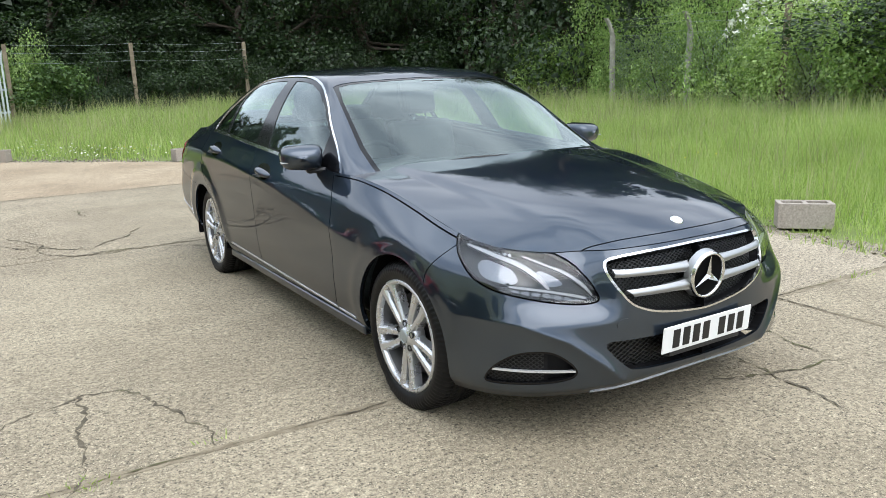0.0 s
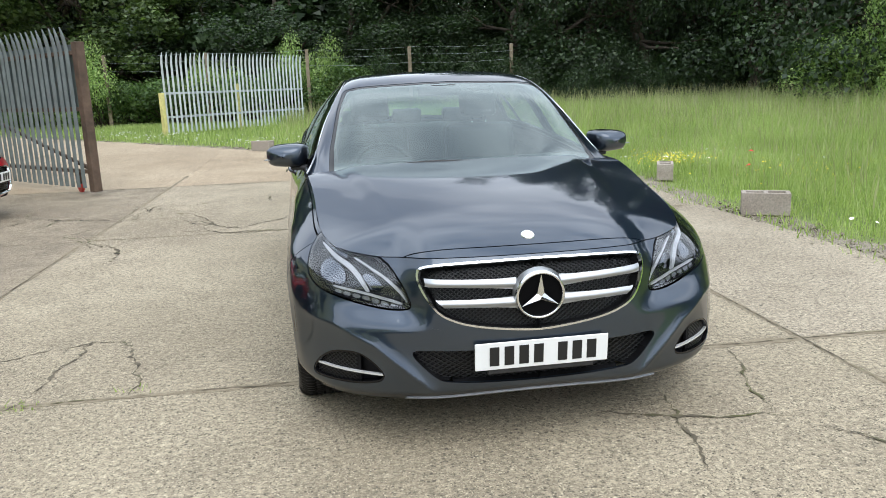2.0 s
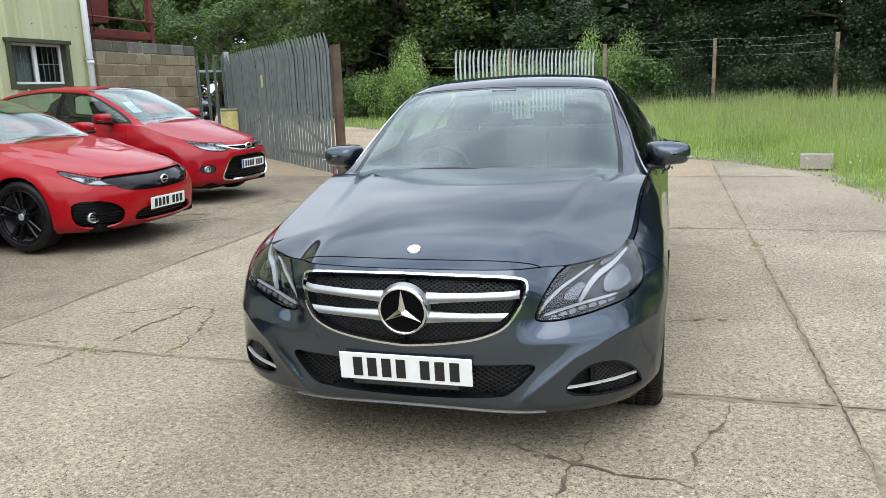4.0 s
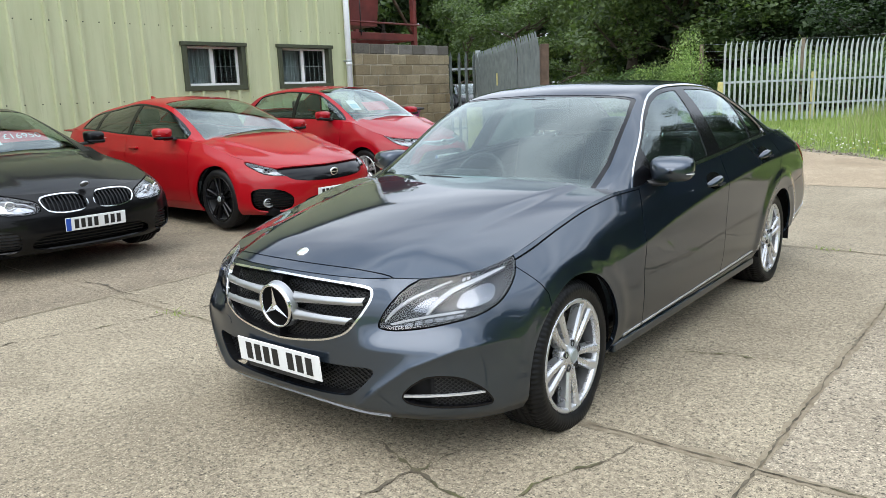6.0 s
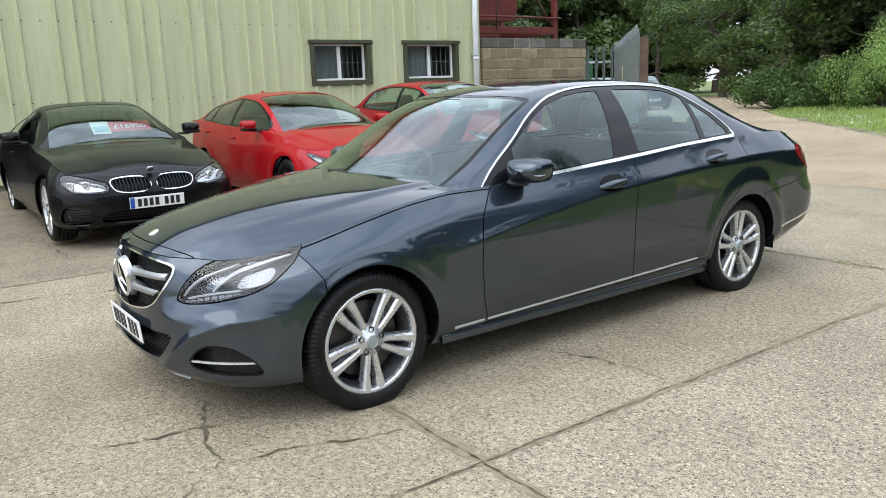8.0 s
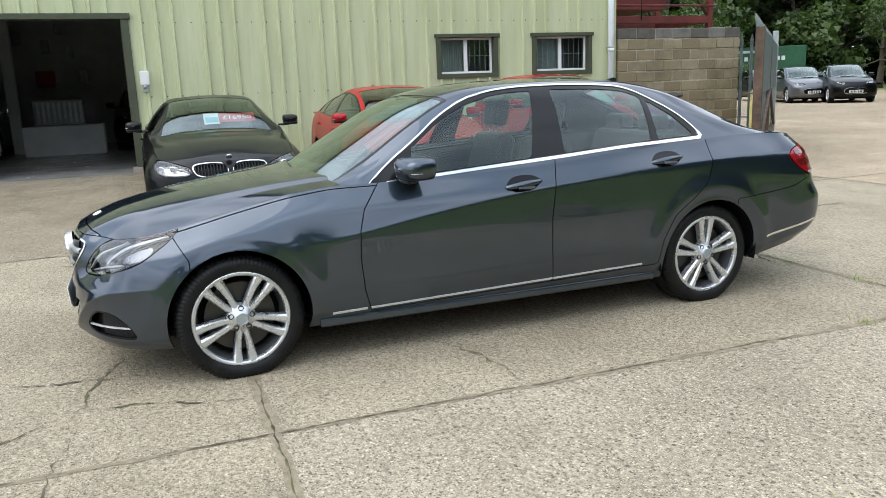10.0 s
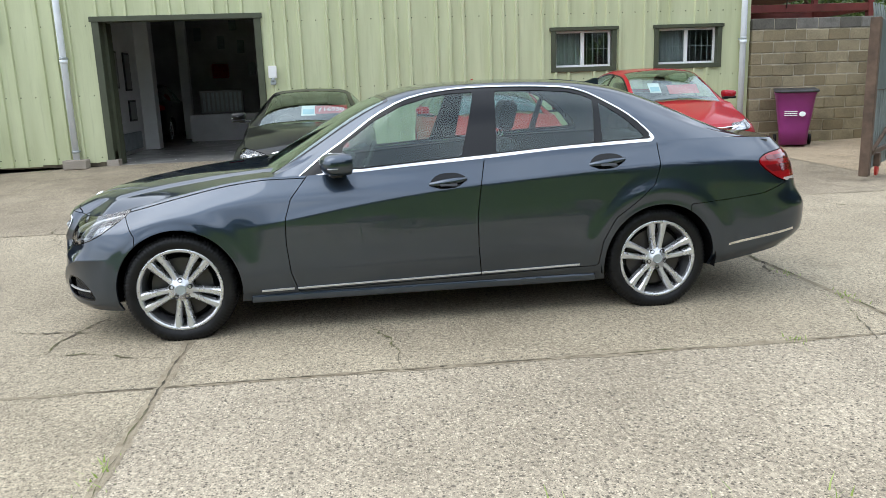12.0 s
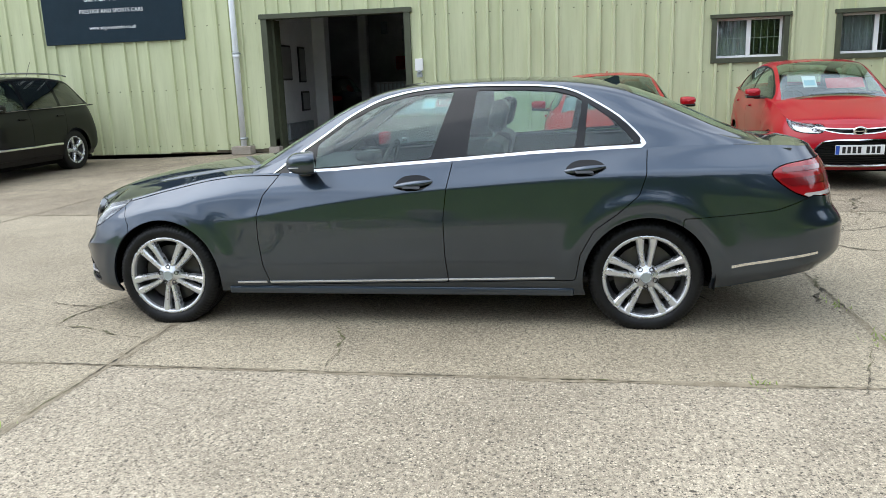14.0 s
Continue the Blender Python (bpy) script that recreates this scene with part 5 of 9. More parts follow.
def build_wood():
    r = random.Random(11)
    shrubs = [shrub_meshes(s, 2.3, 1.5, 7600, 0.066) for s in range(4)]
    gloomy = [shrub_meshes(20 + s, 2.3, 1.5, 8500, 0.06, 3) for s in range(3)]
    bright = [shrub_meshes(10 + s, 2.5, 1.35, 9500, 0.056, 3) for s in range(6)]
    trees = [tree_meshes(30 + s, 10.5, 3.6, 13000, 0.105, 0.10) for s in range(4)]
    back = [tree_meshes(70 + s, 10.5, 3.6, 5000, 0.30, 0.10) for s in range(3)]
    pale = [tree_meshes(50 + s, 9.0, 3.2, 11000, 0.15, 0.10) for s in range(2)]
    copied = lambda pairs: [tuple(me.copy() for me in pr) for pr in pairs]
    climbing, distant = copied(bright), copied(back)
    # hedge just behind the rear fence
    x = -14.0
    while x < 15.5:
        y = 24.9 - 0.07 * x + r.uniform(-0.2, 0.5) + (0.04 * (x + 9) ** 2 if x < -9 else 0) * 0.6
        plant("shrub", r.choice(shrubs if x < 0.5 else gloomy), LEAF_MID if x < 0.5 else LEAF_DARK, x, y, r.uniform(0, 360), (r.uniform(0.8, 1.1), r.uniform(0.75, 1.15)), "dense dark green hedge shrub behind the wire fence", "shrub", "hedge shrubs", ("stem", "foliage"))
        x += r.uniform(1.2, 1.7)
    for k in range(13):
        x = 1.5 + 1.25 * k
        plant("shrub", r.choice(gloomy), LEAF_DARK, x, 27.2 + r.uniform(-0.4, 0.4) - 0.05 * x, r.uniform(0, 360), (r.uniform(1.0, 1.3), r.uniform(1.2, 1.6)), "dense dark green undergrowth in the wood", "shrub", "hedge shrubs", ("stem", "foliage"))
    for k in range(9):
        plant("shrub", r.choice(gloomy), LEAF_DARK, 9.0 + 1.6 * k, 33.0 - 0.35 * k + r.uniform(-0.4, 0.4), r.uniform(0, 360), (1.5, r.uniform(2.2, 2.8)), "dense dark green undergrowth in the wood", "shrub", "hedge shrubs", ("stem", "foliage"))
    # trees and bushes behind the block wall and the far yard
    for x, y in ((-17.5, 11.5), (-21.5, 14.5), (-26.0, 17.0), (-31.0, 20.5), (-42.0, 36.0), (-29.0, 45.0), (-24.0, 44.0), (-46.0, 30.0), (-40.0, 26.0), (-62.0, 60.0), (-58.0, 64.0), (-66.0, 56.0), (-55.0, 68.0), (-70.0, 62.0), (-60.0, 70.0), (-52.0, 61.0), (-64.0, 51.0), (-57.0, 52.0), (-55.0, 47.0), (-60.0, 44.0), (-53.0, 41.0), (-58.0, 38.0), (-56.0, 33.0), (-54.0, 56.0), (-51.0, 66.0), (-54.0, 74.0), (-61.0, 35.0), (-53.0, 28.0), (-60.0, 30.0), (-38.0, 49.0), (-20.0, 43.0), (-48.0, 40.0), (-50.0, 34.0), (-33.0, 52.0), (-28.0, 51.0), (-23.0, 50.0), (-18.0, 47.0), (-16.5, 38.0), (-14.5, 33.5)):
        plant("tree", r.choice(distant if x < -50 else pale), LEAF_OLIVE, x, y, r.uniform(0, 360), (r.uniform(0.95, 1.3) * (1.5 if x < -50 else 1), r.uniform(0.8, 1.1) * (1.5 if x < -50 else 1)), "light green bushy tree behind the yard", "tree", "yard trees", ("trunk", "crown"))
    # brighter shrubs along the right-hand boundary
    for k in range(30):
        t = k / 29
        x, y = 14.7 + 0.7 * t, 16.2 - 22.5 * t
        tall = 1.0 + 0.38 * math.sin(k * 2.2) + r.uniform(-0.1, 0.25)
        pale_one = 2.0 < y < 9.5 and k % 2 == 0
        plant("shrub", r.choice(climbing if pale_one else bright), LEAF_PALE if pale_one else LEAF_LIGHT, x + 0.35 * (k % 3) + r.uniform(-0.3, 0.3), y + r.uniform(-0.4, 0.4), r.uniform(0, 360), (r.uniform(0.8, 1.2), tall), "bright green leafy shrub pushing through the boundary fence", "shrub", "boundary shrubs", ("stem", "foliage"))
    # lighter bushes rising behind the palisade fence
    for x, y, tall in ((-10.2, 25.6, 1.15), (-8.9, 25.2, 1.30), (-5.2, 25.4, 1.22), (-4.2, 25.7, 1.12), (-1.7, 25.2, 1.35), (-0.6, 25.6, 1.45)):
        plant("shrub", r.choice(bright), LEAF_LIGHT, x, y, r.uniform(0, 360), (r.uniform(0.75, 0.95), tall), "light green bush rising behind the palisade fence", "shrub", "hedge shrubs", ("stem", "foliage"))
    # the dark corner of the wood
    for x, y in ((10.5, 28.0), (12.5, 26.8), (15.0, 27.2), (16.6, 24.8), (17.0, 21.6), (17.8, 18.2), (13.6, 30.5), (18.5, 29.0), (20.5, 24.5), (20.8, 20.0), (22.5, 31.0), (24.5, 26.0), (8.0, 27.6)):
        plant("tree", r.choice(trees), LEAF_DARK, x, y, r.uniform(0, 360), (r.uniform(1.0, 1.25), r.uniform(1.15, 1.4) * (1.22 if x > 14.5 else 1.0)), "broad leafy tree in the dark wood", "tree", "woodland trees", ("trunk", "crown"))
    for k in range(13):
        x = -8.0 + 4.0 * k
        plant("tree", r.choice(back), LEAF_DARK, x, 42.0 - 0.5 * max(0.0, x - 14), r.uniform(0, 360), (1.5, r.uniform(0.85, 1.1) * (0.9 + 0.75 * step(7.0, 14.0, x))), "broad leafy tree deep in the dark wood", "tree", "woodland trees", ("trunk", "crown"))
    # a far row of trees that closes the horizon beyond the gate
    for k in range(18):
        t = k / 17
        plant("tree", r.choice(back), LEAF_MID, -82 + 72 * t, 52 + 26 * t + 5 * (k % 3), r.uniform(0, 360), (r.uniform(1.7, 2.2), r.uniform(1.1, 1.4)), "broad leafy tree far beyond the yard", "tree", "far trees", ("trunk", "crown"))
    # the wood behind
    for k in range(56):
        t = k / 55
        row = k % 3
        if t < 0.68:
            x = -13 + 23 * t / 0.68
            y = 28.5 + row * 3.4 + r.uniform(-1, 1) + (0.05 * (x + 12) ** 2 * 0.5 if x < -12 else 0)
        else:
            u = (t - 0.68) / 0.32
            x, y = 17.6 + row * 2.8 + r.uniform(-0.6, 0.6), 27.0 - 36 * u
        light = x < -7 and row == 0
        tall = (0.70 + 0.56 * step(5.0, 13.0, x) + 0.22 * (1 - step(-12.0, -6.0, x))) * (0.40 + 0.60 * step(8.0, 17.0, y))
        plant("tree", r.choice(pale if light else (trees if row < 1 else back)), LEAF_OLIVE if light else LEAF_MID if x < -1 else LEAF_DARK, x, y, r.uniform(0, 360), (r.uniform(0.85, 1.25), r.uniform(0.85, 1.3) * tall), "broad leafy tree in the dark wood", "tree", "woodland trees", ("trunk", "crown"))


build_wood()


def blossoms():
    """White flower heads on the tall shrub by the wooden post."""
    V, F = [], []
    for _ in range(120):
        a = rng.normal(size=3)
        a /= np.linalg.norm(a)
        a[2] = abs(a[2])
        c = np.array([14.65, 8.0, 1.9]) + a * np.array([1.1, 1.4, 1.1])
        for _ in range(5):
            p = c + rng.normal(0, 0.045, 3)
            i = len(V)
            t = rng.normal(size=3) * 0.024
            b = rng.normal(size=3) * 0.024
            V += [tuple(p - t), tuple(p + b), tuple(p + t), tuple(p - b)]
            F.append((i, i + 1, i + 2, i + 3))
    tagged(part("blossoms", (V, F), PETAL_WHITE), "creamy white blossom on a tall shrub", "flowers", kind="stuff")


blossoms()
plant("shrub", shrub_meshes(77, 2.9, 1.2, 9000, 0.05), LEAF_PALE, 14.75, 8.0, 0, (1.0, 1.0), "tall flowering shrub with creamy white blossom by the post", "shrub", "boundary shrubs", ("stem", "foliage"))

# ---- gravelly verge between the concrete and the grass ----
def edge_points(stepping=0.12):
    out = []
    for (ax, ay), (bx, by) in zip(EDGE[1:12], EDGE[2:13]):
        L = math.dist((ax, ay), (bx, by))
        n = max(1, int(L / stepping))
        for k in range(n):
            t = k / n
            out.append((ax + (bx - ax) * t, ay + (by - ay) * t, (by - ay) / L, -(bx - ax) / L))
    return out


def build_verge():
    V, F = [], []
    for k, (x, y, nx, ny) in enumerate(edge_points()):
        w = 0.42 + 0.30 * noise.noise((x * 0.9, y * 0.9, 1.0)) + 0.10 * noise.noise((x * 5, y * 5, 2.0))
        for d in (-0.13, w * 0.5, w):
            px, py = x + nx * d, y + ny * d
            V.append((px, py, ground_z(px, py) - 0.020 + 0.012 * noise.noise((px * 4, py * 4, 3.0)) - (0.012 if d == w else 0)))
        if k:
            for j in (0, 1):
                a = 3 * k + j
                F.append((a - 3, a, a + 1, a - 2))
    tagged(smooth(part("verge", (V, F), GRAVEL)), "stony grey verge between the concrete and the grass", "gravel", kind="stuff")
    V, F = [], []
    line = edge_points(0.02)
    r = random.Random(5)
    for _ in range(1700):
        x, y, nx, ny = r.choice(line)
        if noise.noise((x * 0.8, y * 0.8, 8.0)) < -0.12 + 0.2 * r.random():
            continue
        d = r.gauss(0.16, 0.17)
        x, y = x + nx * d, y + ny * d
        s = 0.009 + 0.020 * r.random() ** 2
        z = ground_z(x, y) - 0.012 + s * 0.3
        i = len(V)
        a = r.uniform(0, 6.28)
        for q in range(4):
            V.append((x + s * r.uniform(0.7, 1.3) * math.cos(a + q * 1.57), y + s * r.uniform(0.7, 1.3) * math.sin(a + q * 1.57), z + r.uniform(-0.2, 0.2) * s))
        V += [(x + s * 0.2, y, z + s * r.uniform(0.5, 0.9)), (x, y, z - s * 0.7)]
        for q in range(4):
            F += [(i + q, i + (q + 1) % 4, i + 4), (i + (q + 1) % 4, i + q, i + 5)]
    tagged(part("verge_stones", (V, F), GRAVEL), "loose grey stones strewn along the verge", "stones", kind="stuff")


build_verge()

# ---- cars: panels cut out of smooth shells ----
def spline(knots):
    """A smooth curve through (x, y) knots that never overshoots them; flat beyond the ends."""
    x, y = np.array(knots, float).T
    h, d = np.diff(x), np.diff(y) / np.diff(x)
    m = np.zeros(len(x))
    for i in range(1, len(x) - 1):
        if d[i - 1] * d[i] > 0:
            w1, w2 = 2 * h[i] + h[i - 1], h[i] + 2 * h[i - 1]
            m[i] = (w1 + w2) / (w1 / d[i - 1] + w2 / d[i])
    m[0], m[-1] = d[0], d[-1]

    def f(q):
        q = np.clip(np.asarray(q, float), x[0], x[-1])
        i = np.clip(np.searchsorted(x, q, side="right") - 1, 0, len(x) - 2)
        t = (q - x[i]) / h[i]
        return ((2 * t ** 3 - 3 * t ** 2 + 1) * y[i] + (t ** 3 - 2 * t ** 2 + t) * h[i] * m[i] + (3 * t ** 2 - 2 * t ** 3) * y[i + 1] + (t ** 3 - t ** 2) * h[i] * m[i + 1])
    return f


def grid_mesh(P):
    """Triangles over a grid of points (rows, columns, 3)."""
    r, c, _ = P.shape
    i = np.arange(r * c).reshape(r, c)
    a, b, d, e = i[:-1, :-1].ravel(), i[:-1, 1:].ravel(), i[1:, 1:].ravel(), i[1:, :-1].ravel()
    return P.reshape(-1, 3), np.concatenate([np.stack([a, b, d], 1), np.stack([a, d, e], 1)])


def cut(V, F, f):
    """Splits triangles along f = 0. Returns the points, the faces where f < 0 and those where f > 0."""
    f = np.where(np.abs(f) < 1e-6, 1e-6, f)
    s = f > 0
    k = s[F].sum(1)
    neg, pos = [F[k == 0]], [F[k == 3]]
    mix = F[(k == 1) | (k == 2)]
    if len(mix):
        lone = np.where(s[mix].sum(1) == 1, np.argmax(s[mix], 1), np.argmin(s[mix], 1))
        r = np.arange(len(mix))
        a, b, c = mix[r, lone], mix[r, (lone + 1) % 3], mix[r, (lone + 2) % 3]
        E = np.sort(np.concatenate([np.stack([a, b], 1), np.stack([a, c], 1)]), axis=1)
        U, inv = np.unique(E, axis=0, return_inverse=True)
        inv = inv.ravel()
        t = (f[U[:, 0]] / (f[U[:, 0]] - f[U[:, 1]]))[:, None]
        W = V[U[:, 0]] * (1 - t) + V[U[:, 1]] * t
        ab, ac = inv[:len(mix)] + len(V), inv[len(mix):] + len(V)
        V = np.concatenate([V, W])
        tip = np.stack([a, ab, ac], 1)
        rest = np.concatenate([np.stack([ab, b, c], 1), np.stack([ab, c, ac], 1)])
        up = s[a]
        up2 = np.concatenate([up, up])
        pos += [tip[up], rest[~up2]]
        neg += [tip[~up], rest[up2]]
    return V, np.concatenate(neg), np.concatenate(pos)


def compact(V, F):
    used, inv = np.unique(F, return_inverse=True)
    return V[used], inv.reshape(F.shape)


def inside(poly, A, B):
    """Signed distance to a polygon in a plane: negative inside."""
    p = np.array(poly, float)
    Q = np.stack([A, B], 1)
    best, odd = np.full(len(Q), 1e9), np.zeros(len(Q), bool)
    for a, b in zip(p, np.roll(p, -1, 0)):
        d = b - a
        t = np.clip(((Q - a) @ d) / (d @ d), 0, 1)
        best = np.minimum(best, np.hypot(*(Q - (a + t[:, None] * d)).T))
        hit = (a[1] > Q[:, 1]) != (b[1] > Q[:, 1])
        with np.errstate(divide="ignore", invalid="ignore"):
            odd ^= hit & (Q[:, 0] < d[0] * (Q[:, 1] - a[1]) / d[1] + a[0])
    return np.where(odd, -best, best)


def rounded(poly, n=2):
    """A closed polygon with its corners cut smooth."""
    p = np.array(poly, float)
    for _ in range(n):
        q = np.roll(p, -1, 0)
        p = np.stack([p * 0.78 + q * 0.22, p * 0.22 + q * 0.78], 1).reshape(-1, 2)
    return p


def normals(V, F):
    n = np.cross(V[F[:, 1]] - V[F[:, 0]], V[F[:, 2]] - V[F[:, 0]])
    N = np.zeros_like(V)
    for k in range(3):
        np.add.at(N, F[:, k], n)
    return N / np.maximum(np.linalg.norm(N, axis=1), 1e-12)[:, None]


def weld(V, F, eps=1e-4):
    key = np.round(V / eps).astype(np.int64)
    _, first, inv = np.unique(key, axis=0, return_index=True, return_inverse=True)
    F = inv.ravel()[F]
    ok = (F[:, 0] != F[:, 1]) & (F[:, 1] != F[:, 2]) & (F[:, 0] != F[:, 2])
    return V[first], F[ok]


class Shell:
    """Part of a shell: points and triangles, which can be cut and moved."""

    def __init__(self, V, F):
        self.V, self.F = compact(V, F) if len(F) else (np.zeros((0, 3)), F)

    def where(self, view):
        x, y, z = self.V.T
        return {"side": (y, z), "front": (np.abs(x), z), "plan": (np.abs(x), y), "corner": (np.abs(x) + y, z)}[view]

    def take(self, poly, view="side", gap=0.0, only=None):
        """Cuts a polygon out: returns what lies inside it, and keeps the rest."""
        if not len(self.F):
            return Shell(self.V, self.F)
        g = lambda V: np.maximum(inside(poly, *Shell.where(Bare(V), view)), only(V) if only else -1e9)
        V, a, b = cut(self.V, self.F, g(self.V) + gap)
        inner = Shell(V, a)
        rest = Shell(V, b)
        if gap:
            V, a, b = cut(rest.V, rest.F, g(rest.V) - gap)
            rest = Shell(V, b)
        self.V, self.F = rest.V, rest.F
        return inner

    def split(self, fn):
        V, a, b = cut(self.V, self.F, fn(self.V))
        return Shell(V, a), Shell(V, b)

    def moved(self, d):
        """Set in or out along its normals, which are evened out first."""
        if not len(self.F):
            return self
        N, E = normals(self.V, self.F), np.concatenate([self.F[:, [0, 1]], self.F[:, [1, 2]], self.F[:, [2, 0]]])
        for _ in range(2):
            M = N * 0.5
            np.add.at(M, E[:, 0], N[E[:, 1]]), np.add.at(M, E[:, 1], N[E[:, 0]])
            N = M / np.maximum(np.linalg.norm(M, axis=1), 1e-12)[:, None]
        return Shell(self.V + N * d, self.F)

    def both(self):
        """With its mirror image on the other side."""
        m = self.V * np.array([-1, 1, 1])
        return Shell(*weld(np.concatenate([self.V, m]), np.concatenate([self.F, self.F[:, ::-1] + len(self.V)])))

    def finer(self, times=1):
        """The same with each triangle split in four."""
        V, F = self.V, self.F
        for _ in range(times):
            E = np.sort(np.concatenate([F[:, [0, 1]], F[:, [1, 2]], F[:, [2, 0]]]), axis=1)
            U, inv = np.unique(E, axis=0, return_inverse=True)
            m = inv.ravel().reshape(3, -1) + len(V)
            V = np.concatenate([V, (V[U[:, 0]] + V[U[:, 1]]) / 2])
            F = np.concatenate([np.stack(c, 1) for c in ((F[:, 0], m[0], m[2]), (m[0], F[:, 1], m[1]), (m[2], m[1], F[:, 2]), (m[0], m[1], m[2]))])
        return Shell(V, F)

    def mirror(self):
        return Shell(self.V * np.array([-1, 1, 1]), self.F[:, ::-1])

    def mesh(self, name, rim=0.012, both=False):
        s = self.both() if both else Shell(*weld(self.V, self.F))
        V, F = s.V, s.F
        faces = [F]
        if rim and len(F):
            N = normals(V, F)
            E = np.concatenate([F[:, [0, 1]], F[:, [1, 2]], F[:, [2, 0]]])
            key = np.sort(E, axis=1)
            _, inv, cnt = np.unique(key, axis=0, return_inverse=True, return_counts=True)
            B = E[cnt[inv.ravel()] == 1]
            for _ in range(4):
                M = N.copy()
                np.add.at(M, B[:, 0], N[B[:, 1]]), np.add.at(M, B[:, 1], N[B[:, 0]])
                N = M / np.maximum(np.linalg.norm(M, axis=1), 1e-12)[:, None]
            ids, binv = np.unique(B, return_inverse=True)
            binv = binv.reshape(B.shape)
            top, low = V[ids], V[ids] - N[ids] * rim
            o = len(V)
            n = len(ids)
            V = np.concatenate([V, top, low])
            a, b = binv[:, 0] + o, binv[:, 1] + o
            faces += [np.stack([b, a, a + n], 1), np.stack([b, a + n, b + n], 1)]
        F = np.concatenate(faces)
        me = mesh_from_arrays(name, V, F)
        me.polygons.foreach_set("use_smooth", [True] * len(F))
        return me


class Bare(Shell):
    def __init__(self, V):
        self.V = V


def catmull(C, n):
    """Points along a smooth curve through control points C (rows, k, 2): n to a stretch."""
    first, last = 2 * C[:, :1] - C[:, 1:2], C[:, -1:].copy()
    last = C[:, -2:-1] * np.array([-1, 1])
    Q = np.concatenate([first, C, last], 1)
    out = []
    for i in range(C.shape[1] - 1):
        p0, p1, p2, p3 = Q[:, i], Q[:, i + 1], Q[:, i + 2], Q[:, i + 3]
        for k in range(n):
            t = k / n
            out.append(0.5 * (2 * p1 + (p2 - p0) * t + (2 * p0 - 5 * p1 + 4 * p2 - p3) * t * t + (3 * p1 - p0 - 3 * p2 + p3) * t ** 3))
    out.append(C[:, -1])
    return np.stack(out, 1)


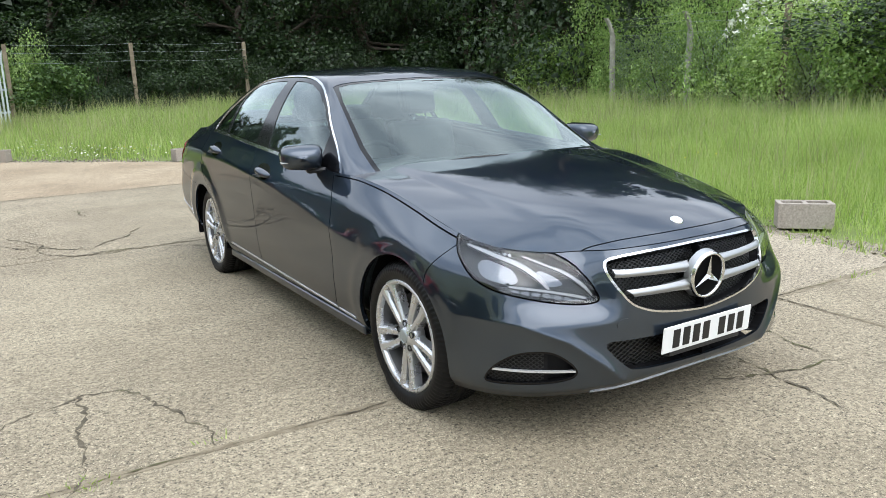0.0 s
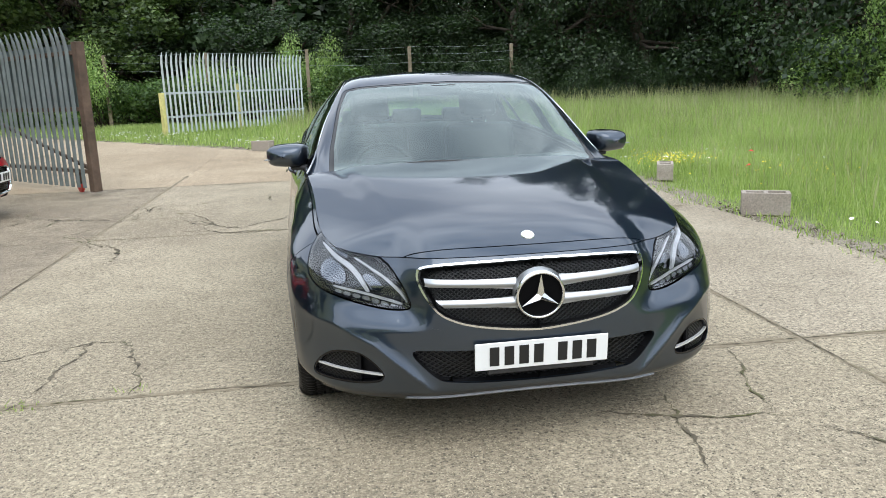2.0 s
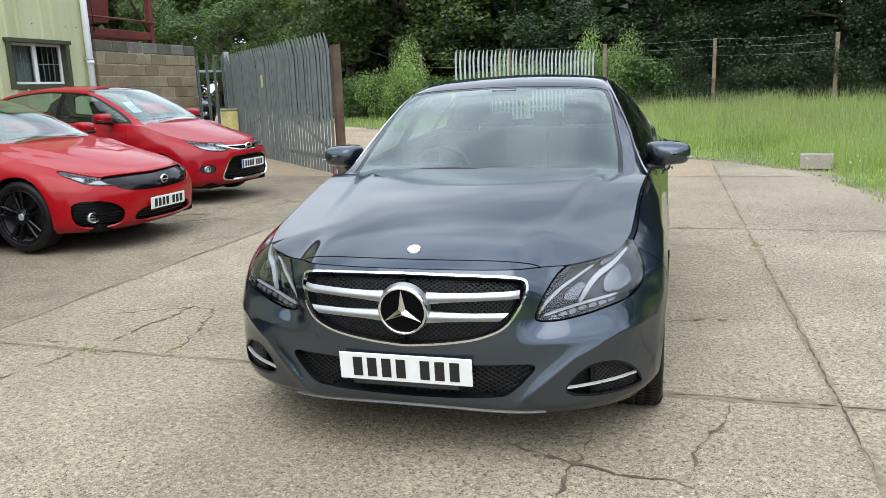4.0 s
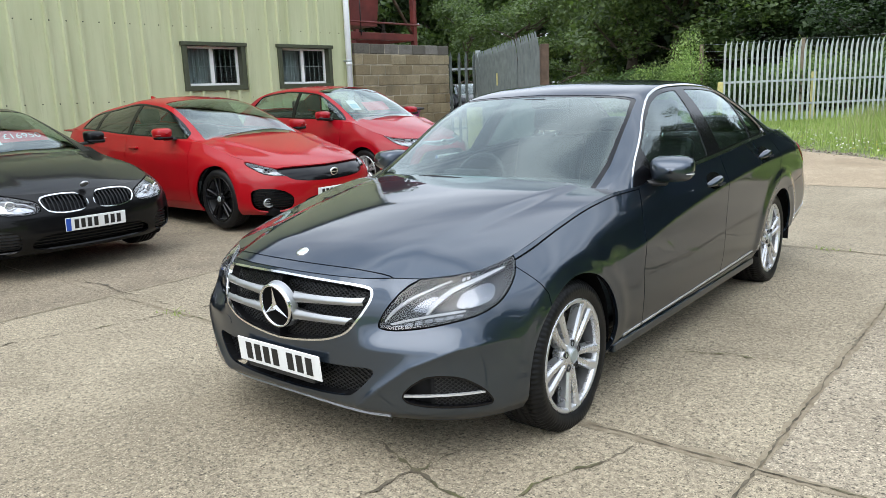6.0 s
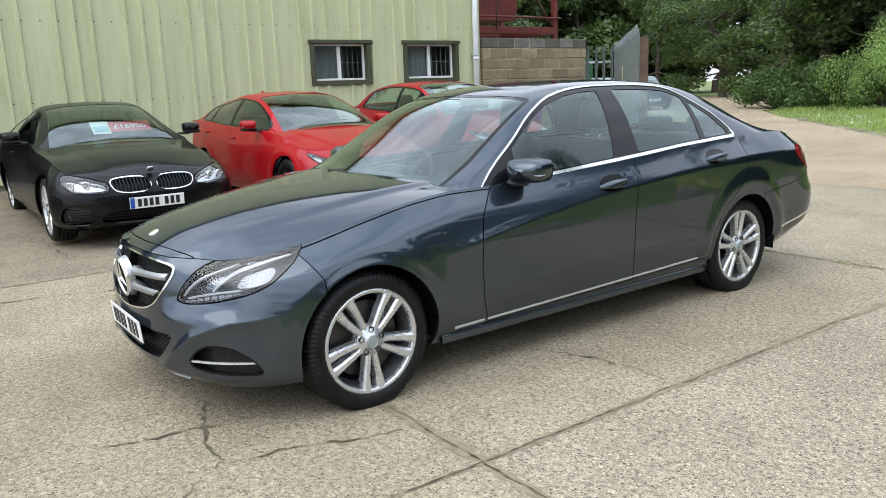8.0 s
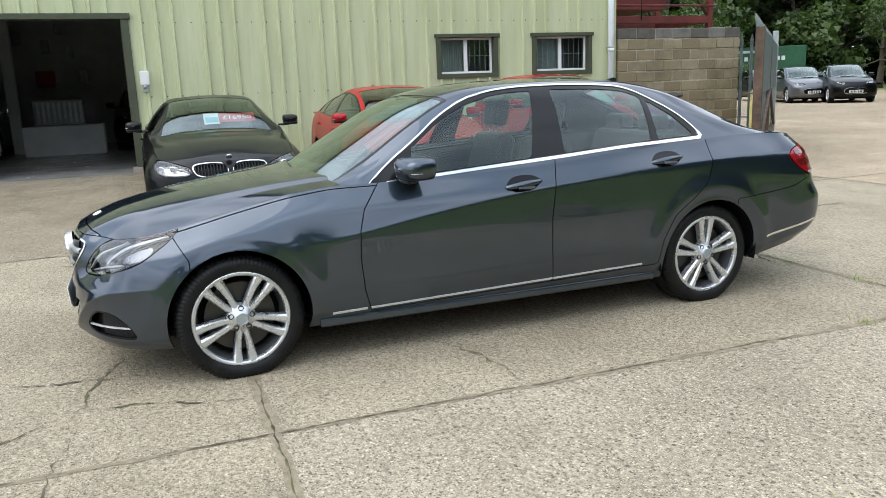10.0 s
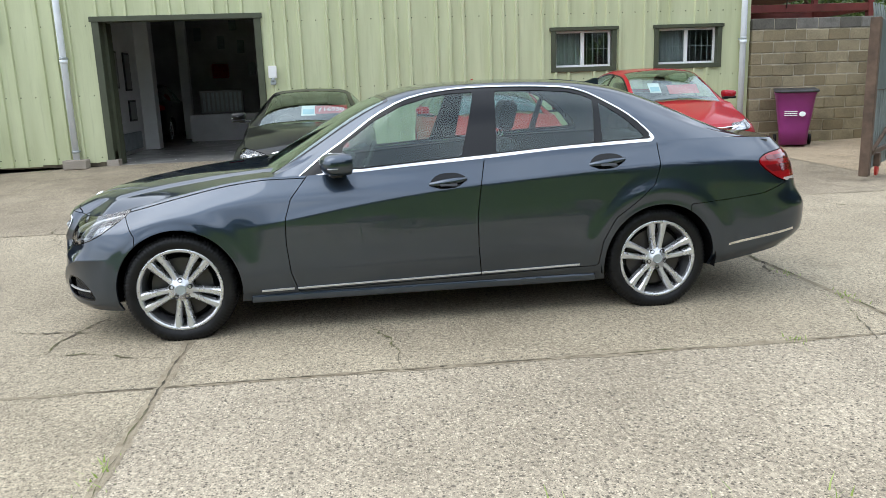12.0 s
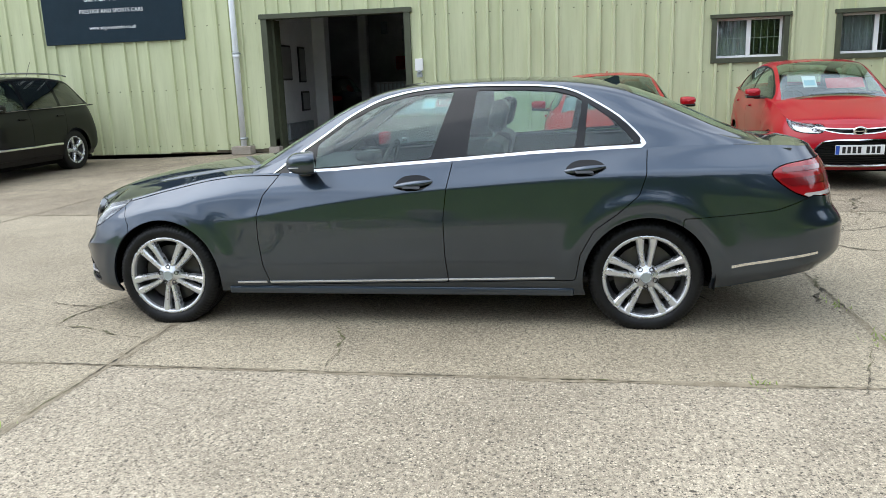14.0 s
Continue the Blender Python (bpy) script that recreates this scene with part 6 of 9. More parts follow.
class Body:
    """The shells of a car, half of it (x > 0): lower wrap, decks, greenhouse. The nose points to -Y."""

    def __init__(self, P, fine=1.0):
        self.P = P
        self.zt, self.zb = spline(P["top"]), spline(P["bottom"])
        self.nose, self.tail = spline(P["nose"]), spline(P["tail"])
        self.rows = [(y, spline(list(zip(P["levels"], w)))) for y, w in P["widths"]]
        self.fine, self.faired = fine, {}
        self.wrap = self.make_wrap()
        self.hood, self.boot = self.make_deck(True), self.make_deck(False)
        self.cabin = self.make_cabin()

    def width(self, y, v):
        """Half the width along the car at one level, faired so that reflections run clean."""
        if v not in self.faired:
            g = np.linspace(self.rows[0][0] - 0.6, self.rows[-1][0] + 0.6, 400)
            w = spline([(yy, float(s(v))) for yy, s in self.rows])(g)
            k = np.exp(-0.5 * (np.arange(-40, 41) * (g[1] - g[0]) / 0.11) ** 2)
            self.faired[v] = (g, np.convolve(np.pad(w, 40, "edge"), k / k.sum(), "valid"))
        return np.interp(y, *self.faired[v])

    def outline(self, v):
        P, k = self.P, self.fine
        Lf, nf, Lr, nr = P["corner"]
        yF, yR = float(self.nose(v)), float(self.tail(v))
        n1, n2, n3 = (int(n * k) for n in P.get("columns", (46, 150, 36)))
        th = np.linspace(0, np.pi / 2, n1)
        yf, xf = yF + Lf * (1 - np.cos(th) ** (2 / nf)), np.sin(th) ** (2 / nf)
        ym = np.linspace(yF + Lf, yR - Lr, n2)[1:-1]
        th = np.linspace(np.pi / 2, 0, n3)
        yr, xr = yR - Lr * (1 - np.cos(th) ** (2 / nr)), np.sin(th) ** (2 / nr)
        y, fx = np.concatenate([yf, ym, yr]), np.concatenate([xf, np.ones(n2 - 2), xr])
        return y, fx * self.width(y, v)

    def make_wrap(self):
        vs = np.linspace(0, 1, int(self.P.get("rows", 44) * self.fine))
        lines = [self.outline(v) for v in vs]
        top, low = self.zt(lines[-1][0]), self.zb(lines[0][0])
        G = np.stack([np.stack([x, y, low + (top - low) * v], 1) for (y, x), v in zip(lines, vs)])
        x, y, z = G[..., 0], G[..., 1], G[..., 2]
        face = np.clip((x - 0.55) / 0.25, 0, 1)
        for line, amp, w in self.P.get("creases", ()):
            zc = spline(line)(y)
            fade = np.clip((y - line[0][0]) / 0.25, 0, 1) * np.clip((line[-1][0] - y) / 0.25, 0, 1)
            d = np.sqrt((z - zc) ** 2 + 0.004 ** 2)
            x = x + face * fade * amp * np.exp(-d / np.where(z > zc, w, w * 3.0))
        for cy, cz, r, amp, w in self.P.get("flares", ()):
            d = np.hypot(y - cy, z - cz)
            x = x + face * amp * np.exp(-((d - r) / w) ** 2) * np.clip((z - 0.2) / 0.15, 0, 1)
        if "warp" in self.P:
            x, y, z = self.P["warp"](x, y, z)
        return Shell(*grid_mesh(np.stack([x, y, z], 2)))

    def make_deck(self, front):
        P, k = self.P, self.fine
        Lf, nf, Lr, nr = P["corner"]
        t = np.linspace(0, 1, int(P.get("deck_columns", 44) * k))
        yF, yR = float(self.nose(1.0)), float(self.tail(1.0))
        if front:
            y0, y1 = yF + Lf * (1 - np.maximum(1 - t ** nf, 0) ** (1 / nf)), P["cowl"]
        else:
            y0, y1 = yR - Lr * (1 - np.maximum(1 - t ** nr, 0) ** (1 / nr)), P["boot"]
        s = np.linspace(0, 1, int(P.get("deck_rows", 56) * k)) ** 1.25
        y = y0[None, :] + s[:, None] * (y1 - y0)[None, :]
        x = t[None, :] * self.width(y, 1.0)
        zc = spline(P["hood"] if front else P["deck"])
        sec = lambda yy: self.zt(yy) + (zc(yy) - self.zt(yy)) * (1 - t[None, :] ** 2.3)
        z = sec(y)
        z0 = self.zt(y0)[None, :]
        z += (z0 - sec(y0[None, :])) * np.exp(-(np.abs(y - y0[None, :]) / P.get("blend", 0.10)))
        if front and "dome" in P:
            xc = spline(P["dome"])(y)
            away = np.clip((y - y0[None, :]) / 0.85, 0, 1)
            away = away * away * (3 - 2 * away) * np.clip((1 - t[None, :]) / 0.15, 0, 1)
            q = np.clip((x - xc + 0.03) / 0.085, 0, 1)
            z += away * 0.012 * (1 - q * q * (3 - 2 * q))
        if "warp" in P:
            x, y, z = P["warp"](x, y, z)
        G = np.stack([x, y, z], 2)
        if front:
            G = G[:, ::-1]
        V, F = grid_mesh(G)
        return Shell(V, F[:, ::-1])

    def make_cabin(self):
        P, k = self.P, self.fine
        xr, zr, zc = spline(P["rail_x"]), spline(P["rail_z"]), spline(P["roof"])
        y = np.linspace(P["cabin"][0], P["cabin"][1], int(150 * k))
        b = np.stack([self.width(y, 1.0) - 0.004, self.zt(y) - 0.012], 1)
        r = np.stack([xr(y), np.maximum(zr(y), b[:, 1] + 0.002)], 1)
        c = np.stack([0 * y, np.maximum(zc(y), r[:, 1] + 0.001)], 1)
        n = max(2, int(7 * k))
        kern = np.exp(-0.5 * (np.arange(-n, n + 1) / (n * 0.4)) ** 2)
        for line in (r, c):
            for i in (0, 1):
                ext = np.concatenate([2 * line[0, i] - line[n:0:-1, i], line[:, i], 2 * line[-1, i] - line[-2:-n - 2:-1, i]])
                line[:, i] = np.convolve(ext, kern / kern.sum(), "valid")
        side = (b - r)
        L = np.linalg.norm(side, axis=1)[:, None]
        q = np.stack([r[:, 0] * 0.55, r[:, 1] + (c[:, 1] - r[:, 1]) * 0.72], 1)
        near = np.minimum(0.055, 0.3 * L)
        mid = b * 0.5 + r * 0.5 + np.array([1.0, 0.45]) * 0.018 * np.minimum(1, L / 0.4)
        r_low, r_top = r + side / np.maximum(L, 1e-6) * near, r + (q - r) / np.linalg.norm(q - r, axis=1)[:, None] * 0.06
        C = np.stack([b, mid, r_low, r_top, q, c], 1)
        S = catmull(C, 9)
        G = np.concatenate([S[..., :1], np.repeat(y[:, None, None], S.shape[1], 1), S[..., 1:]], 2)
        V, F = grid_mesh(G)
        return Shell(V, F)


def thin(shell, fn, half):
    """The narrow strip of a shell within half of the line where fn is nought."""
    return shell.split(lambda V: fn(V) - half)[0].split(lambda V: -fn(V) - half)[0]


def band(y0, y1, z0, z1):
    return [(y0, z0), (y1, z0), (y1, z1), (y0, z1)]


def out_of(s):
    """Turns a shell's faces so that they look outwards."""
    V, F = s.V, s.F
    N = normals(V, F)
    o = V - np.column_stack([np.zeros(len(V)), V[:, 1] * 0.8, np.full(len(V), 0.6)])
    if (N * o).sum() < 0:
        s.F = F[:, ::-1]
    return s


def pair(name, shell, material, parent, rim=0.012, label="", drop_shadow=False):
    """The same panel on both sides, as two parts."""
    out = []
    for s in (shell, shell.mirror()):
        if len(s.F):
            o = part(name, s.mesh(name, rim), material, parent, label)
            if drop_shadow:
                o.visible_shadow = False
            out.append(o)
    return out


TYRES = {}


def wheel(parent, x, y, r, width, rim_r, style, rim_material, side, steer=0.0, hub_z=None, turned=None):
    """A wheel: tyre with a grooved tread, rim barrel, paired spokes, bolts, cap, brake disc. x: its outer face."""
    w = part("wheel", *TYRES.get("none", (bmesh.new(), None)), parent)
    hub_z = r if hub_z is None else hub_z
    turned = (37 if y > 0 else 11) if turned is None else turned
    w.matrix_basis = Matrix.Translation((x, y, hub_z)) @ pose(0, 0, 0, 0, 0, steer) @ Matrix.Diagonal((side, 1, 1, 1)) @ pose(0, 0, 0, turned)
    near = r == WHEEL_R
    key = (round(r, 3), round(width, 3), round(rim_r, 3), style, rim_material.name)
    if key not in TYRES:
        W = width
        prof = [(rim_r - 0.012, -W + 0.02), (rim_r + 0.01, -W + 0.004), (rim_r + (r - rim_r) * 0.55, -W - 0.004), (r - 0.018, -W + 0.008), (r - 0.004, -W + 0.03)]
        for k in range(1, 5):
            c = -W + 0.03 + (W - 0.06) * k / 5
            prof += [(r - 0.001, c - 0.006), (r - 0.009, c - 0.004), (r - 0.009, c + 0.004), (r - 0.001, c + 0.006)]
        prof += [(r - 0.004, -0.03), (r - 0.018, -0.008), (r - 0.03, -0.001), (rim_r + (r - rim_r) * 0.5, 0.004), (rim_r + 0.022, 0.001), (rim_r + 0.012, -0.004), (rim_r + 0.004, -0.010), (rim_r - 0.012, -0.02)]
        n = len(prof)
        groove = lambda i, j: -0.007 if (i + j // 2) % 4 < 1 and (3 <= j <= 8 or n - 12 <= j <= n - 6) else 0.0
        V, F = lathe(prof, 360 if near else 64, "x", groove if near else None)
        if hub_z < r:
            # the tyre stands flat on the ground, and its wall bulges there
            V = [(h + (0.012 * max(0.0, 1 - (zz + hub_z) / 0.09) * (1 if h > -W / 2 else -1) if zz < 0.09 - hub_z and abs(yy) < 0.16 else 0.0), yy, max(zz, -hub_z)) for h, yy, zz in V]
        tyre = part("tyre", (V, F), RUBBER)
        smooth(tyre)
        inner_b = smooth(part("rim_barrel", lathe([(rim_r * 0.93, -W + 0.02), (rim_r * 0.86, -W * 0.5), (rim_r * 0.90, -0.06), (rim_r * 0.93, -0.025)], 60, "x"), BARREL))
        barrel = part("rim", lathe([(rim_r * 0.925, -0.03), (rim_r * 0.935, -0.012), (rim_r * 0.95, -0.007), (rim_r * 0.99, -0.003), (rim_r + 0.006, -0.006), (rim_r + 0.004, -0.014)], 72, "x"), rim_material)
        smooth(barrel)
        bm = bmesh.new()
        pairs, spread = 5, 0.165
        for k in range(pairs):
            for s in ((-1, 1) if style != "single" else (0,)):
                base, tip = 2 * math.pi * k / pairs + s * spread * 1.5, 2 * math.pi * k / pairs + s * spread
                rows = []
                ww = 1.7 if style == "single" else 1.0
                for q, (rad, hw, xo) in enumerate(((rim_r * 0.20, 0.0165 * ww, -0.017), (rim_r * 0.42, 0.0150 * ww, -0.014), (rim_r * 0.72, 0.0175 * ww, -0.011), (rim_r * 0.955, 0.0235 * ww, -0.006))):
                    a = base + (tip - base) * q / 3
                    cx, cy, tx, ty = rad * math.cos(a), rad * math.sin(a), -math.sin(a), math.cos(a)
                    rows.append([bm.verts.new((xx, cx + tx * h, cy + ty * h)) for h, xx in ((-hw * 1.15, xo - 0.045), (-hw, xo - 0.010), (-hw * 0.55, xo), (hw * 0.55, xo), (hw, xo - 0.010), (hw * 1.15, xo - 0.045))])
                for ra, rb in zip(rows, rows[1:]):
                    for i in range(5):
                        bm.faces.new((ra[i], rb[i], rb[i + 1], ra[i + 1]))
        bmesh.ops.recalc_face_normals(bm, faces=bm.faces[:])
        spokes = part("spokes", bm, rim_material)
        hub = part("hub", lathe([(0.0, -0.006), (0.034, -0.008), (0.036, -0.014), (rim_r * 0.27, -0.016), (rim_r * 0.31, -0.026), (rim_r * 0.31, -0.07)], 36, "x"), rim_material)
        smooth(hub)
        cap = part("centre_cap", lathe([(0.0, -0.004), (0.024, -0.005), (0.027, -0.003), (0.032, -0.009)], 28, "x"), GALV)
        bolts = [part("bolt", lathe([(0.0, -0.016), (0.011, -0.0155), (0.011, -0.012), (0.014, -0.0115), (0.014, -0.022)], 12, "x"), BLACK_PLASTIC) for _ in range(1)]
        disc = part("brake_disc", lathe([(0.05, -0.085), (rim_r * 0.74, -0.085), (rim_r * 0.74, -0.11), (0.05, -0.11)], 48, "x"), BRAKE)
        # black disc added to close the dark space behind the brake
        back = part("backing", lathe([(0.0, -0.12), (rim_r * 0.86, -0.12)], 36, "x"), WELL)
        TYRES[key] = [(o.name.split(".")[0], o.data) for o in (tyre, barrel, inner_b, spokes, hub, cap, bolts[0], disc, back)]
        for o in (tyre, barrel, inner_b, spokes, hub, cap, bolts[0], disc, back):
            bpy.data.objects.remove(o)
    for name, me in TYRES[key]:
        if name == "bolt":
            for k in range(5):
                a = 2 * math.pi * (k + 0.5) / 5
                part("bolt", me, None, w, "", Matrix.Translation((0, rim_r * 0.235 * math.cos(a), rim_r * 0.235 * math.sin(a))))
        else:
            part(name, me, None, w, "", pose(0, 0, 0, -turned) if name == "tyre" else None)
    return w


def wheel_arch(parent, x, y, r, sx, depth=0.30):
    """The dark lining over a wheel: the upper half of a drum, closed inboard."""
    bm = bmesh.new()
    rows = []
    for k in range(25):
        a = radians(-12 + 204 * k / 24)
        c, s = r * math.cos(a), r * math.sin(a)
        rows.append([bm.verts.new((sx * q, c * f, s * f)) for q, f in ((0.0, 0.15), (0.0, 1.0), (depth, 1.0))])
    for a, b in zip(rows, rows[1:]):
        for i in range(2):
            bm.faces.new((a[i], a[i + 1], b[i + 1], b[i])).smooth = True
    return part("wheel_well", bm, WELL, parent, "", Matrix.Translation((x, y, 0.31)))


def loop_tube(points, r, sides=8, closed=True):
    """A tube along a line of points."""
    V, F, n = [], [], len(points)
    P = [Vector(p) for p in points]
    for i, p in enumerate(P):
        d = (P[(i + 1) % n] - P[i - 1]) if closed else (P[min(i + 1, n - 1)] - P[max(i - 1, 0)])
        q = d.to_track_quat("Z", "Y").to_matrix()
        V += [p + q @ Vector((r * math.cos(2 * math.pi * k / sides), r * math.sin(2 * math.pi * k / sides), 0)) for k in range(sides)]
    for i in range(n if closed else n - 1):
        j = (i + 1) % n
        F += [(i * sides + k, i * sides + (k + 1) % sides, j * sides + (k + 1) % sides, j * sides + k) for k in range(sides)]
    return V, F


def plate(parent, centre, w, h, pitch, band_blue, bars):
    """A number plate: white board, and plain bars where its characters stand."""
    p = part("number_plate", box((-w / 2, -0.006, -h / 2), (w / 2, 0.0, h / 2), 0.003), PLATE_WHITE, parent, "white number plate with black characters", Matrix.Translation(centre) @ pose(0, 0, 0, pitch))
    x = -w / 2 + (0.065 if band_blue else 0.045)
    if band_blue:
        part("blue_band", box((-w / 2 + 0.004, -0.0075, -h / 2 + 0.004), (-w / 2 + 0.045, -0.006, h / 2 - 0.004)), PLATE_BLUE, p)
    cw = (w / 2 - 0.035 - x - 0.035) / 7
    for k in range(7):
        a = x + cw * k + (0.035 if k > 3 else 0)
        part("bar", box((a + cw * 0.16, -0.0085, -h * 0.34), (a + cw * 0.8, -0.006, h * 0.34)), PLATE_BLACK, p)
    return p


def seat(parent, x, y, z, w=0.5):
    s = part("seat", box((x - w / 2, y - 0.26, z), (x + w / 2, y + 0.25, z + 0.16), 0.05, 3), SEAT, parent)
    part("backrest", box((-w / 2, -0.06, 0), (w / 2, 0.07, 0.62), 0.055, 3), SEAT, s, "", Matrix.Translation((x, y + 0.25, z + 0.1)) @ pose(0, 0, 0, -16))
    part("headrest", box((-0.13, -0.05, 0.66), (0.13, 0.05, 0.85), 0.04, 3), SEAT, s, "", Matrix.Translation((x, y + 0.25, z + 0.1)) @ pose(0, 0, 0, -14))
    for k in (-0.05, 0.05):
        part("headrest_post", rod((k, 0, 0.58), (k, 0, 0.68), 0.007, sides=8), CHROME, s, "", Matrix.Translation((x, y + 0.25, z + 0.1)) @ pose(0, 0, 0, -14))
    return s


def mirror_pod(parent, paint_mat, x, y, z, side, size=1.0, wide=1.0, deep=1.0, sweep_back=0.0):
    """A door mirror: housing, dark foot, indicator strip, glass."""
    V, F = [], []
    n = 20
    prof = [(-0.112, 0.004, 0.06), (-0.109, 0.020, 0.32), (-0.101, 0.036, 0.60), (-0.086, 0.052, 0.80), (-0.064, 0.064, 0.93), (-0.03, 0.070, 0.98), (0.02, 0.072, 1.0), (0.060, 0.073, 1.0), (0.067, 0.068, 0.96)]
    for d, hz, k in prof:
        for i in range(n):
            a = 2 * math.pi * i / n
            c, s = math.cos(a), math.sin(a)
            V.append((0.112 * k * math.copysign(abs(c) ** 0.42, c) * (1 - 0.06 * (s < 0)), d, hz * math.copysign(abs(s) ** 0.45, s) * (1.0 - 0.18 * (c > 0) * c)))
    for r in range(len(prof) - 1):
        for i in range(n):
            F.append((r * n + i, r * n + (i + 1) % n, (r + 1) * n + (i + 1) % n, (r + 1) * n + i))
    F.append(tuple(range(n)))
    m = part("door_mirror", (V, F), paint_mat, parent, "", Matrix.Translation((x + side * 0.135 * size * wide, y, z)) @ pose(0, 0, 0, 0, 0, side * sweep_back) @ Matrix.Diagonal((side * size * wide, size * deep, size, 1)))
    smooth(m)
    part("mirror_glass", (V[-n:], [tuple(range(n - 1, -1, -1))]), CHROME, m)
    part("mirror_base", box((-0.19, -0.04, -0.092), (-0.02, 0.045, -0.060), 0.015, 2), BLACK_PLASTIC, m)
    if paint_mat is not PAINT_GREY:
        part("mirror_skirt", box((-0.105, -0.098, -0.078), (0.102, 0.066, -0.030), 0.022, 2), GLOSS_BLACK, m, "gloss black lower mirror shell")
    part("indicator", box((0.0, -0.092, -0.022), (0.112, -0.03, -0.016), 0.002), SATIN, m)
    return m


def wiper(parent, a, b, zf):
    """A wiper blade along the screen from a to b in plan."""
    pts = [(a[0] + (b[0] - a[0]) * k / 8, a[1] + (b[1] - a[1]) * k / 8) for k in range(9)]
    V, F = loop_tube([(x, y, zf(x, y) - 0.003) for x, y in pts], 0.006, 6, closed=False)
    return part("wiper", (V, F), BLACK_PLASTIC, parent)

# ---- the grey saloon ----
SALOON = {
    "levels": (0.0, 0.12, 0.35, 0.6, 0.8, 1.0),
    "widths": [(-2.3, (0.915, 0.925, 0.91, 0.90, 0.875, 0.775)), (-1.42, (0.87, 0.905, 0.918, 0.915, 0.888, 0.775)), (-0.85, (0.85, 0.895, 0.915, 0.915, 0.893, 0.815)),
               (0.3, (0.85, 0.895, 0.922, 0.926, 0.917, 0.860)), (1.3, (0.85, 0.895, 0.92, 0.927, 0.915, 0.840)), (2.0, (0.83, 0.885, 0.905, 0.905, 0.88, 0.75)), (2.6, (0.80, 0.86, 0.885, 0.875, 0.83, 0.70))],
    "top": [(-2.165, 0.722), (-2.12, 0.718), (-2.07, 0.710), (-2.02, 0.706), (-1.95, 0.712), (-1.86, 0.724), (-1.75, 0.743), (-1.69, 0.757), (-1.37, 0.833), (-1.07, 0.892), (-0.88, 0.911), (-0.6, 0.913), (-0.41, 0.919), (0.37, 0.968), (0.9, 1.003), (1.43, 1.018), (1.7, 1.024), (2.1, 1.010), (2.42, 0.980)],
    "bottom": [(-2.195, 0.222), (-2.15, 0.198), (-1.95, 0.185), (-1.7, 0.19), (-1.0, 0.20), (1.05, 0.19), (1.8, 0.235), (2.35, 0.31), (2.5, 0.30)],
    "nose": [(0.0, -2.175), (0.08, -2.215), (0.25, -2.222), (0.45, -2.22), (0.62, -2.215), (0.78, -2.205), (0.92, -2.187), (1.0, -2.165)],
    "tail": [(0.0, 2.48), (0.2, 2.575), (0.38, 2.575), (0.55, 2.515), (0.7, 2.49), (0.88, 2.455), (1.0, 2.41)],
    "corner": (0.71, 2.5, 0.48, 3.2), "rows": 86, "columns": (76, 190, 46), "deck_columns": 70, "deck_rows": 72, "blend": 0.13,
    "hood": [(-2.165, 0.722), (-2.13, 0.742), (-2.06, 0.774), (-1.95, 0.812), (-1.66, 0.868), (-1.26, 0.915), (-0.9, 0.945)],
    "deck": [(1.9, 1.050), (2.2, 1.026), (2.36, 1.008), (2.41, 0.980)],
    "dome": [(-2.2, 0.43), (-1.6, 0.50), (-0.9, 0.60)],
    "cowl": -0.86, "boot": 1.9, "cabin": (-1.02, 2.2),
    "rail_x": [(-1.02, 0.715), (-0.8, 0.70), (-0.3, 0.625), (0.05, 0.575), (0.5, 0.565), (1.1, 0.565), (1.6, 0.585), (2.2, 0.61)],
    "rail_z": [(-1.02, 0.822), (-0.83, 0.941), (-0.6, 1.085), (-0.3, 1.262), (-0.05, 1.35), (0.2, 1.378), (0.6, 1.385), (1.0, 1.365), (1.3, 1.31), (1.6, 1.20), (1.9, 1.075), (2.2, 0.985)],
    "roof": [(-1.02, 0.912), (-0.95, 0.9545), (-0.6, 1.157), (-0.3, 1.313), (-0.06, 1.385), (0.2, 1.412), (0.6, 1.422), (1.0, 1.41), (1.3, 1.37), (1.6, 1.27), (1.9, 1.135), (2.2, 0.995)],
    "creases": [([(-1.08, 0.635), (-0.77, 0.680), (-0.44, 0.735), (-0.117, 0.779), (0.24, 0.817), (0.54, 0.840), (0.97, 0.872), (1.27, 0.888), (1.53, 0.90), (2.15, 0.905)], 0.016, 0.048)],
    "flares": [(1.435, 0.299, 0.43, 0.014, 0.055), (-1.42, 0.299, 0.41, 0.008, 0.05), (1.435, 0.299, 0.35, 0.006, 0.024), (-1.42, 0.299, 0.35, 0.006, 0.024)],
}
AXLES = (-1.42, 1.435)


def smooth_step(a, b, v):
    t = np.clip((v - a) / (b - a), 0, 1)
    return t * t * (3 - 2 * t)


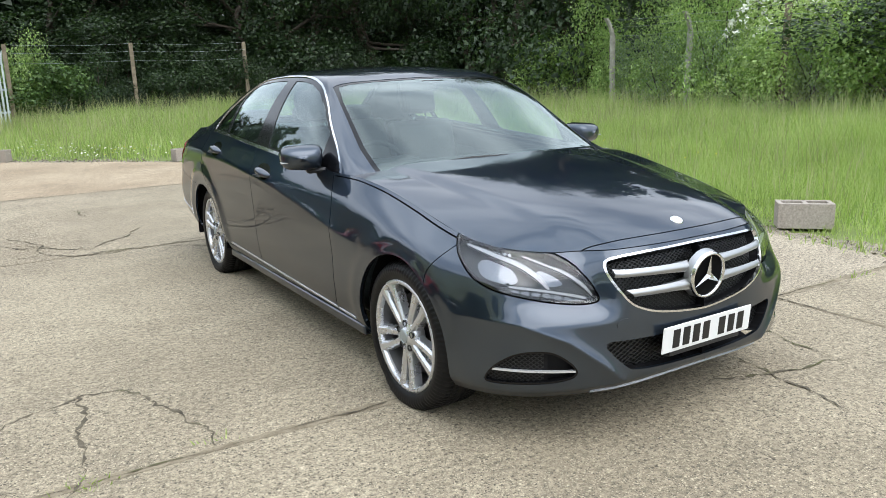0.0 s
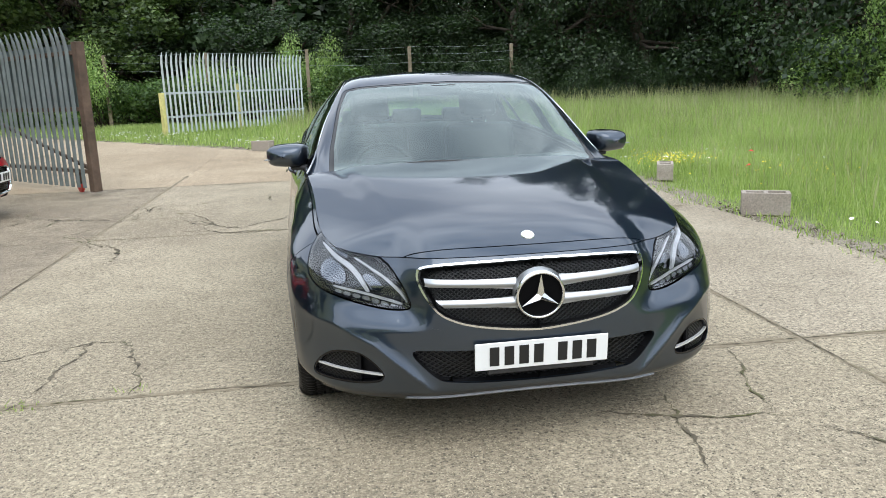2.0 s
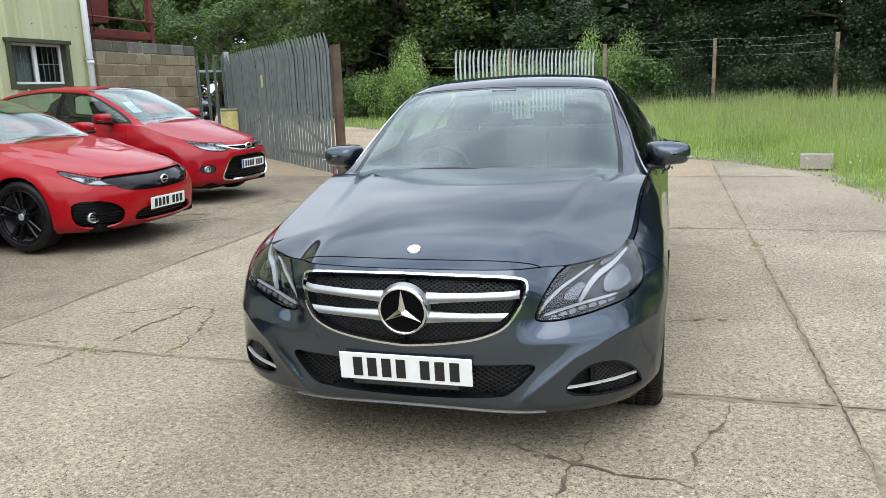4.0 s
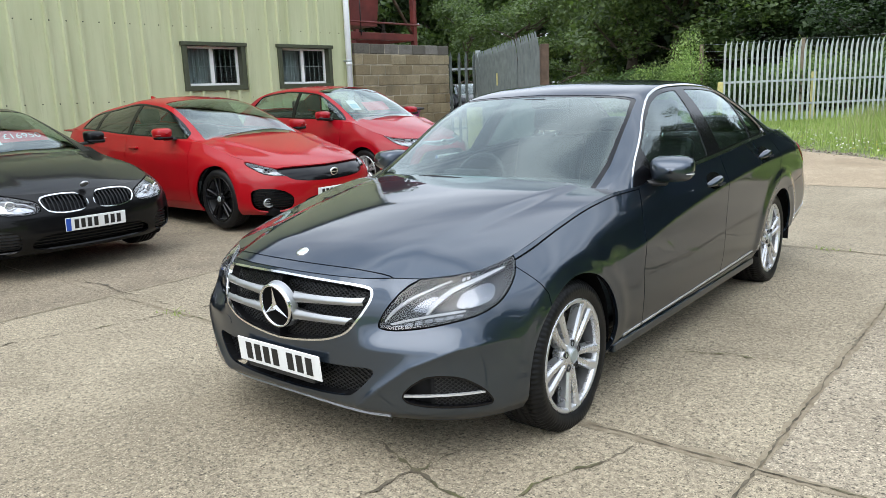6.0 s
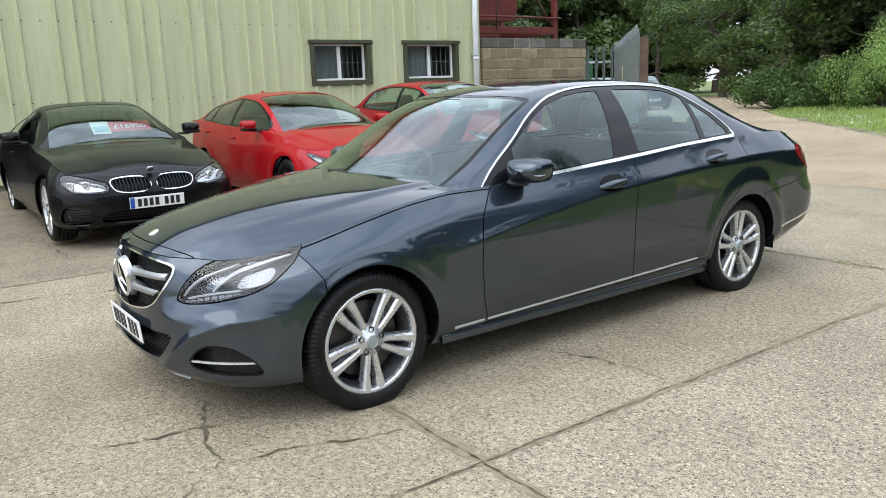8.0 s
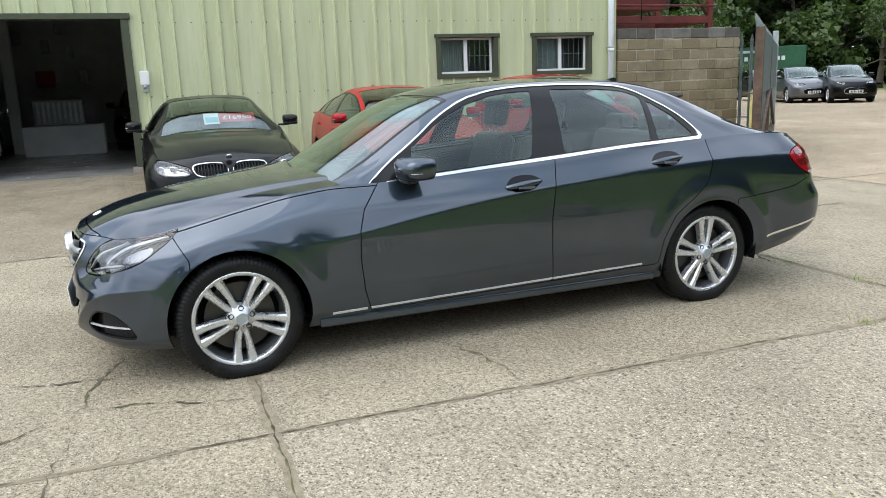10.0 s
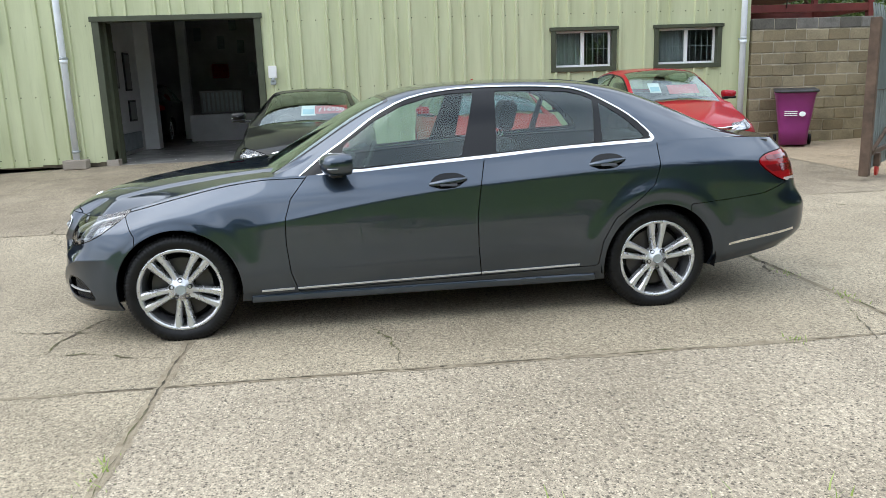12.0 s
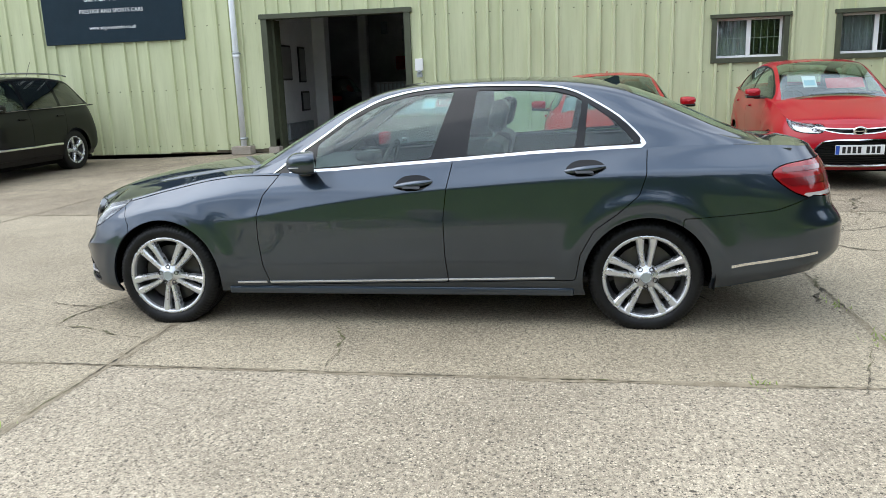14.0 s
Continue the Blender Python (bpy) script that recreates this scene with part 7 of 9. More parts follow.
def saloon_front(x, y, z):
    """The grille stands proud between set-back lamps; a crease sweeps down each bumper corner."""
    ax = np.abs(x)
    nose = 1 - smooth_step(-2.02, -1.80, y)
    y = y + 0.050 * nose * smooth_step(0.37, 0.50, ax) * smooth_step(0.46, 0.56, z) * (1 - smooth_step(0.60, 0.84, ax))
    line = [(0.90, 0.50), (0.74, 0.475), (0.60, 0.41), (0.50, 0.33), (0.40, 0.245)]
    d = np.full(x.shape, 9.0)
    for (ux, uz), (vx, vz) in zip(line, line[1:]):
        t = np.clip(((ax - ux) * (vx - ux) + (z - uz) * (vz - uz)) / ((vx - ux) ** 2 + (vz - uz) ** 2), 0, 1)
        d = np.minimum(d, np.hypot(ax - ux - t * (vx - ux), z - uz - t * (vz - uz)))
    y = y - 0.020 * (1 - smooth_step(-1.95, -1.75, y)) * np.exp(-d / 0.035)
    return x, y, z


SALOON["warp"] = saloon_front
WHEEL_R, HUB_Z, ARCH_R = 0.321, 0.300, 0.350


def circle(cy, cz, r, n=72):
    return [(cy + r * math.cos(2 * math.pi * k / n), cz + r * math.sin(2 * math.pi * k / n)) for k in range(n)]


def fine_mesh(parent, strips):
    """The thin webs of a grille, too fine to pick apart."""
    bm = bmesh.new()
    for s in strips:
        if len(s.F):
            me = s.mesh("web", 0.008)
            bm.from_mesh(me)
            bpy.data.meshes.remove(me)
    return tagged(part("grille_mesh", bm, WEB, parent), "fine black diamond mesh", kind="stuff")


def saloon():
    car = empty("car", -0.02, 0.0, 0.0, 0.8)
    B = Body(SALOON)
    wrap, hood, boot, cabin = (out_of(s) for s in (B.wrap, B.hood, B.boot, B.cabin))
    outer = lambda V: 0.5 - np.abs(V[:, 0])
    # black inner skin, added so that the gaps read as deep shade
    skin = wrap.moved(-0.022)
    for cy in AXLES:
        wrap.take(circle(cy, HUB_Z, ARCH_R), "side", 0.0, outer)
        skin.take(circle(cy, HUB_Z, ARCH_R), "side", 0.0, outer)
    skin.take([(0.0, 0.24), (0.7, 0.24), (0.47, 0.74), (0.0, 0.74)], "front", 0.0, lambda V: V[:, 1] + 1.9)
    skin.take([(-1.62, 0.22), (-1.03, 0.22), (-1.03, 0.41), (-1.62, 0.41)], "corner", 0.0, lambda V: V[:, 1] + 1.6)
    skin.take([(-1.8, 0.48), (-0.85, 0.55), (-0.85, 0.8), (-1.8, 0.78)], "corner", 0.0, lambda V: V[:, 1] + 1.6)
    part("inner_skin", skin.mesh("inner_skin", 0, both=True), WELL, car)
    front_only = lambda V: V[:, 1] + 1.55
    # grille
    grille = rounded([(-0.3, 0.712), (0.0, 0.713), (0.25, 0.708), (0.42, 0.696), (0.434, 0.650), (0.41, 0.590), (0.362, 0.520), (0.27, 0.483), (0.15, 0.464), (0.0, 0.450), (-0.3, 0.450)])
    g = wrap.take(grille, "front", 0.0, lambda V: V[:, 1] + 1.9)
    inner, frame_band = g.split(lambda V: inside(grille, np.abs(V[:, 0]), V[:, 2]) + 0.0075)
    part("grille_frame", frame_band.moved(0.004).mesh("grille_frame", 0.014, both=True), CHROME, car, "chrome grille surround")
    back = inner.moved(-0.055)
    back_o = part("grille", back.mesh("grille", -0.05, both=True), DARK_MESH, car, "black honeycomb grille")
    fine_mesh(back_o, [thin(inner.both(), lambda V: V[:, 2] - z - k * V[:, 0], 0.0022).moved(-0.042) for k in (0.75, -0.75) for z in np.arange(0.14, 1.04, 0.0165)])
    for z0, lean in ((0.625, 0.035), (0.560, 0.012)):
        slat = thin(inner.finer(1), lambda V: (V[:, 2] - z0 - lean * np.abs(V[:, 0])) / (1 + 0.30 * np.exp(-(np.abs(V[:, 0]) - 0.09) / 0.06)), 0.0165)
        slat = slat.split(lambda V: 0.080 - np.abs(V[:, 0]))[0].split(lambda V: np.abs(V[:, 0]) - 0.408 + 0.9 * np.maximum(0, 0.62 - V[:, 2]))[0]
        slat.V[:, 1] -= 0.010 * np.cos(np.clip((slat.V[:, 2] - z0 - lean * np.abs(slat.V[:, 0])) / 0.0165, -1, 1) * 1.45)
        pair("grille_slat", slat.moved(-0.004), SATIN, car, 0.03, "satin silver louvre")
    ring_y = -2.226
    emblem = part("emblem", lathe([(0.069, 0.004), (0.0705, -0.004), (0.0745, -0.0075), (0.079, -0.004), (0.0805, 0.006)], 56, "x"), CHROME, car, "round chrome badge with three spokes", Matrix.Translation((0, ring_y, 0.584)) @ pose(0, 0, 0, 6) @ pose(0, 0, 0, 0, 0, 90) @ Matrix.Diagonal((1.14, 1.14, 1.14, 1)))
    smooth(emblem)
    part("emblem_disc", lathe([(0.0, 0.002), (0.071, 0.002)], 40, "x"), BADGE_BLACK, emblem)
    part("emblem_mount", lathe([(0.080, 0.005), (0.082, 0.012), (0.085, 0.030)], 56, "x"), SATIN, emblem, "satin badge housing")
    for k in range(3):
        a = math.pi / 2 + 2 * math.pi * k / 3
        bm = bmesh.new()
        tip, c = Vector((-0.003, 0.0705 * math.cos(a), 0.0705 * math.sin(a))), Vector((-0.013, 0, 0))
        e = [Vector((-0.004, 0.0135 * math.cos(a + s * 1.05), 0.0135 * math.sin(a + s * 1.05))) for s in (-1, 1)]
        vs = [bm.verts.new(p) for p in (tip, e[0], c, e[1])]
        bm.faces.new((vs[0], vs[1], vs[2])), bm.faces.new((vs[0], vs[2], vs[3]))
        part("emblem_spoke", bm, CHROME, emblem)
    # lower intake and side intakes
    low = rounded([(-0.3, 0.392), (0.35, 0.392), (0.485, 0.398), (0.40, 0.305), (0.345, 0.268), (0.0, 0.262), (-0.3, 0.262)])
    g = wrap.take(low, "front", 0.0, front_only)
    b = part("lower_grille", g.moved(-0.06).mesh("lower_grille", -0.055, both=True), DARK_MESH, car, "black honeycomb lower intake")
    fine_mesh(b, [thin(g.both(), lambda V: V[:, 2] - z - k * V[:, 0], 0.0022).moved(-0.042) for k in (0.6, -0.6) for z in np.arange(-0.05, 0.73, 0.0175)])
    fog = rounded([(-1.575, 0.300), (-1.52, 0.345), (-1.43, 0.382), (-1.26, 0.374), (-1.13, 0.318), (-1.075, 0.258), (-1.12, 0.246), (-1.43, 0.252), (-1.55, 0.268)])
    g = wrap.take(fog, "corner", 0.0, front_only)
    fogs = pair("side_intake", g.moved(-0.045), DARK_MESH, car, -0.04, "black side intake")
    pair("intake_mesh", g.split(lambda V: -1.42 - np.abs(V[:, 0]) - V[:, 1])[0].moved(-0.02), DARK_MESH, car, 0.01, "textured black insert")
    pair("intake_blade", thin(g, lambda V: V[:, 2] - 0.300 - 0.03 * (np.abs(V[:, 0]) - 0.7), 0.0034).moved(-0.004), TRIM_SILVER, car, 0.012, "thin chrome blade")
    webs = [thin(g, lambda V: V[:, 2] - z - k * (np.abs(V[:, 0]) + V[:, 1]), 0.0018).split(lambda V: -1.40 - np.abs(V[:, 0]) - V[:, 1])[0].moved(-0.017) for k in (0.5, -0.5) for z in np.arange(-0.6, 1.3, 0.0155)]
    for o, flip in zip(fogs, (False, True)):
        fine_mesh(o, [w.mirror() if flip else w for w in webs if len(w.F)])
    pair("intake_rim", g.split(lambda V: -inside(fog, np.abs(V[:, 0]) + V[:, 1], V[:, 2]) - 0.008)[0].moved(-0.002), GLOSS_BLACK, car, 0.03)
    # headlights
    lamp = rounded([(-1.675, 0.545), (-1.62, 0.611), (-1.52, 0.679), (-1.39, 0.716), (-1.27, 0.747), (-1.14, 0.785), (-1.01, 0.79), (-0.90, 0.765), (-0.912, 0.712), (-0.965, 0.665), (-1.03, 0.625), (-1.13, 0.594), (-1.26, 0.570), (-1.40, 0.546), (-1.56, 0.533), (-1.635, 0.534)], 1)
    g = wrap.take(lamp, "corner", 0.003, front_only)
    lamps = pair("headlight", g.moved(0.001), GLASS_LAMP, car, 0.0, "clear swept-back headlight", True)
    deep = g.moved(-0.05)
    q = lambda V: (np.abs(V[:, 0]) + V[:, 1], V[:, 2])
    pieces = [("bezel", deep, LAMP_DARK, 0.0, "dark lamp bezel"),
              ("bezel_rim", g.split(lambda V: -inside(lamp, *q(V)) - 0.012)[0].moved(-0.004), GLOSS_BLACK, 0.045, "")]
    sub = [("reflector", [(-1.272, 0.626), (-1.240, 0.666), (-1.165, 0.694), (-1.056, 0.706), (-1.022, 0.688), (-1.055, 0.645), (-1.214, 0.618)], CHROME_DIM, -0.034),
           ("reflector", [(-1.505, 0.602), (-1.452, 0.638), (-1.370, 0.665), (-1.340, 0.658), (-1.375, 0.611), (-1.407, 0.596)], CHROME_DIM, -0.034),
           ("light_guide", [(-1.640, 0.556), (-1.590, 0.607), (-1.498, 0.652), (-1.385, 0.679), (-1.264, 0.708), (-1.264, 0.703), (-1.385, 0.673), (-1.492, 0.644), (-1.578, 0.599), (-1.629, 0.556)], LAMP_GUIDE, -0.012),
           ("light_guide", [(-1.428, 0.588), (-1.370, 0.641), (-1.264, 0.688), (-1.098, 0.720), (-0.955, 0.741), (-0.957, 0.735), (-1.094, 0.710), (-1.254, 0.676), (-1.356, 0.630), (-1.410, 0.588)], LAMP_GUIDE, -0.014),
           ("light_guide", [(-1.612, 0.556), (-1.410, 0.588), (-1.218, 0.612), (-1.208, 0.604), (-1.408, 0.580), (-1.604, 0.549)], LAMP_GUIDE, -0.014)]
    for k in range(9):
        a = -1.215 + 0.029 * k
        lo, hi = np.interp([a, a + 0.023], [-1.229, -1.095, -0.955], [0.702, 0.722, 0.743]), np.interp([a, a + 0.023], [-1.229, -1.152, -1.017, -0.955], [0.706, 0.736, 0.750, 0.748])
        sub.append(("lamp_rib", [(a, lo[0]), (a + 0.023, lo[1]), (a + 0.023, hi[1]), (a, hi[0])], CHROME_DIM, -0.020))
    for k in range(7):
        a = -1.592 + 0.053 * k
        z = lambda u: float(np.interp(u, [-1.609, -1.409, -1.216], [0.548, 0.577, 0.601]))
        sub.append(("indicator_led", [(a + 0.006, z(a) - 0.016), (a, z(a) - 0.008), (a + 0.008, z(a) - 0.002), (a + 0.040, z(a + 0.04) - 0.002), (a + 0.047, z(a + 0.04) - 0.009), (a + 0.040, z(a + 0.04) - 0.017)], LED_GREY, -0.018))
    fine_g = g.finer(1)
    for name, poly, mat, d in sub:
        w = Shell(fine_g.V, fine_g.F)
        pieces.append((name, w.take(rounded(poly), "corner").moved(d), mat, 0.012, ""))
    for name, s, mat, rim, lab in pieces:
        for o, sh in zip(lamps, (s, s.mirror())):
            if len(sh.F):
                part(name, sh.mesh(name, rim), mat, o, lab)
    # bumpers, wings, doors, sills, quarters
    nose = wrap.take([(-3.0, 0.0), (-1.64, 0.0), (-1.64, 0.62), (-1.705, 0.735), (-1.76, 0.9), (-3.0, 0.9)], "side", 0.0022)
    part("front_bumper", nose.mesh("front_bumper", 0.014, both=True), PAINT_GREY, car)
    rear = wrap.take([(1.62, 0.0), (1.62, 0.64), (1.86, 0.655), (2.09, 0.678), (2.20, 0.715), (2.29, 0.75), (2.38, 0.735), (3.0, 0.735), (3.0, 0.0)], "side", 0.0022)
    low_r = rear.take([(1.70, 0.0), (1.70, 0.355), (1.86, 0.352), (2.36, 0.42), (3.0, 0.43), (3.0, 0.0)], "side", 0.0)
    part("rear_bumper", rear.mesh("rear_bumper", 0.014, both=True), PAINT_GREY, car)
    part("rear_apron", low_r.mesh("rear_apron", 0.014, both=True), PAINT_GREY, car)
    tail = rounded([(2.05, 0.872), (2.13, 0.918), (2.33, 0.932), (2.7, 0.925), (2.7, 0.742), (2.36, 0.736), (2.28, 0.733), (2.17, 0.775)])
    g = wrap.take(tail, "side", 0.003, lambda V: 0.40 - np.abs(V[:, 0]))
    tails = pair("tail_light", g.moved(0.003), RED_LENS, car, 0.03, "red tail light")
    for name, poly, mat in (("lens_band", [(2.10, 0.845), (2.7, 0.855), (2.7, 0.815), (2.16, 0.805)], RED_LENS_DARK), ("reversing_lens", [(2.22, 0.765), (2.7, 0.768), (2.7, 0.748), (2.26, 0.745)], CLEAR_LENS), ("lens_band", [(2.12, 0.90), (2.7, 0.905), (2.7, 0.885), (2.12, 0.875)], RED_LENS_DARK)):
        s = Shell(g.V, g.F).take(poly, "side").moved(0.0065)
        for o, sh in zip(tails, (s, s.mirror())):
            if len(sh.F):
                part(name, sh.mesh(name, 0.003), mat, o)
    front_door = [(-0.62, 1.1), (-0.66, 0.92), (-0.765, 0.79), (-0.80, 0.68), (-0.805, 0.54), (-0.79, 0.37), (-0.755, 0.248), (0.325, 0.272), (0.31, 0.45), (0.308, 0.65), (0.33, 0.82), (0.372, 1.0), (0.39, 1.1)]
    rear_door = [(0.39, 1.1), (0.372, 1.0), (0.33, 0.82), (0.308, 0.65), (0.31, 0.45), (0.325, 0.272), (1.045, 0.290), (1.07, 0.44), (1.145, 0.58), (1.27, 0.672), (1.385, 0.775), (1.42, 0.88), (1.435, 1.1)]
    for poly, hy, hz, n in ((front_door, 0.14, 0.847, "front_door"), (rear_door, 1.095, 0.915, "rear_door")):
        d = wrap.take(poly, "side", 0.0026)
        doors = pair(n, d, PAINT_GREY, car, 0.016)
        probe = d.V[np.argmin(np.hypot(d.V[:, 1] - hy, d.V[:, 2] - hz))][0]
        for o, sx in zip(doors, (1, -1)):
            bm = bmesh.new()
            rows = []
            for k in range(13):
                u = k / 12
                yy = hy - 0.112 + 0.224 * u
                rise = 0.030 * math.sin(math.pi * min(1, max(0, u))) ** 0.5
                zz = hz + 0.012 * (u - 0.5) * 2
                hw = 0.010 + 0.009 * math.sin(math.pi * u)
                rows.append([bm.verts.new((sx * (probe + dx), yy, zz + dz)) for dx, dz in ((-0.005, hw), (rise, hw * 0.8), (rise + 0.004, 0), (rise, -hw * 0.8), (-0.005, -hw))])
            for a, b in zip(rows, rows[1:]):
                for i in range(4):
                    bm.faces.new((a[i], a[i + 1], b[i + 1], b[i])).smooth = True
            bmesh.ops.recalc_face_normals(bm, faces=bm.faces[:])
            part("door_handle", bm, PAINT_GREY, o)
            # flat black patch laid on the door for the shade in the handle cup
            cup = Shell(d.V, d.F).take(rounded([(hy - 0.115, hz - 0.005), (hy - 0.06, hz + 0.045), (hy + 0.05, hz + 0.05), (hy + 0.115, hz + 0.02), (hy + 0.06, hz - 0.035), (hy - 0.06, hz - 0.04)]), "side").moved(0.0012)
            cup = cup if sx > 0 else cup.mirror()
            part("handle_recess", cup.mesh("handle_recess", 0), GLOSS_BLACK, o)
            strip = Shell(d.V, d.F).split(lambda V: np.abs(V[:, 2] - hz + 0.027) - 0.006 + np.maximum(0, np.abs(V[:, 1] - hy + 0.005) - 0.05))[0].moved(probe * 0 + 0.034)
            strip = strip if sx > 0 else strip.mirror()
            part("handle_strip", strip.mesh("handle_strip", 0.004), LAMP_DARK, o)
            z0, z1 = (0.288, 0.297)
            trim = thin(Shell(d.V, d.F), lambda V: V[:, 2] - 0.290 - 0.0205 * (V[:, 1] - 0.3), 0.0048).moved(0.005)
            if n == "rear_door":
                trim = trim.split(lambda V: V[:, 1] - 0.93)[0]
            trim = trim if sx > 0 else trim.mirror()
            part("sill_strip", trim.mesh("sill_strip", 0.009), TRIM_SILVER, o, "thin chrome rubbing strip")
    parts = {"wing": wrap.take(band(-1.9, -0.6, 0.30, 1.2), "side"), "sill": wrap.take(band(-1.2, 1.15, 0.0, 0.315), "side", 0.0)}
    under_edge = lambda V: V[:, 2] - B.zt(V[:, 1]) + 0.013
    pair("front_wing", parts["wing"].split(lambda V: under_edge(V) + 0.0024)[0], PAINT_GREY, car, 0.014)
    pair("bonnet_edge", parts["wing"].split(lambda V: 0.0024 - under_edge(V))[0], PAINT_GREY, car, 0.010)
    pair("sill", parts["sill"], PAINT_GREY, car, 0.02)
    pair("rear_quarter", wrap, PAINT_GREY, car, 0.014)
    s2 = thin(rear, lambda V: V[:, 2] - 0.372 - 0.155 * (V[:, 1] - 1.88), 0.0075).split(lambda V: 1.88 - V[:, 1])[0].split(lambda V: V[:, 1] - 2.33)[0]
    pair("bumper_strip", s2.moved(0.003), CHROME, car, 0.006, "chrome strip on the rear bumper")
    oy, ox = B.outline(0.0)
    half = len(ox) // 3
    low_z = lambda V: V[:, 2] - np.interp(np.abs(V[:, 0]), ox[:half], B.zb(oy[:half]))
    lip = nose.split(lambda V: low_z(V) - 0.005 + 10 * np.maximum(0, np.abs(V[:, 0]) - 0.50))[0]
    part("lip_strip", lip.moved(0.004).mesh("lip_strip", 0.006, both=True), SATIN, car, "thin satin lower lip")
    s = thin(parts["sill"], lambda V: V[:, 2] - 0.290 - 0.0205 * (V[:, 1] - 0.3), 0.0055).split(lambda V: V[:, 1] + 0.78)[0].split(lambda V: -0.965 - V[:, 1])[0]
    pair("sill_strip", s.moved(0.005), TRIM_SILVER, car, 0.009, "thin chrome rubbing strip")
    # bonnet and boot, with their shut lines
    ey, ex = B.outline(1.0)
    wx, wy, _ = saloon_front(ex, ey, np.full(len(ex), 0.75))
    loop = [(-0.5, wy[0])] + list(zip(wx, wy)) + [(-0.5, wy[-1])]
    hood = hood.split(lambda V: inside(loop, np.abs(V[:, 0]), V[:, 1]) + np.where(V[:, 1] < -1.85, 0.0038, 0.0006))[0]
    boot = boot.split(lambda V: inside(loop, np.abs(V[:, 0]), V[:, 1]) + 0.0038)[0]
    edge_y = np.interp(np.linspace(0, 0.47, 24), wx[:60], wy[:60])
    over = [(x, y + 0.047 * (1 - (x / 0.47) ** 8)) for x, y in zip(np.linspace(0, 0.47, 24), edge_y)]
    surround = hood.take([(-0.3, -2.4), (-0.3, over[0][1])] + over + [(0.47, -2.4)], "plan", 0.0024)
    part("grille_surround", surround.mesh("grille_surround", 0.012, both=True), PAINT_GREY, car)
    part("bonnet", hood.mesh("bonnet", 0.012, both=True), PAINT_GREY, car)
    part("boot_lid", boot.mesh("boot_lid", 0.012, both=True), PAINT_GREY, car)
    hf = spline(SALOON["hood"])
    smooth(part("bonnet_badge", lathe([(0.0, 0.004), (0.020, 0.0038), (0.025, 0.002), (0.027, -0.004)], 32, "z"), CHROME, car, "small round chrome badge", Matrix.Translation((0, -2.066, float(hf(-2.066)) + 0.004)) @ pose(0, 0, 0, 24)))
    # greenhouse
    dlo = [(-0.755, 0.876), (-0.595, 1.004), (-0.431, 1.110), (-0.261, 1.232), (-0.09, 1.318), (0.083, 1.358), (0.256, 1.376), (0.43, 1.380), (0.60, 1.379), (0.776, 1.373), (0.949, 1.360), (1.04, 1.335), (1.113, 1.300), (1.27, 1.205), (1.36, 1.126), (1.45, 1.018), (1.236, 1.012), (0.895, 1.000), (0.555, 0.977), (0.22, 0.956), (-0.109, 0.936), (-0.42, 0.914), (-0.60, 0.908)]
    dlo = rounded(dlo, 1)
    side = lambda V: 0.45 - np.abs(V[:, 0])
    g = cabin.take(dlo, "side", 0.0, side)
    sd = lambda V: inside(dlo, V[:, 1], V[:, 2])
    inner, chrome_band = g.split(lambda V: sd(V) + np.where(V[:, 2] > 0.945 + 0.062 * (V[:, 1] + 0.4), 0.0075 + 0.002 * np.clip((V[:, 1] + 0.3) / 0.6, 0, 1), 0.005 + 0.012 * np.clip((V[:, 1] + 0.66) / 0.2, 0, 1)))
    pair("window_chrome", chrome_band.moved(0.004), CHROME, car, 0.006, "chrome window surround")
    panes = {"front_window": [(-0.462, 0.938), (-0.452, 1.072), (-0.263, 1.202), (-0.092, 1.284), (0.082, 1.328), (0.20, 1.342), (0.352, 1.348), (0.232, 0.982), (-0.1, 0.960)],
             "rear_window": [(0.440, 0.995), (0.482, 1.350), (0.75, 1.345), (0.945, 1.330), (1.045, 1.302), (1.085, 1.280), (1.041, 1.030)],
             "quarter_window": [(1.092, 1.033), (1.118, 1.266), (1.26, 1.165), (1.375, 1.042)]}
    for n, poly in panes.items():
        s = inner.take(poly, "side", 0.0)
        pair(n, s.moved(-0.004), GLASS_CAR, car, 0.0, "lightly tinted side glass", True)
    pair("pillar_trim", inner.moved(-0.001), GLOSS_BLACK, car, 0.01, "gloss black pillar trim")
    top = lambda V: 0.9 - V[:, 2]
    ws = [(-0.1, -1.2), (0.72, -1.2), (0.698, -0.80), (0.690, -0.69), (0.626, -0.35), (0.582, -0.165), (0.40, -0.185), (0.2, -0.20), (-0.1, -0.205)]
    g = cabin.take(ws, "plan", 0.0, lambda V: (0.012 - np.maximum(V[:, 2] - np.interp(V[:, 1], *np.array(SALOON["rail_z"]).T), 0)) * 0 - 1)
    wi, we = g.split(lambda V: inside([(-0.5, -1.2), (0.694, -1.2), (0.674, -0.80), (0.668, -0.69), (0.608, -0.35), (0.562, -0.195), (0.2, -0.225), (-0.5, -0.23)], np.abs(V[:, 0]), V[:, 1]))
    o = part("windscreen", wi.moved(-0.003).mesh("windscreen", 0, both=True), GLASS_SCREEN, car, "clear windscreen with a faint green tint")
    o.visible_shadow = False
    part("screen_edge", we.moved(-0.002).mesh("screen_edge", 0.008, both=True), GLOSS_BLACK, car)
    bl = [(-0.1, 1.33), (0.40, 1.33), (0.50, 1.36), (0.60, 2.06), (-0.1, 2.10)]
    g = cabin.take(bl, "plan", 0.0)
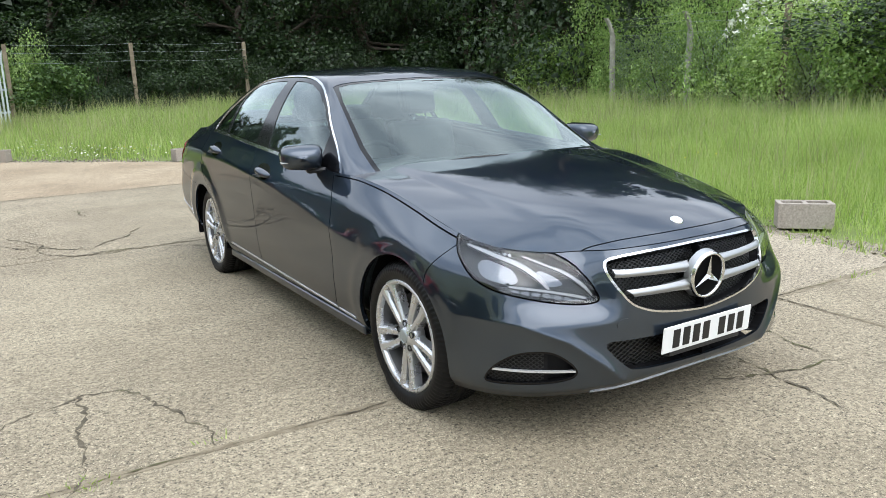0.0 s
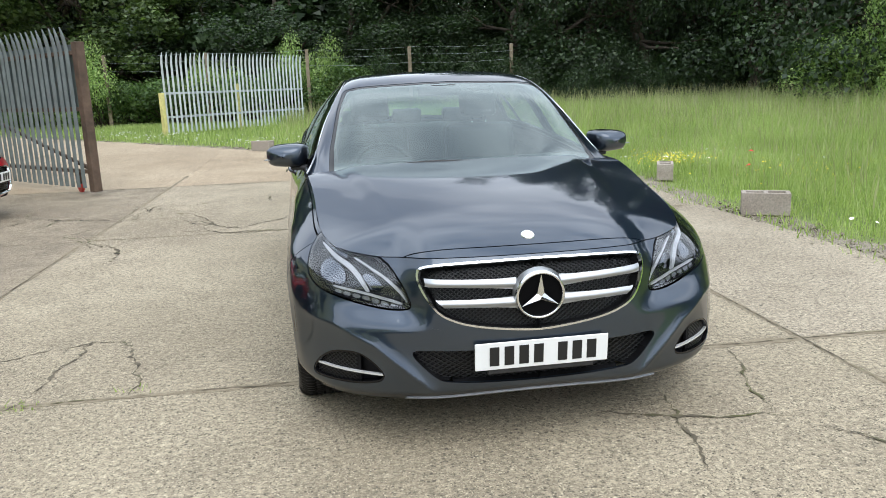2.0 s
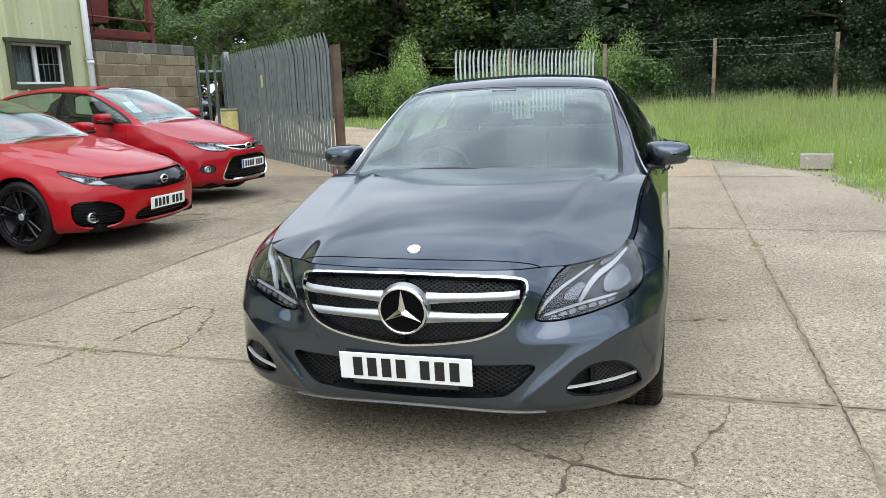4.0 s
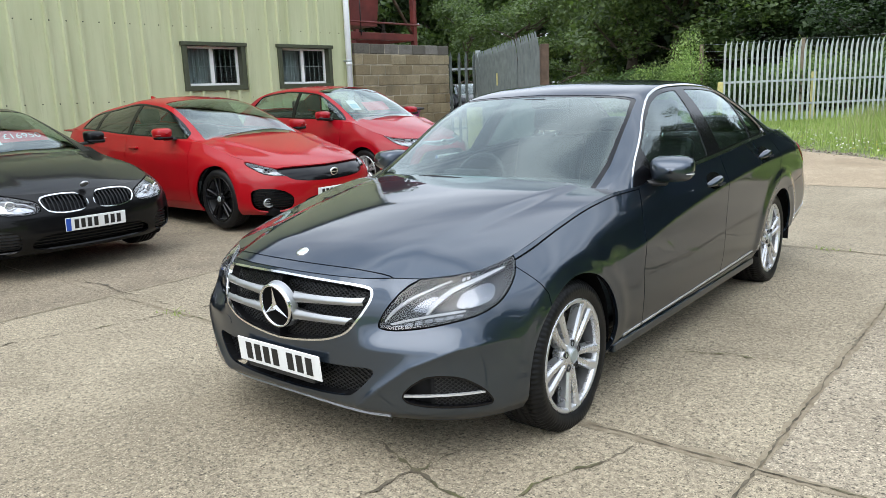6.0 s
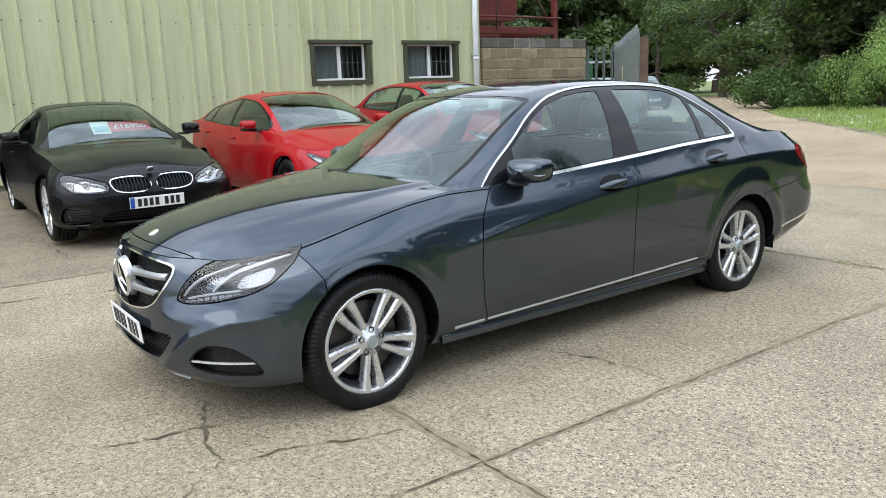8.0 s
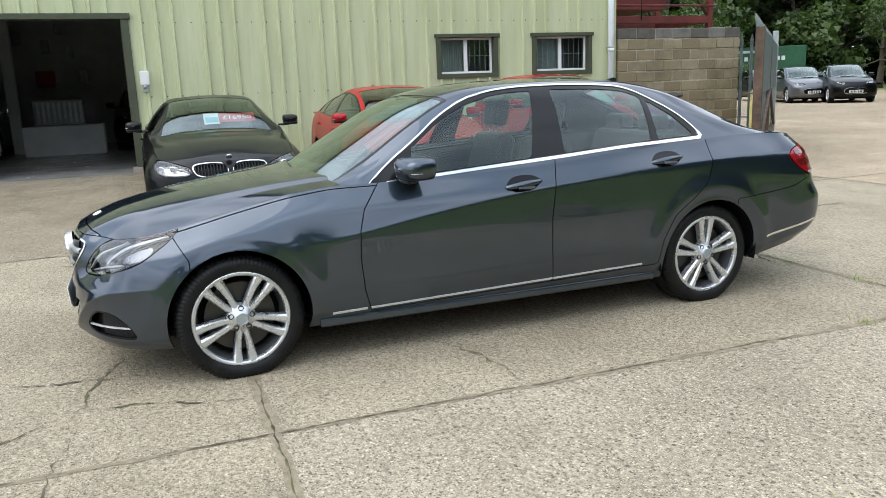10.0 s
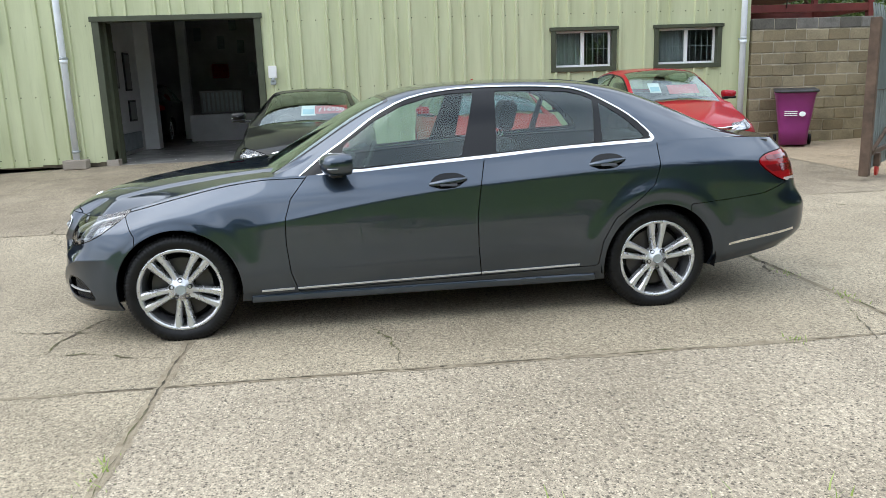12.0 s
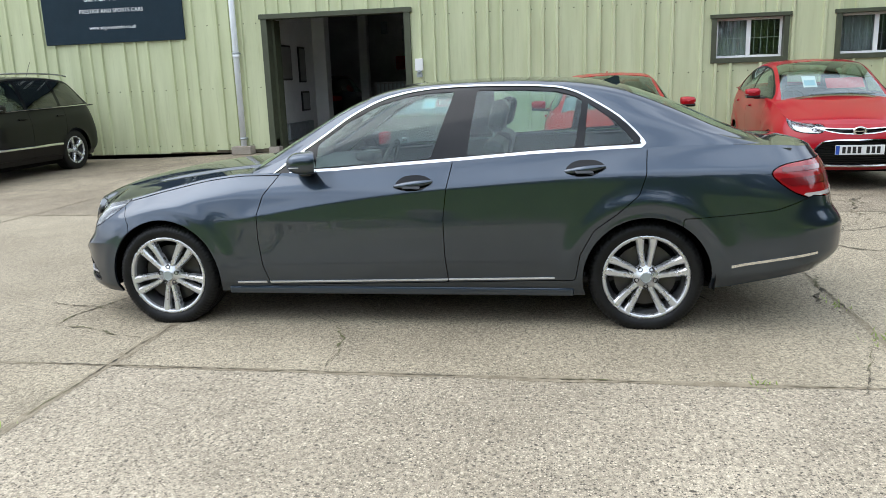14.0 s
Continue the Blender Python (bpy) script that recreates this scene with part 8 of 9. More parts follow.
    wi, we = g.split(lambda V: inside([(-0.5, 1.355), (0.47, 1.38), (0.56, 2.02), (-0.5, 2.06)], np.abs(V[:, 0]), V[:, 1]))
    o = part("rear_screen", wi.moved(-0.003).mesh("rear_screen", 0, both=True), GLASS_CAR, car)
    o.visible_shadow = False
    part("screen_edge", we.moved(-0.002).mesh("screen_edge", 0.008, both=True), GLOSS_BLACK, car)
    part("roof", cabin.mesh("roof", 0.014, both=True), PAINT_GREY, car)
    lining = cabin.moved(-0.02)
    part("headliner", Shell(lining.V, lining.F[:, ::-1]).mesh("headliner", 0, both=True), HEADLINER, car, "grey roof lining")
    # cowl, wipers, aerial, mirrors
    roof_z = spline(SALOON["roof"])
    part("cowl", prism([(-0.94, 0.90), (-0.84, 0.925), (-0.80, 0.95), (-0.80, 0.86), (-0.98, 0.86)], -0.70, 0.70, "x"), BLACK_PLASTIC, car, "black scuttle panel")
    zf = lambda x, y: float(roof_z(y - 0.16 * (x / 0.7) ** 2)) + 0.004
    wiper(car, (-0.40, -0.925), (0.12, -0.975), zf), wiper(car, (0.22, -0.965), (0.56, -0.90), zf)
    fin = bmesh.new()
    add_prism(fin, [(1.20, 1.372), (1.34, 1.338), (1.332, 1.404), (1.31, 1.408)], -0.016, 0.016, "x")
    part("aerial_fin", fin, PAINT_GREY, car, "shark fin aerial")
    for sx in (1, -1):
        mirror_pod(car, PAINT_GREY, sx * 0.79, -0.488, 0.978, sx, 0.87, 1.09, 1.02, 16.0)
        for y in AXLES:
            wheel_arch(car, sx * 0.54, y, 0.368, sx, 0.322 if y < 0 else 0.360)
            wheel(car, sx * (0.894 if y < 0 else 0.882), y, WHEEL_R, 0.235, 0.235, "twin", ALLOY, sx, 1.0 if y < 0 else 0.0, HUB_Z, -18 if y < 0 else 18)
    for sx in (1, -1):
        part("side_skirt", box((-0.03, -1.03, 0.190), (0.018, 1.04, 0.238), 0.012, 3, Matrix.Translation((sx * 0.863, 0, 0)) @ Matrix.Diagonal((sx, 1, 1, 1))), PAINT_GREY, car, "painted side skirt")
    part("underbody", box((-0.70, -1.95, 0.20), (0.70, 1.95, 0.26), 0.02), WELL, car)
    plate(car, (0.002, -2.232, 0.372), 0.498, 0.106, 5, False, 7)
    part("plate_holder", box((-0.20, -2.230, 0.300), (0.20, -2.205, 0.322), 0.004), BLACK_PLASTIC, car)
    part("tow_cover", Shell(nose.V, nose.F).take(rounded([(0.345, 0.44), (0.352, 0.475), (0.41, 0.478), (0.425, 0.435)]), "front", 0.0, front_only).moved(0.0015).mirror().mesh("tow_cover", 0.003), PAINT_GREY, car)
    # cabin
    part("cabin_floor", box((-0.78, -0.9, 0.24), (0.78, 1.7, 0.30), 0.02), CABIN, car)
    part("dashboard", prism([(-0.92, 0.55), (-0.92, 0.885), (-0.62, 0.905), (-0.42, 0.86), (-0.40, 0.72), (-0.5, 0.55)], -0.72, 0.72, "x"), CABIN, car)
    smooth(part("instrument_hood", box((-0.52, -0.50, 0.86), (-0.22, -0.36, 0.93), 0.03, 3), CABIN, car))
    for x in (-0.38, 0.38):
        seat(car, x, 0.16, 0.36)
    part("rear_bench", box((-0.66, 0.92, 0.34), (0.66, 1.42, 0.56), 0.06, 3), SEAT, car)
    part("rear_backrest", box((-0.66, -0.07, 0.0), (0.66, 0.07, 0.58), 0.05, 3), SEAT, car, "", Matrix.Translation((0, 1.45, 0.48)) @ pose(0, 0, 0, -22))
    for x in (-0.42, 0.0, 0.42):
        part("rear_headrest", box((x - 0.12, 1.60, 1.02), (x + 0.12, 1.72, 1.14), 0.03, 2), SEAT, car)
    part("parcel_shelf", box((-0.62, 1.66, 0.985), (0.62, 2.05, 1.0), 0.005), CABIN, car)
    part("console", box((-0.12, -0.5, 0.3), (0.12, 0.75, 0.58), 0.03, 2), CABIN, car)
    wheel_pts = [(0.185 * math.cos(a), 0.0, 0.185 * math.sin(a)) for a in np.linspace(0, 2 * math.pi, 32, endpoint=False)]
    st = part("steering_wheel", loop_tube(wheel_pts, 0.015), CABIN, car, "", Matrix.Translation((-0.38, -0.30, 0.83)) @ pose(0, 0, 0, -24))
    smooth(st)
    part("steering_hub", box((-0.075, -0.03, -0.07), (0.075, 0.03, 0.06), 0.03, 2), CABIN, st)
    for a in (0, math.pi, 1.5 * math.pi):
        part("steering_spoke", rod((0.05 * math.cos(a), 0, 0.05 * math.sin(a)), (0.18 * math.cos(a), 0, 0.18 * math.sin(a)), 0.014, sides=8), SATIN, st)
    part("interior_mirror", box((-0.13, -0.10, 1.265), (0.13, -0.07, 1.325), 0.02, 2), BLACK_PLASTIC, car)
    part("sensor_pod", prism([(-0.26, 1.325), (-0.10, 1.362), (-0.10, 1.325)], -0.07, 0.07, "x"), BLACK_PLASTIC, car)
    dz = Shell(skin.V, skin.F).take(band(-0.85, 1.6, 0.3, 1.2), "side", 0.0, lambda V: 0.6 - np.abs(V[:, 0]))
    pair("door_card", Shell(dz.moved(-0.05).V, dz.F[:, ::-1]), CABIN, car, 0.0)
    return tagged(car, "dark metallic grey four-door saloon with chrome trim and silver alloys", "car", "parked cars")


saloon()

# ---- the other parked cars ----
def shape(yn, yt, ax, W, znose, zcowl, zb0, zb1, ztail, H, wsb, wst, rfe, blb, bottom=0.20, rail=0.60, corner=(0.62, 2.5, 0.42, 3.0), hatch=False):
    """A car's feature lines from a few sizes: nose and tail, axles, width, heights along the top, screen and roof stations."""
    hw = W / 2
    F = lambda y, *f: (y, tuple(hw * k for k in f))
    mid = (wst + rfe) / 2
    P = {"levels": (0.0, 0.12, 0.35, 0.6, 0.8, 1.0),
         "widths": [F(yn, 0.90, 0.955, 0.97, 0.965, 0.93, 0.84), F(ax[0], 0.92, 0.975, 0.99, 0.98, 0.94, 0.84), F(wsb + 0.1, 0.92, 0.97, 0.99, 0.99, 0.97, 0.89), F(mid, 0.92, 0.97, 1.0, 1.0, 0.985, 0.94), F(ax[1], 0.92, 0.97, 0.995, 1.0, 0.985, 0.92), F(yt, 0.88, 0.95, 0.97, 0.96, 0.93, 0.86 if hatch else 0.80)],
         "top": [(yn + 0.13, znose), (yn + 0.32, znose + 0.025), (ax[0], znose + (zcowl - znose) * 0.5), (wsb, zcowl - 0.05), (wsb + 0.25, zb0), (mid, (zb0 + zb1) / 2), (ax[1], zb1), (yt - 0.12, ztail)],
         "bottom": [(yn, bottom), (ax[0], bottom), (ax[1], bottom), (yt, bottom + 0.09)],
         "nose": [(0.0, yn + 0.11), (0.12, yn + 0.02), (0.35, yn), (0.6, yn + 0.005), (0.82, yn + 0.04), (1.0, yn + 0.14)],
         "tail": [(0.0, yt - 0.10), (0.2, yt), (0.45, yt - 0.01), (0.7, yt - 0.06), (1.0, yt - 0.12)],
         "corner": corner,
         "hood": [(yn + 0.14, znose), (yn + 0.25, znose + 0.05), (ax[0], znose + (zcowl - znose) * 0.62 + 0.03), (wsb + 0.1, zcowl)],
         "deck": [(blb - 0.3, ztail + 0.06), (yt - 0.12, ztail)],
         "cowl": wsb + 0.12, "boot": min(blb - 0.25, yt - 0.2), "cabin": (wsb - 0.05, blb + 0.06),
         "rail_x": [(wsb, hw * 0.78), (wst, rail), (rfe, rail - 0.01), (blb, rail + 0.03)],
         "rail_z": [(wsb, zcowl - 0.07), (wsb + (wst - wsb) * 0.5, zcowl + (H - zcowl) * 0.50 - 0.03), (wst, H - 0.085), (mid, H - 0.04), (rfe, H - 0.09), (rfe + (blb - rfe) * 0.5, ztail + (H - ztail) * 0.56), (blb, ztail - 0.02)],
         "roof": [(wsb, zcowl + 0.01), (wsb + (wst - wsb) * 0.5, zcowl + (H - zcowl) * 0.58), (wst, H - 0.035), (mid, H), (rfe, H - 0.045), (rfe + (blb - rfe) * 0.5, ztail + (H - ztail) * 0.62), (blb, ztail + 0.01)],
         "creases": [([(ax[0] + 0.5, zb0 - 0.25), (mid, zb0 - 0.14), (ax[1], zb1 - 0.12), (yt - 0.3, ztail - 0.08)], 0.010, 0.05)],
         "flares": [(ax[1], 0.31, 0.41, 0.014, 0.05), (ax[0], 0.31, 0.41, 0.012, 0.05)]}
    return P


def sweep(q0, q1, z0, z1, rise):
    """The outline of a swept-back lamp, from its inner tip to its outer end."""
    d = q1 - q0
    return rounded([(q0, z0), (q0 + 0.02, z0 + (z1 - z0) * 0.6), (q0 + d * 0.45, z1), (q1 - 0.08, z1 + rise), (q1, z1 + rise - 0.01), (q1 - d * 0.18, z0 + rise + (z1 - z0) * 0.35), (q0 + d * 0.5, z0 + rise * 0.4 - 0.01)])


def parked_car(name, P, ax, paint_mat, wheels, panes, pillar_b, end_c, lamp, openings, tails, label, place, plate_at=None, band_blue=False, glass=None, dark_roof=False, fine=0.6, doors=()):
    """A parked car from its shape: arches, doors, lamps, grille openings, glass, cabin, wheels."""
    glass = glass or GLASS_CAR
    car = empty(name)
    B = Body(P, fine)
    wrap, hood, boot, cabin = (out_of(s) for s in (B.wrap, B.hood, B.boot, B.cabin))
    r, width, rim_r, style, rim_mat = wheels
    outer = lambda V: 0.45 - np.abs(V[:, 0])
    hw = max(w[1][3] for w in P["widths"])
    for cy in ax:
        wrap.take(circle(cy, r, r + 0.035, 48), "side", 0.0, outer)
    yn, yt = min(k[1] for k in P["nose"]), max(k[1] for k in P["tail"])
    fr = lambda V: V[:, 1] - (yn + 0.75)
    # added black skin under the panels gives the shut lines their dark
    skin = wrap.moved(-0.03)
    for poly, mat, depth, frame_mat, fw, lab in openings:
        skin.take(poly, "front", 0.0, fr)
    if lamp is not None:
        skin.take(lamp, "corner", 0.0, fr)
    part("inner_skin", skin.mesh("inner_skin", 0, both=True), WELL, car)
    for poly, mat, depth, frame_mat, fw, lab in openings:
        poly = rounded(poly)
        g = wrap.take(poly, "front", 0.0, fr)
        if fw:
            inner, rim_band = g.split(lambda V: inside(poly, np.abs(V[:, 0]), V[:, 2]) + fw)
            part("intake_frame", rim_band.moved(0.004).mesh("intake_frame", 0.02, both=True), frame_mat, car)
        else:
            inner = g
        halves = min(p[0] for p in poly) > 0
        if halves:
            backs = pair("intake", inner.moved(-depth), mat, car, 0.0, lab)
        else:
            backs = [part("intake", inner.moved(-depth).mesh("intake", 0, both=True), mat, car, lab)]
        z0, z1 = min(p[1] for p in poly), max(p[1] for p in poly)
        if "kidney" in lab:
            for xb in np.arange(0.04, 0.40, 0.033):
                s = thin(inner, lambda V: np.abs(V[:, 0]) - xb, 0.0045)
                if len(s.F):
                    pair("kidney_slat", s.moved(-0.004), GLOSS_BLACK, car, 0.014)
            continue
        for z in np.arange(z0 + 0.02, z1 - 0.01, 0.028):
            s = thin(inner, lambda V: V[:, 2] - z, 0.004)
            if len(s.F) and depth > 0.02:
                bar = s.moved(-depth * 0.6)
                for o, sh in zip(backs, (bar, bar.mirror())):
                    part("intake_bar", sh.mesh("intake_bar", 0.01, both=not halves), GLOSS_BLACK, o)
    if lamp is not None:
        g = wrap.take(lamp, "corner", 0.003, fr)
        lamps = pair("headlight", g, GLASS_LAMP, car, 0.0, "clear headlight", True)
        q = lambda V: inside(lamp, np.abs(V[:, 0]) + V[:, 1], V[:, 2])
        pieces = [("bezel", g.moved(-0.05), LAMP_DARK), ("bezel_rim", g.split(lambda V: -q(V) - 0.014)[0].moved(-0.006), GLOSS_BLACK), ("reflector", g.split(lambda V: q(V) + 0.034)[0].moved(-0.04), LAMP_BRIGHT)]
        low = g.split(lambda V: np.abs(q(V) + 0.024) - 0.006)[0]
        pieces.append(("light_guide", low.moved(-0.015), LAMP_GUIDE))
        for n, s, m in pieces:
            for o, sh in zip(lamps, (s, s.mirror())):
                if len(sh.F):
                    part(n, sh.mesh(n, 0.02 if n != "bezel" else 0.0), m, o)
    if tails:
        g = wrap.take(rounded(tails), "side", 0.003, lambda V: 0.4 - np.abs(V[:, 0]))
        pair("tail_light", g.moved(0.004), RED_LENS, car, 0.02, "red tail light")
    n = len(doors) - 1
    for k in range(n):
        a, b = doors[k], doors[k + 1]
        z = P["bottom"][1][1] + 0.09
        hgt = 1.4
        poly = [(a, hgt), (a - 0.02, 0.8), (a, z), (b, z), (b, hgt)]
        if b > ax[1] - 0.35:
            poly = [(a, hgt), (a, z), (ax[1] - 0.40, z), (ax[1] - 0.33, 0.52), (b - 0.08, 0.75), (b, hgt)]
        d = wrap.take(poly, "side", 0.003)
        leaves = pair("front_door" if k == 0 else "rear_door", d, paint_mat, car, 0.015)
        hy, hz = b - 0.2, float(B.zt(b - 0.2)) - 0.12
        px = d.V[np.argmin(np.hypot(d.V[:, 1] - hy, d.V[:, 2] - hz))][0]
        for o, sx in zip(leaves, (1, -1)):
            part("door_handle", box((-0.01, hy - 0.09, hz - 0.014), (0.032, hy + 0.09, hz + 0.014), 0.012, 2, Matrix.Translation((sx * px, 0, 0)) @ Matrix.Diagonal((sx, 1, 1, 1))), paint_mat, o)
    part("body", wrap.mesh("body", 0.014, both=True), paint_mat, car)
    part("bonnet", hood.mesh("bonnet", 0.012, both=True), paint_mat, car)
    part("tailgate", boot.mesh("tailgate", 0.012, both=True), paint_mat, car)
    # glass
    rz, rx = spline(P["rail_z"]), spline(P["rail_x"])
    y0, wst, rfe = P["rail_z"][0][0], P["rail_z"][2][0], P["rail_z"][4][0]
    ys = np.linspace(y0 + 0.15, end_c, 28)
    topz, botz = rz(ys) - 0.035, B.zt(ys) + 0.016
    ok = topz > botz + 0.006
    ys, topz, botz = ys[ok], topz[ok], botz[ok]
    dlo = list(zip(ys, botz)) + list(zip(ys[::-1], np.minimum(topz[::-1], botz[::-1] + 0.01 + (ys[-1] - ys[::-1]) * 1.6)))
    g = cabin.take(dlo, "side", 0.0, lambda V: 0.4 - np.abs(V[:, 0]))
    inner, edge = g.split(lambda V: inside(dlo, V[:, 1], V[:, 2]) + 0.016)
    pair("window_trim", edge.moved(0.002), GLOSS_BLACK, car, 0.008)
    cuts = [y0] + list(pillar_b) + [end_c + 0.5]
    for k in range(len(cuts) - 1):
        s, inner = inner.split(lambda V: np.maximum(V[:, 1] - (cuts[k + 1] - 0.035), (cuts[k] + 0.035) - V[:, 1]))
        pair("side_window", s.moved(-0.003), glass if k < 1 else panes, car, 0.0, "tinted side glass", True)
    for k in range(1, len(cuts)):
        s, inner = inner.split(lambda V: V[:, 1] - (cuts[k] + 0.2))
        pair("pillar_trim", s, GLOSS_BLACK, car, 0.008)
    yy = np.linspace(y0 - 0.2, wst, 12)
    ws = [(-0.4, y0 - 0.2)] + [(float(rx(y)) - 0.03, y) for y in yy] + [(-0.4, wst - 0.02)]
    g = cabin.take(ws, "plan")
    o = part("windscreen", g.moved(-0.003).mesh("windscreen", 0, both=True), GLASS_SCREEN, car, "clear windscreen with a faint green tint")
    o.visible_shadow = False
    yy = np.linspace(rfe + 0.05, P["cabin"][1] - 0.10, 8)
    bl = [(-0.4, yy[0])] + [(float(rx(y)) - 0.07, y) for y in yy] + [(-0.4, yy[-1])]
    g = cabin.take(bl, "plan")
    o = part("rear_screen", g.moved(-0.003).mesh("rear_screen", 0, both=True), panes, car)
    o.visible_shadow = False
    part("roof", cabin.mesh("roof", 0.014, both=True), paint_mat, car)
    lining = cabin.moved(-0.02)
    part("headliner", Shell(lining.V, lining.F[:, ::-1]).mesh("headliner", 0, both=True), HEADLINER, car, "grey roof lining")
    zf = lambda x, y: float(spline(P["roof"])(y - 0.15 * (x / 0.7) ** 2))
    wiper(car, (-0.42, y0 + 0.065), (0.08, y0 + 0.012), zf), wiper(car, (0.14, y0 + 0.015), (0.48, y0 + 0.08), zf)
    zb = float(B.zt(y0 + 0.35))
    for sx in (1, -1):
        mirror_pod(car, paint_mat, sx * (hw - 0.05), y0 + 0.42, zb + 0.085, sx, 0.86)
        for y in ax:
            wheel_arch(car, sx * (hw - 0.37), y, r + 0.05, sx)
            wheel(car, sx * (hw - 0.04), y, r, width, rim_r, style, rim_mat, sx)
    part("underbody", box((-hw + 0.2, yn + 0.2, 0.16), (hw - 0.2, yt - 0.2, 0.24), 0.02), WELL, car)
    zc = P["hood"][-1][1]
    part("dashboard", box((-hw + 0.18, y0 + 0.1, zc - 0.3), (hw - 0.18, y0 + 0.55, zc - 0.05), 0.05, 2), CABIN, car)
    part("cabin_floor", box((-hw + 0.12, y0, 0.26), (hw - 0.12, rfe + 0.4, 0.34), 0.02), CABIN, car)
    for x in (-0.36, 0.36):
        seat(car, x, wst + 0.25, 0.36, 0.48)
    part("rear_bench", box((-hw + 0.25, rfe - 0.15, 0.34), (hw - 0.25, rfe + 0.35, 0.6), 0.06, 2), SEAT, car)
    part("rear_backrest", box((-hw + 0.25, rfe + 0.28, 0.5), (hw - 0.25, rfe + 0.42, min(zb + 0.12, 1.1)), 0.05, 2), SEAT, car)
    wp = [(0.18 * math.cos(a), 0.0, 0.18 * math.sin(a)) for a in np.linspace(0, 2 * math.pi, 24, endpoint=False)]
    smooth(part("steering_wheel", loop_tube(wp, 0.015, 6), CABIN, car, "", Matrix.Translation((-0.36, y0 + 0.66, zc - 0.08)) @ pose(0, 0, 0, -24)))
    if plate_at:
        plate(car, plate_at, 0.52, 0.111, 4, band_blue, 7)
    car.matrix_basis = place
    return tagged(car, label, "car", "parked cars")


def badge(car, y, z, rx, rz, mat=None, pitch=10):
    o = part("badge", lathe([(0.0, -0.008), (0.8, -0.006), (1.0, 0.0), (1.0, 0.02)], 28, "x"), mat or CHROME, car, "plain round emblem", Matrix.Translation((0, y, z)) @ pose(0, 0, 0, pitch) @ Matrix.Diagonal((rx, 0.5, rz, 1)) @ pose(0, 0, 0, 0, 0, 90))
    smooth(o)
    if mat is None:
        part("badge_disc", lathe([(0.0, -0.0105), (0.66, -0.0095), (0.74, -0.004)], 28, "x"), BADGE_BLACK, o, "dark middle of the emblem")
        part("badge_bar", box((-0.014, -0.70, -0.09), (-0.006, 0.70, 0.09)), CHROME, o)
    return o


def price_board(car, x, y, z, w, h, tilt, red, text):
    """A price card inside the screen."""
    m = Matrix.Translation((x, y, z)) @ pose(0, 0, 0, tilt)
    b = part("price_card", box((-w / 2, -0.002, 0), (w / 2, 0.002, h)), PRICE_RED if red else SIGN_WHITE, car, "red price sticker" if red else "white paper card", m)
    if text:
        c = bpy.data.curves.new("price", "FONT")
        c.body, c.size, c.extrude, c.align_x = text, h * 0.62, 0.001, "CENTER"
        o = new("price", c)
        me = bpy.data.meshes.new_from_object(o.evaluated_get(bpy.context.evaluated_depsgraph_get()))
        bpy.data.objects.remove(o)
        me.materials.clear()
        part("price", me, SIGN_WHITE, b, "white price figures", Matrix.Translation((0, -0.0045, h * 0.28)) @ pose(0, 0, 0, 90))
    elif not red:
        part("print_bar", box((-w * 0.4, -0.004, h * 0.15), (w * 0.4, -0.002, h * 0.62)), PLATE_BLUE_PALE, b)
    return b


PRICE_RED = plain("red_card", (0.55, 0.04, 0.05), 0.5)
PLATE_BLUE_PALE = plain("pale_blue_print", (0.32, 0.55, 0.68), 0.5)
FOG = plain("fog_lamp_glass", (0.6, 0.62, 0.64), 0.15, 0.6)


def fog_lamp(car, x, y, z, r):
    for sx in (1, -1):
        o = part("fog_lamp", lathe([(0.0, -0.005), (r * 0.75, 0.0), (r * 0.8, -0.012), (r, -0.010), (r, 0.05)], 24, "x"), FOG, car, "round fog lamp", Matrix.Translation((sx * x, y, z)) @ pose(0, 0, 0, 0, 0, 90 + sx * 20))
        smooth(o)


def heading(x, y, turn):
    return Matrix.Translation((x, y, ground_z(x, y))) @ pose(0, 0, 0, 0, 0, turn)


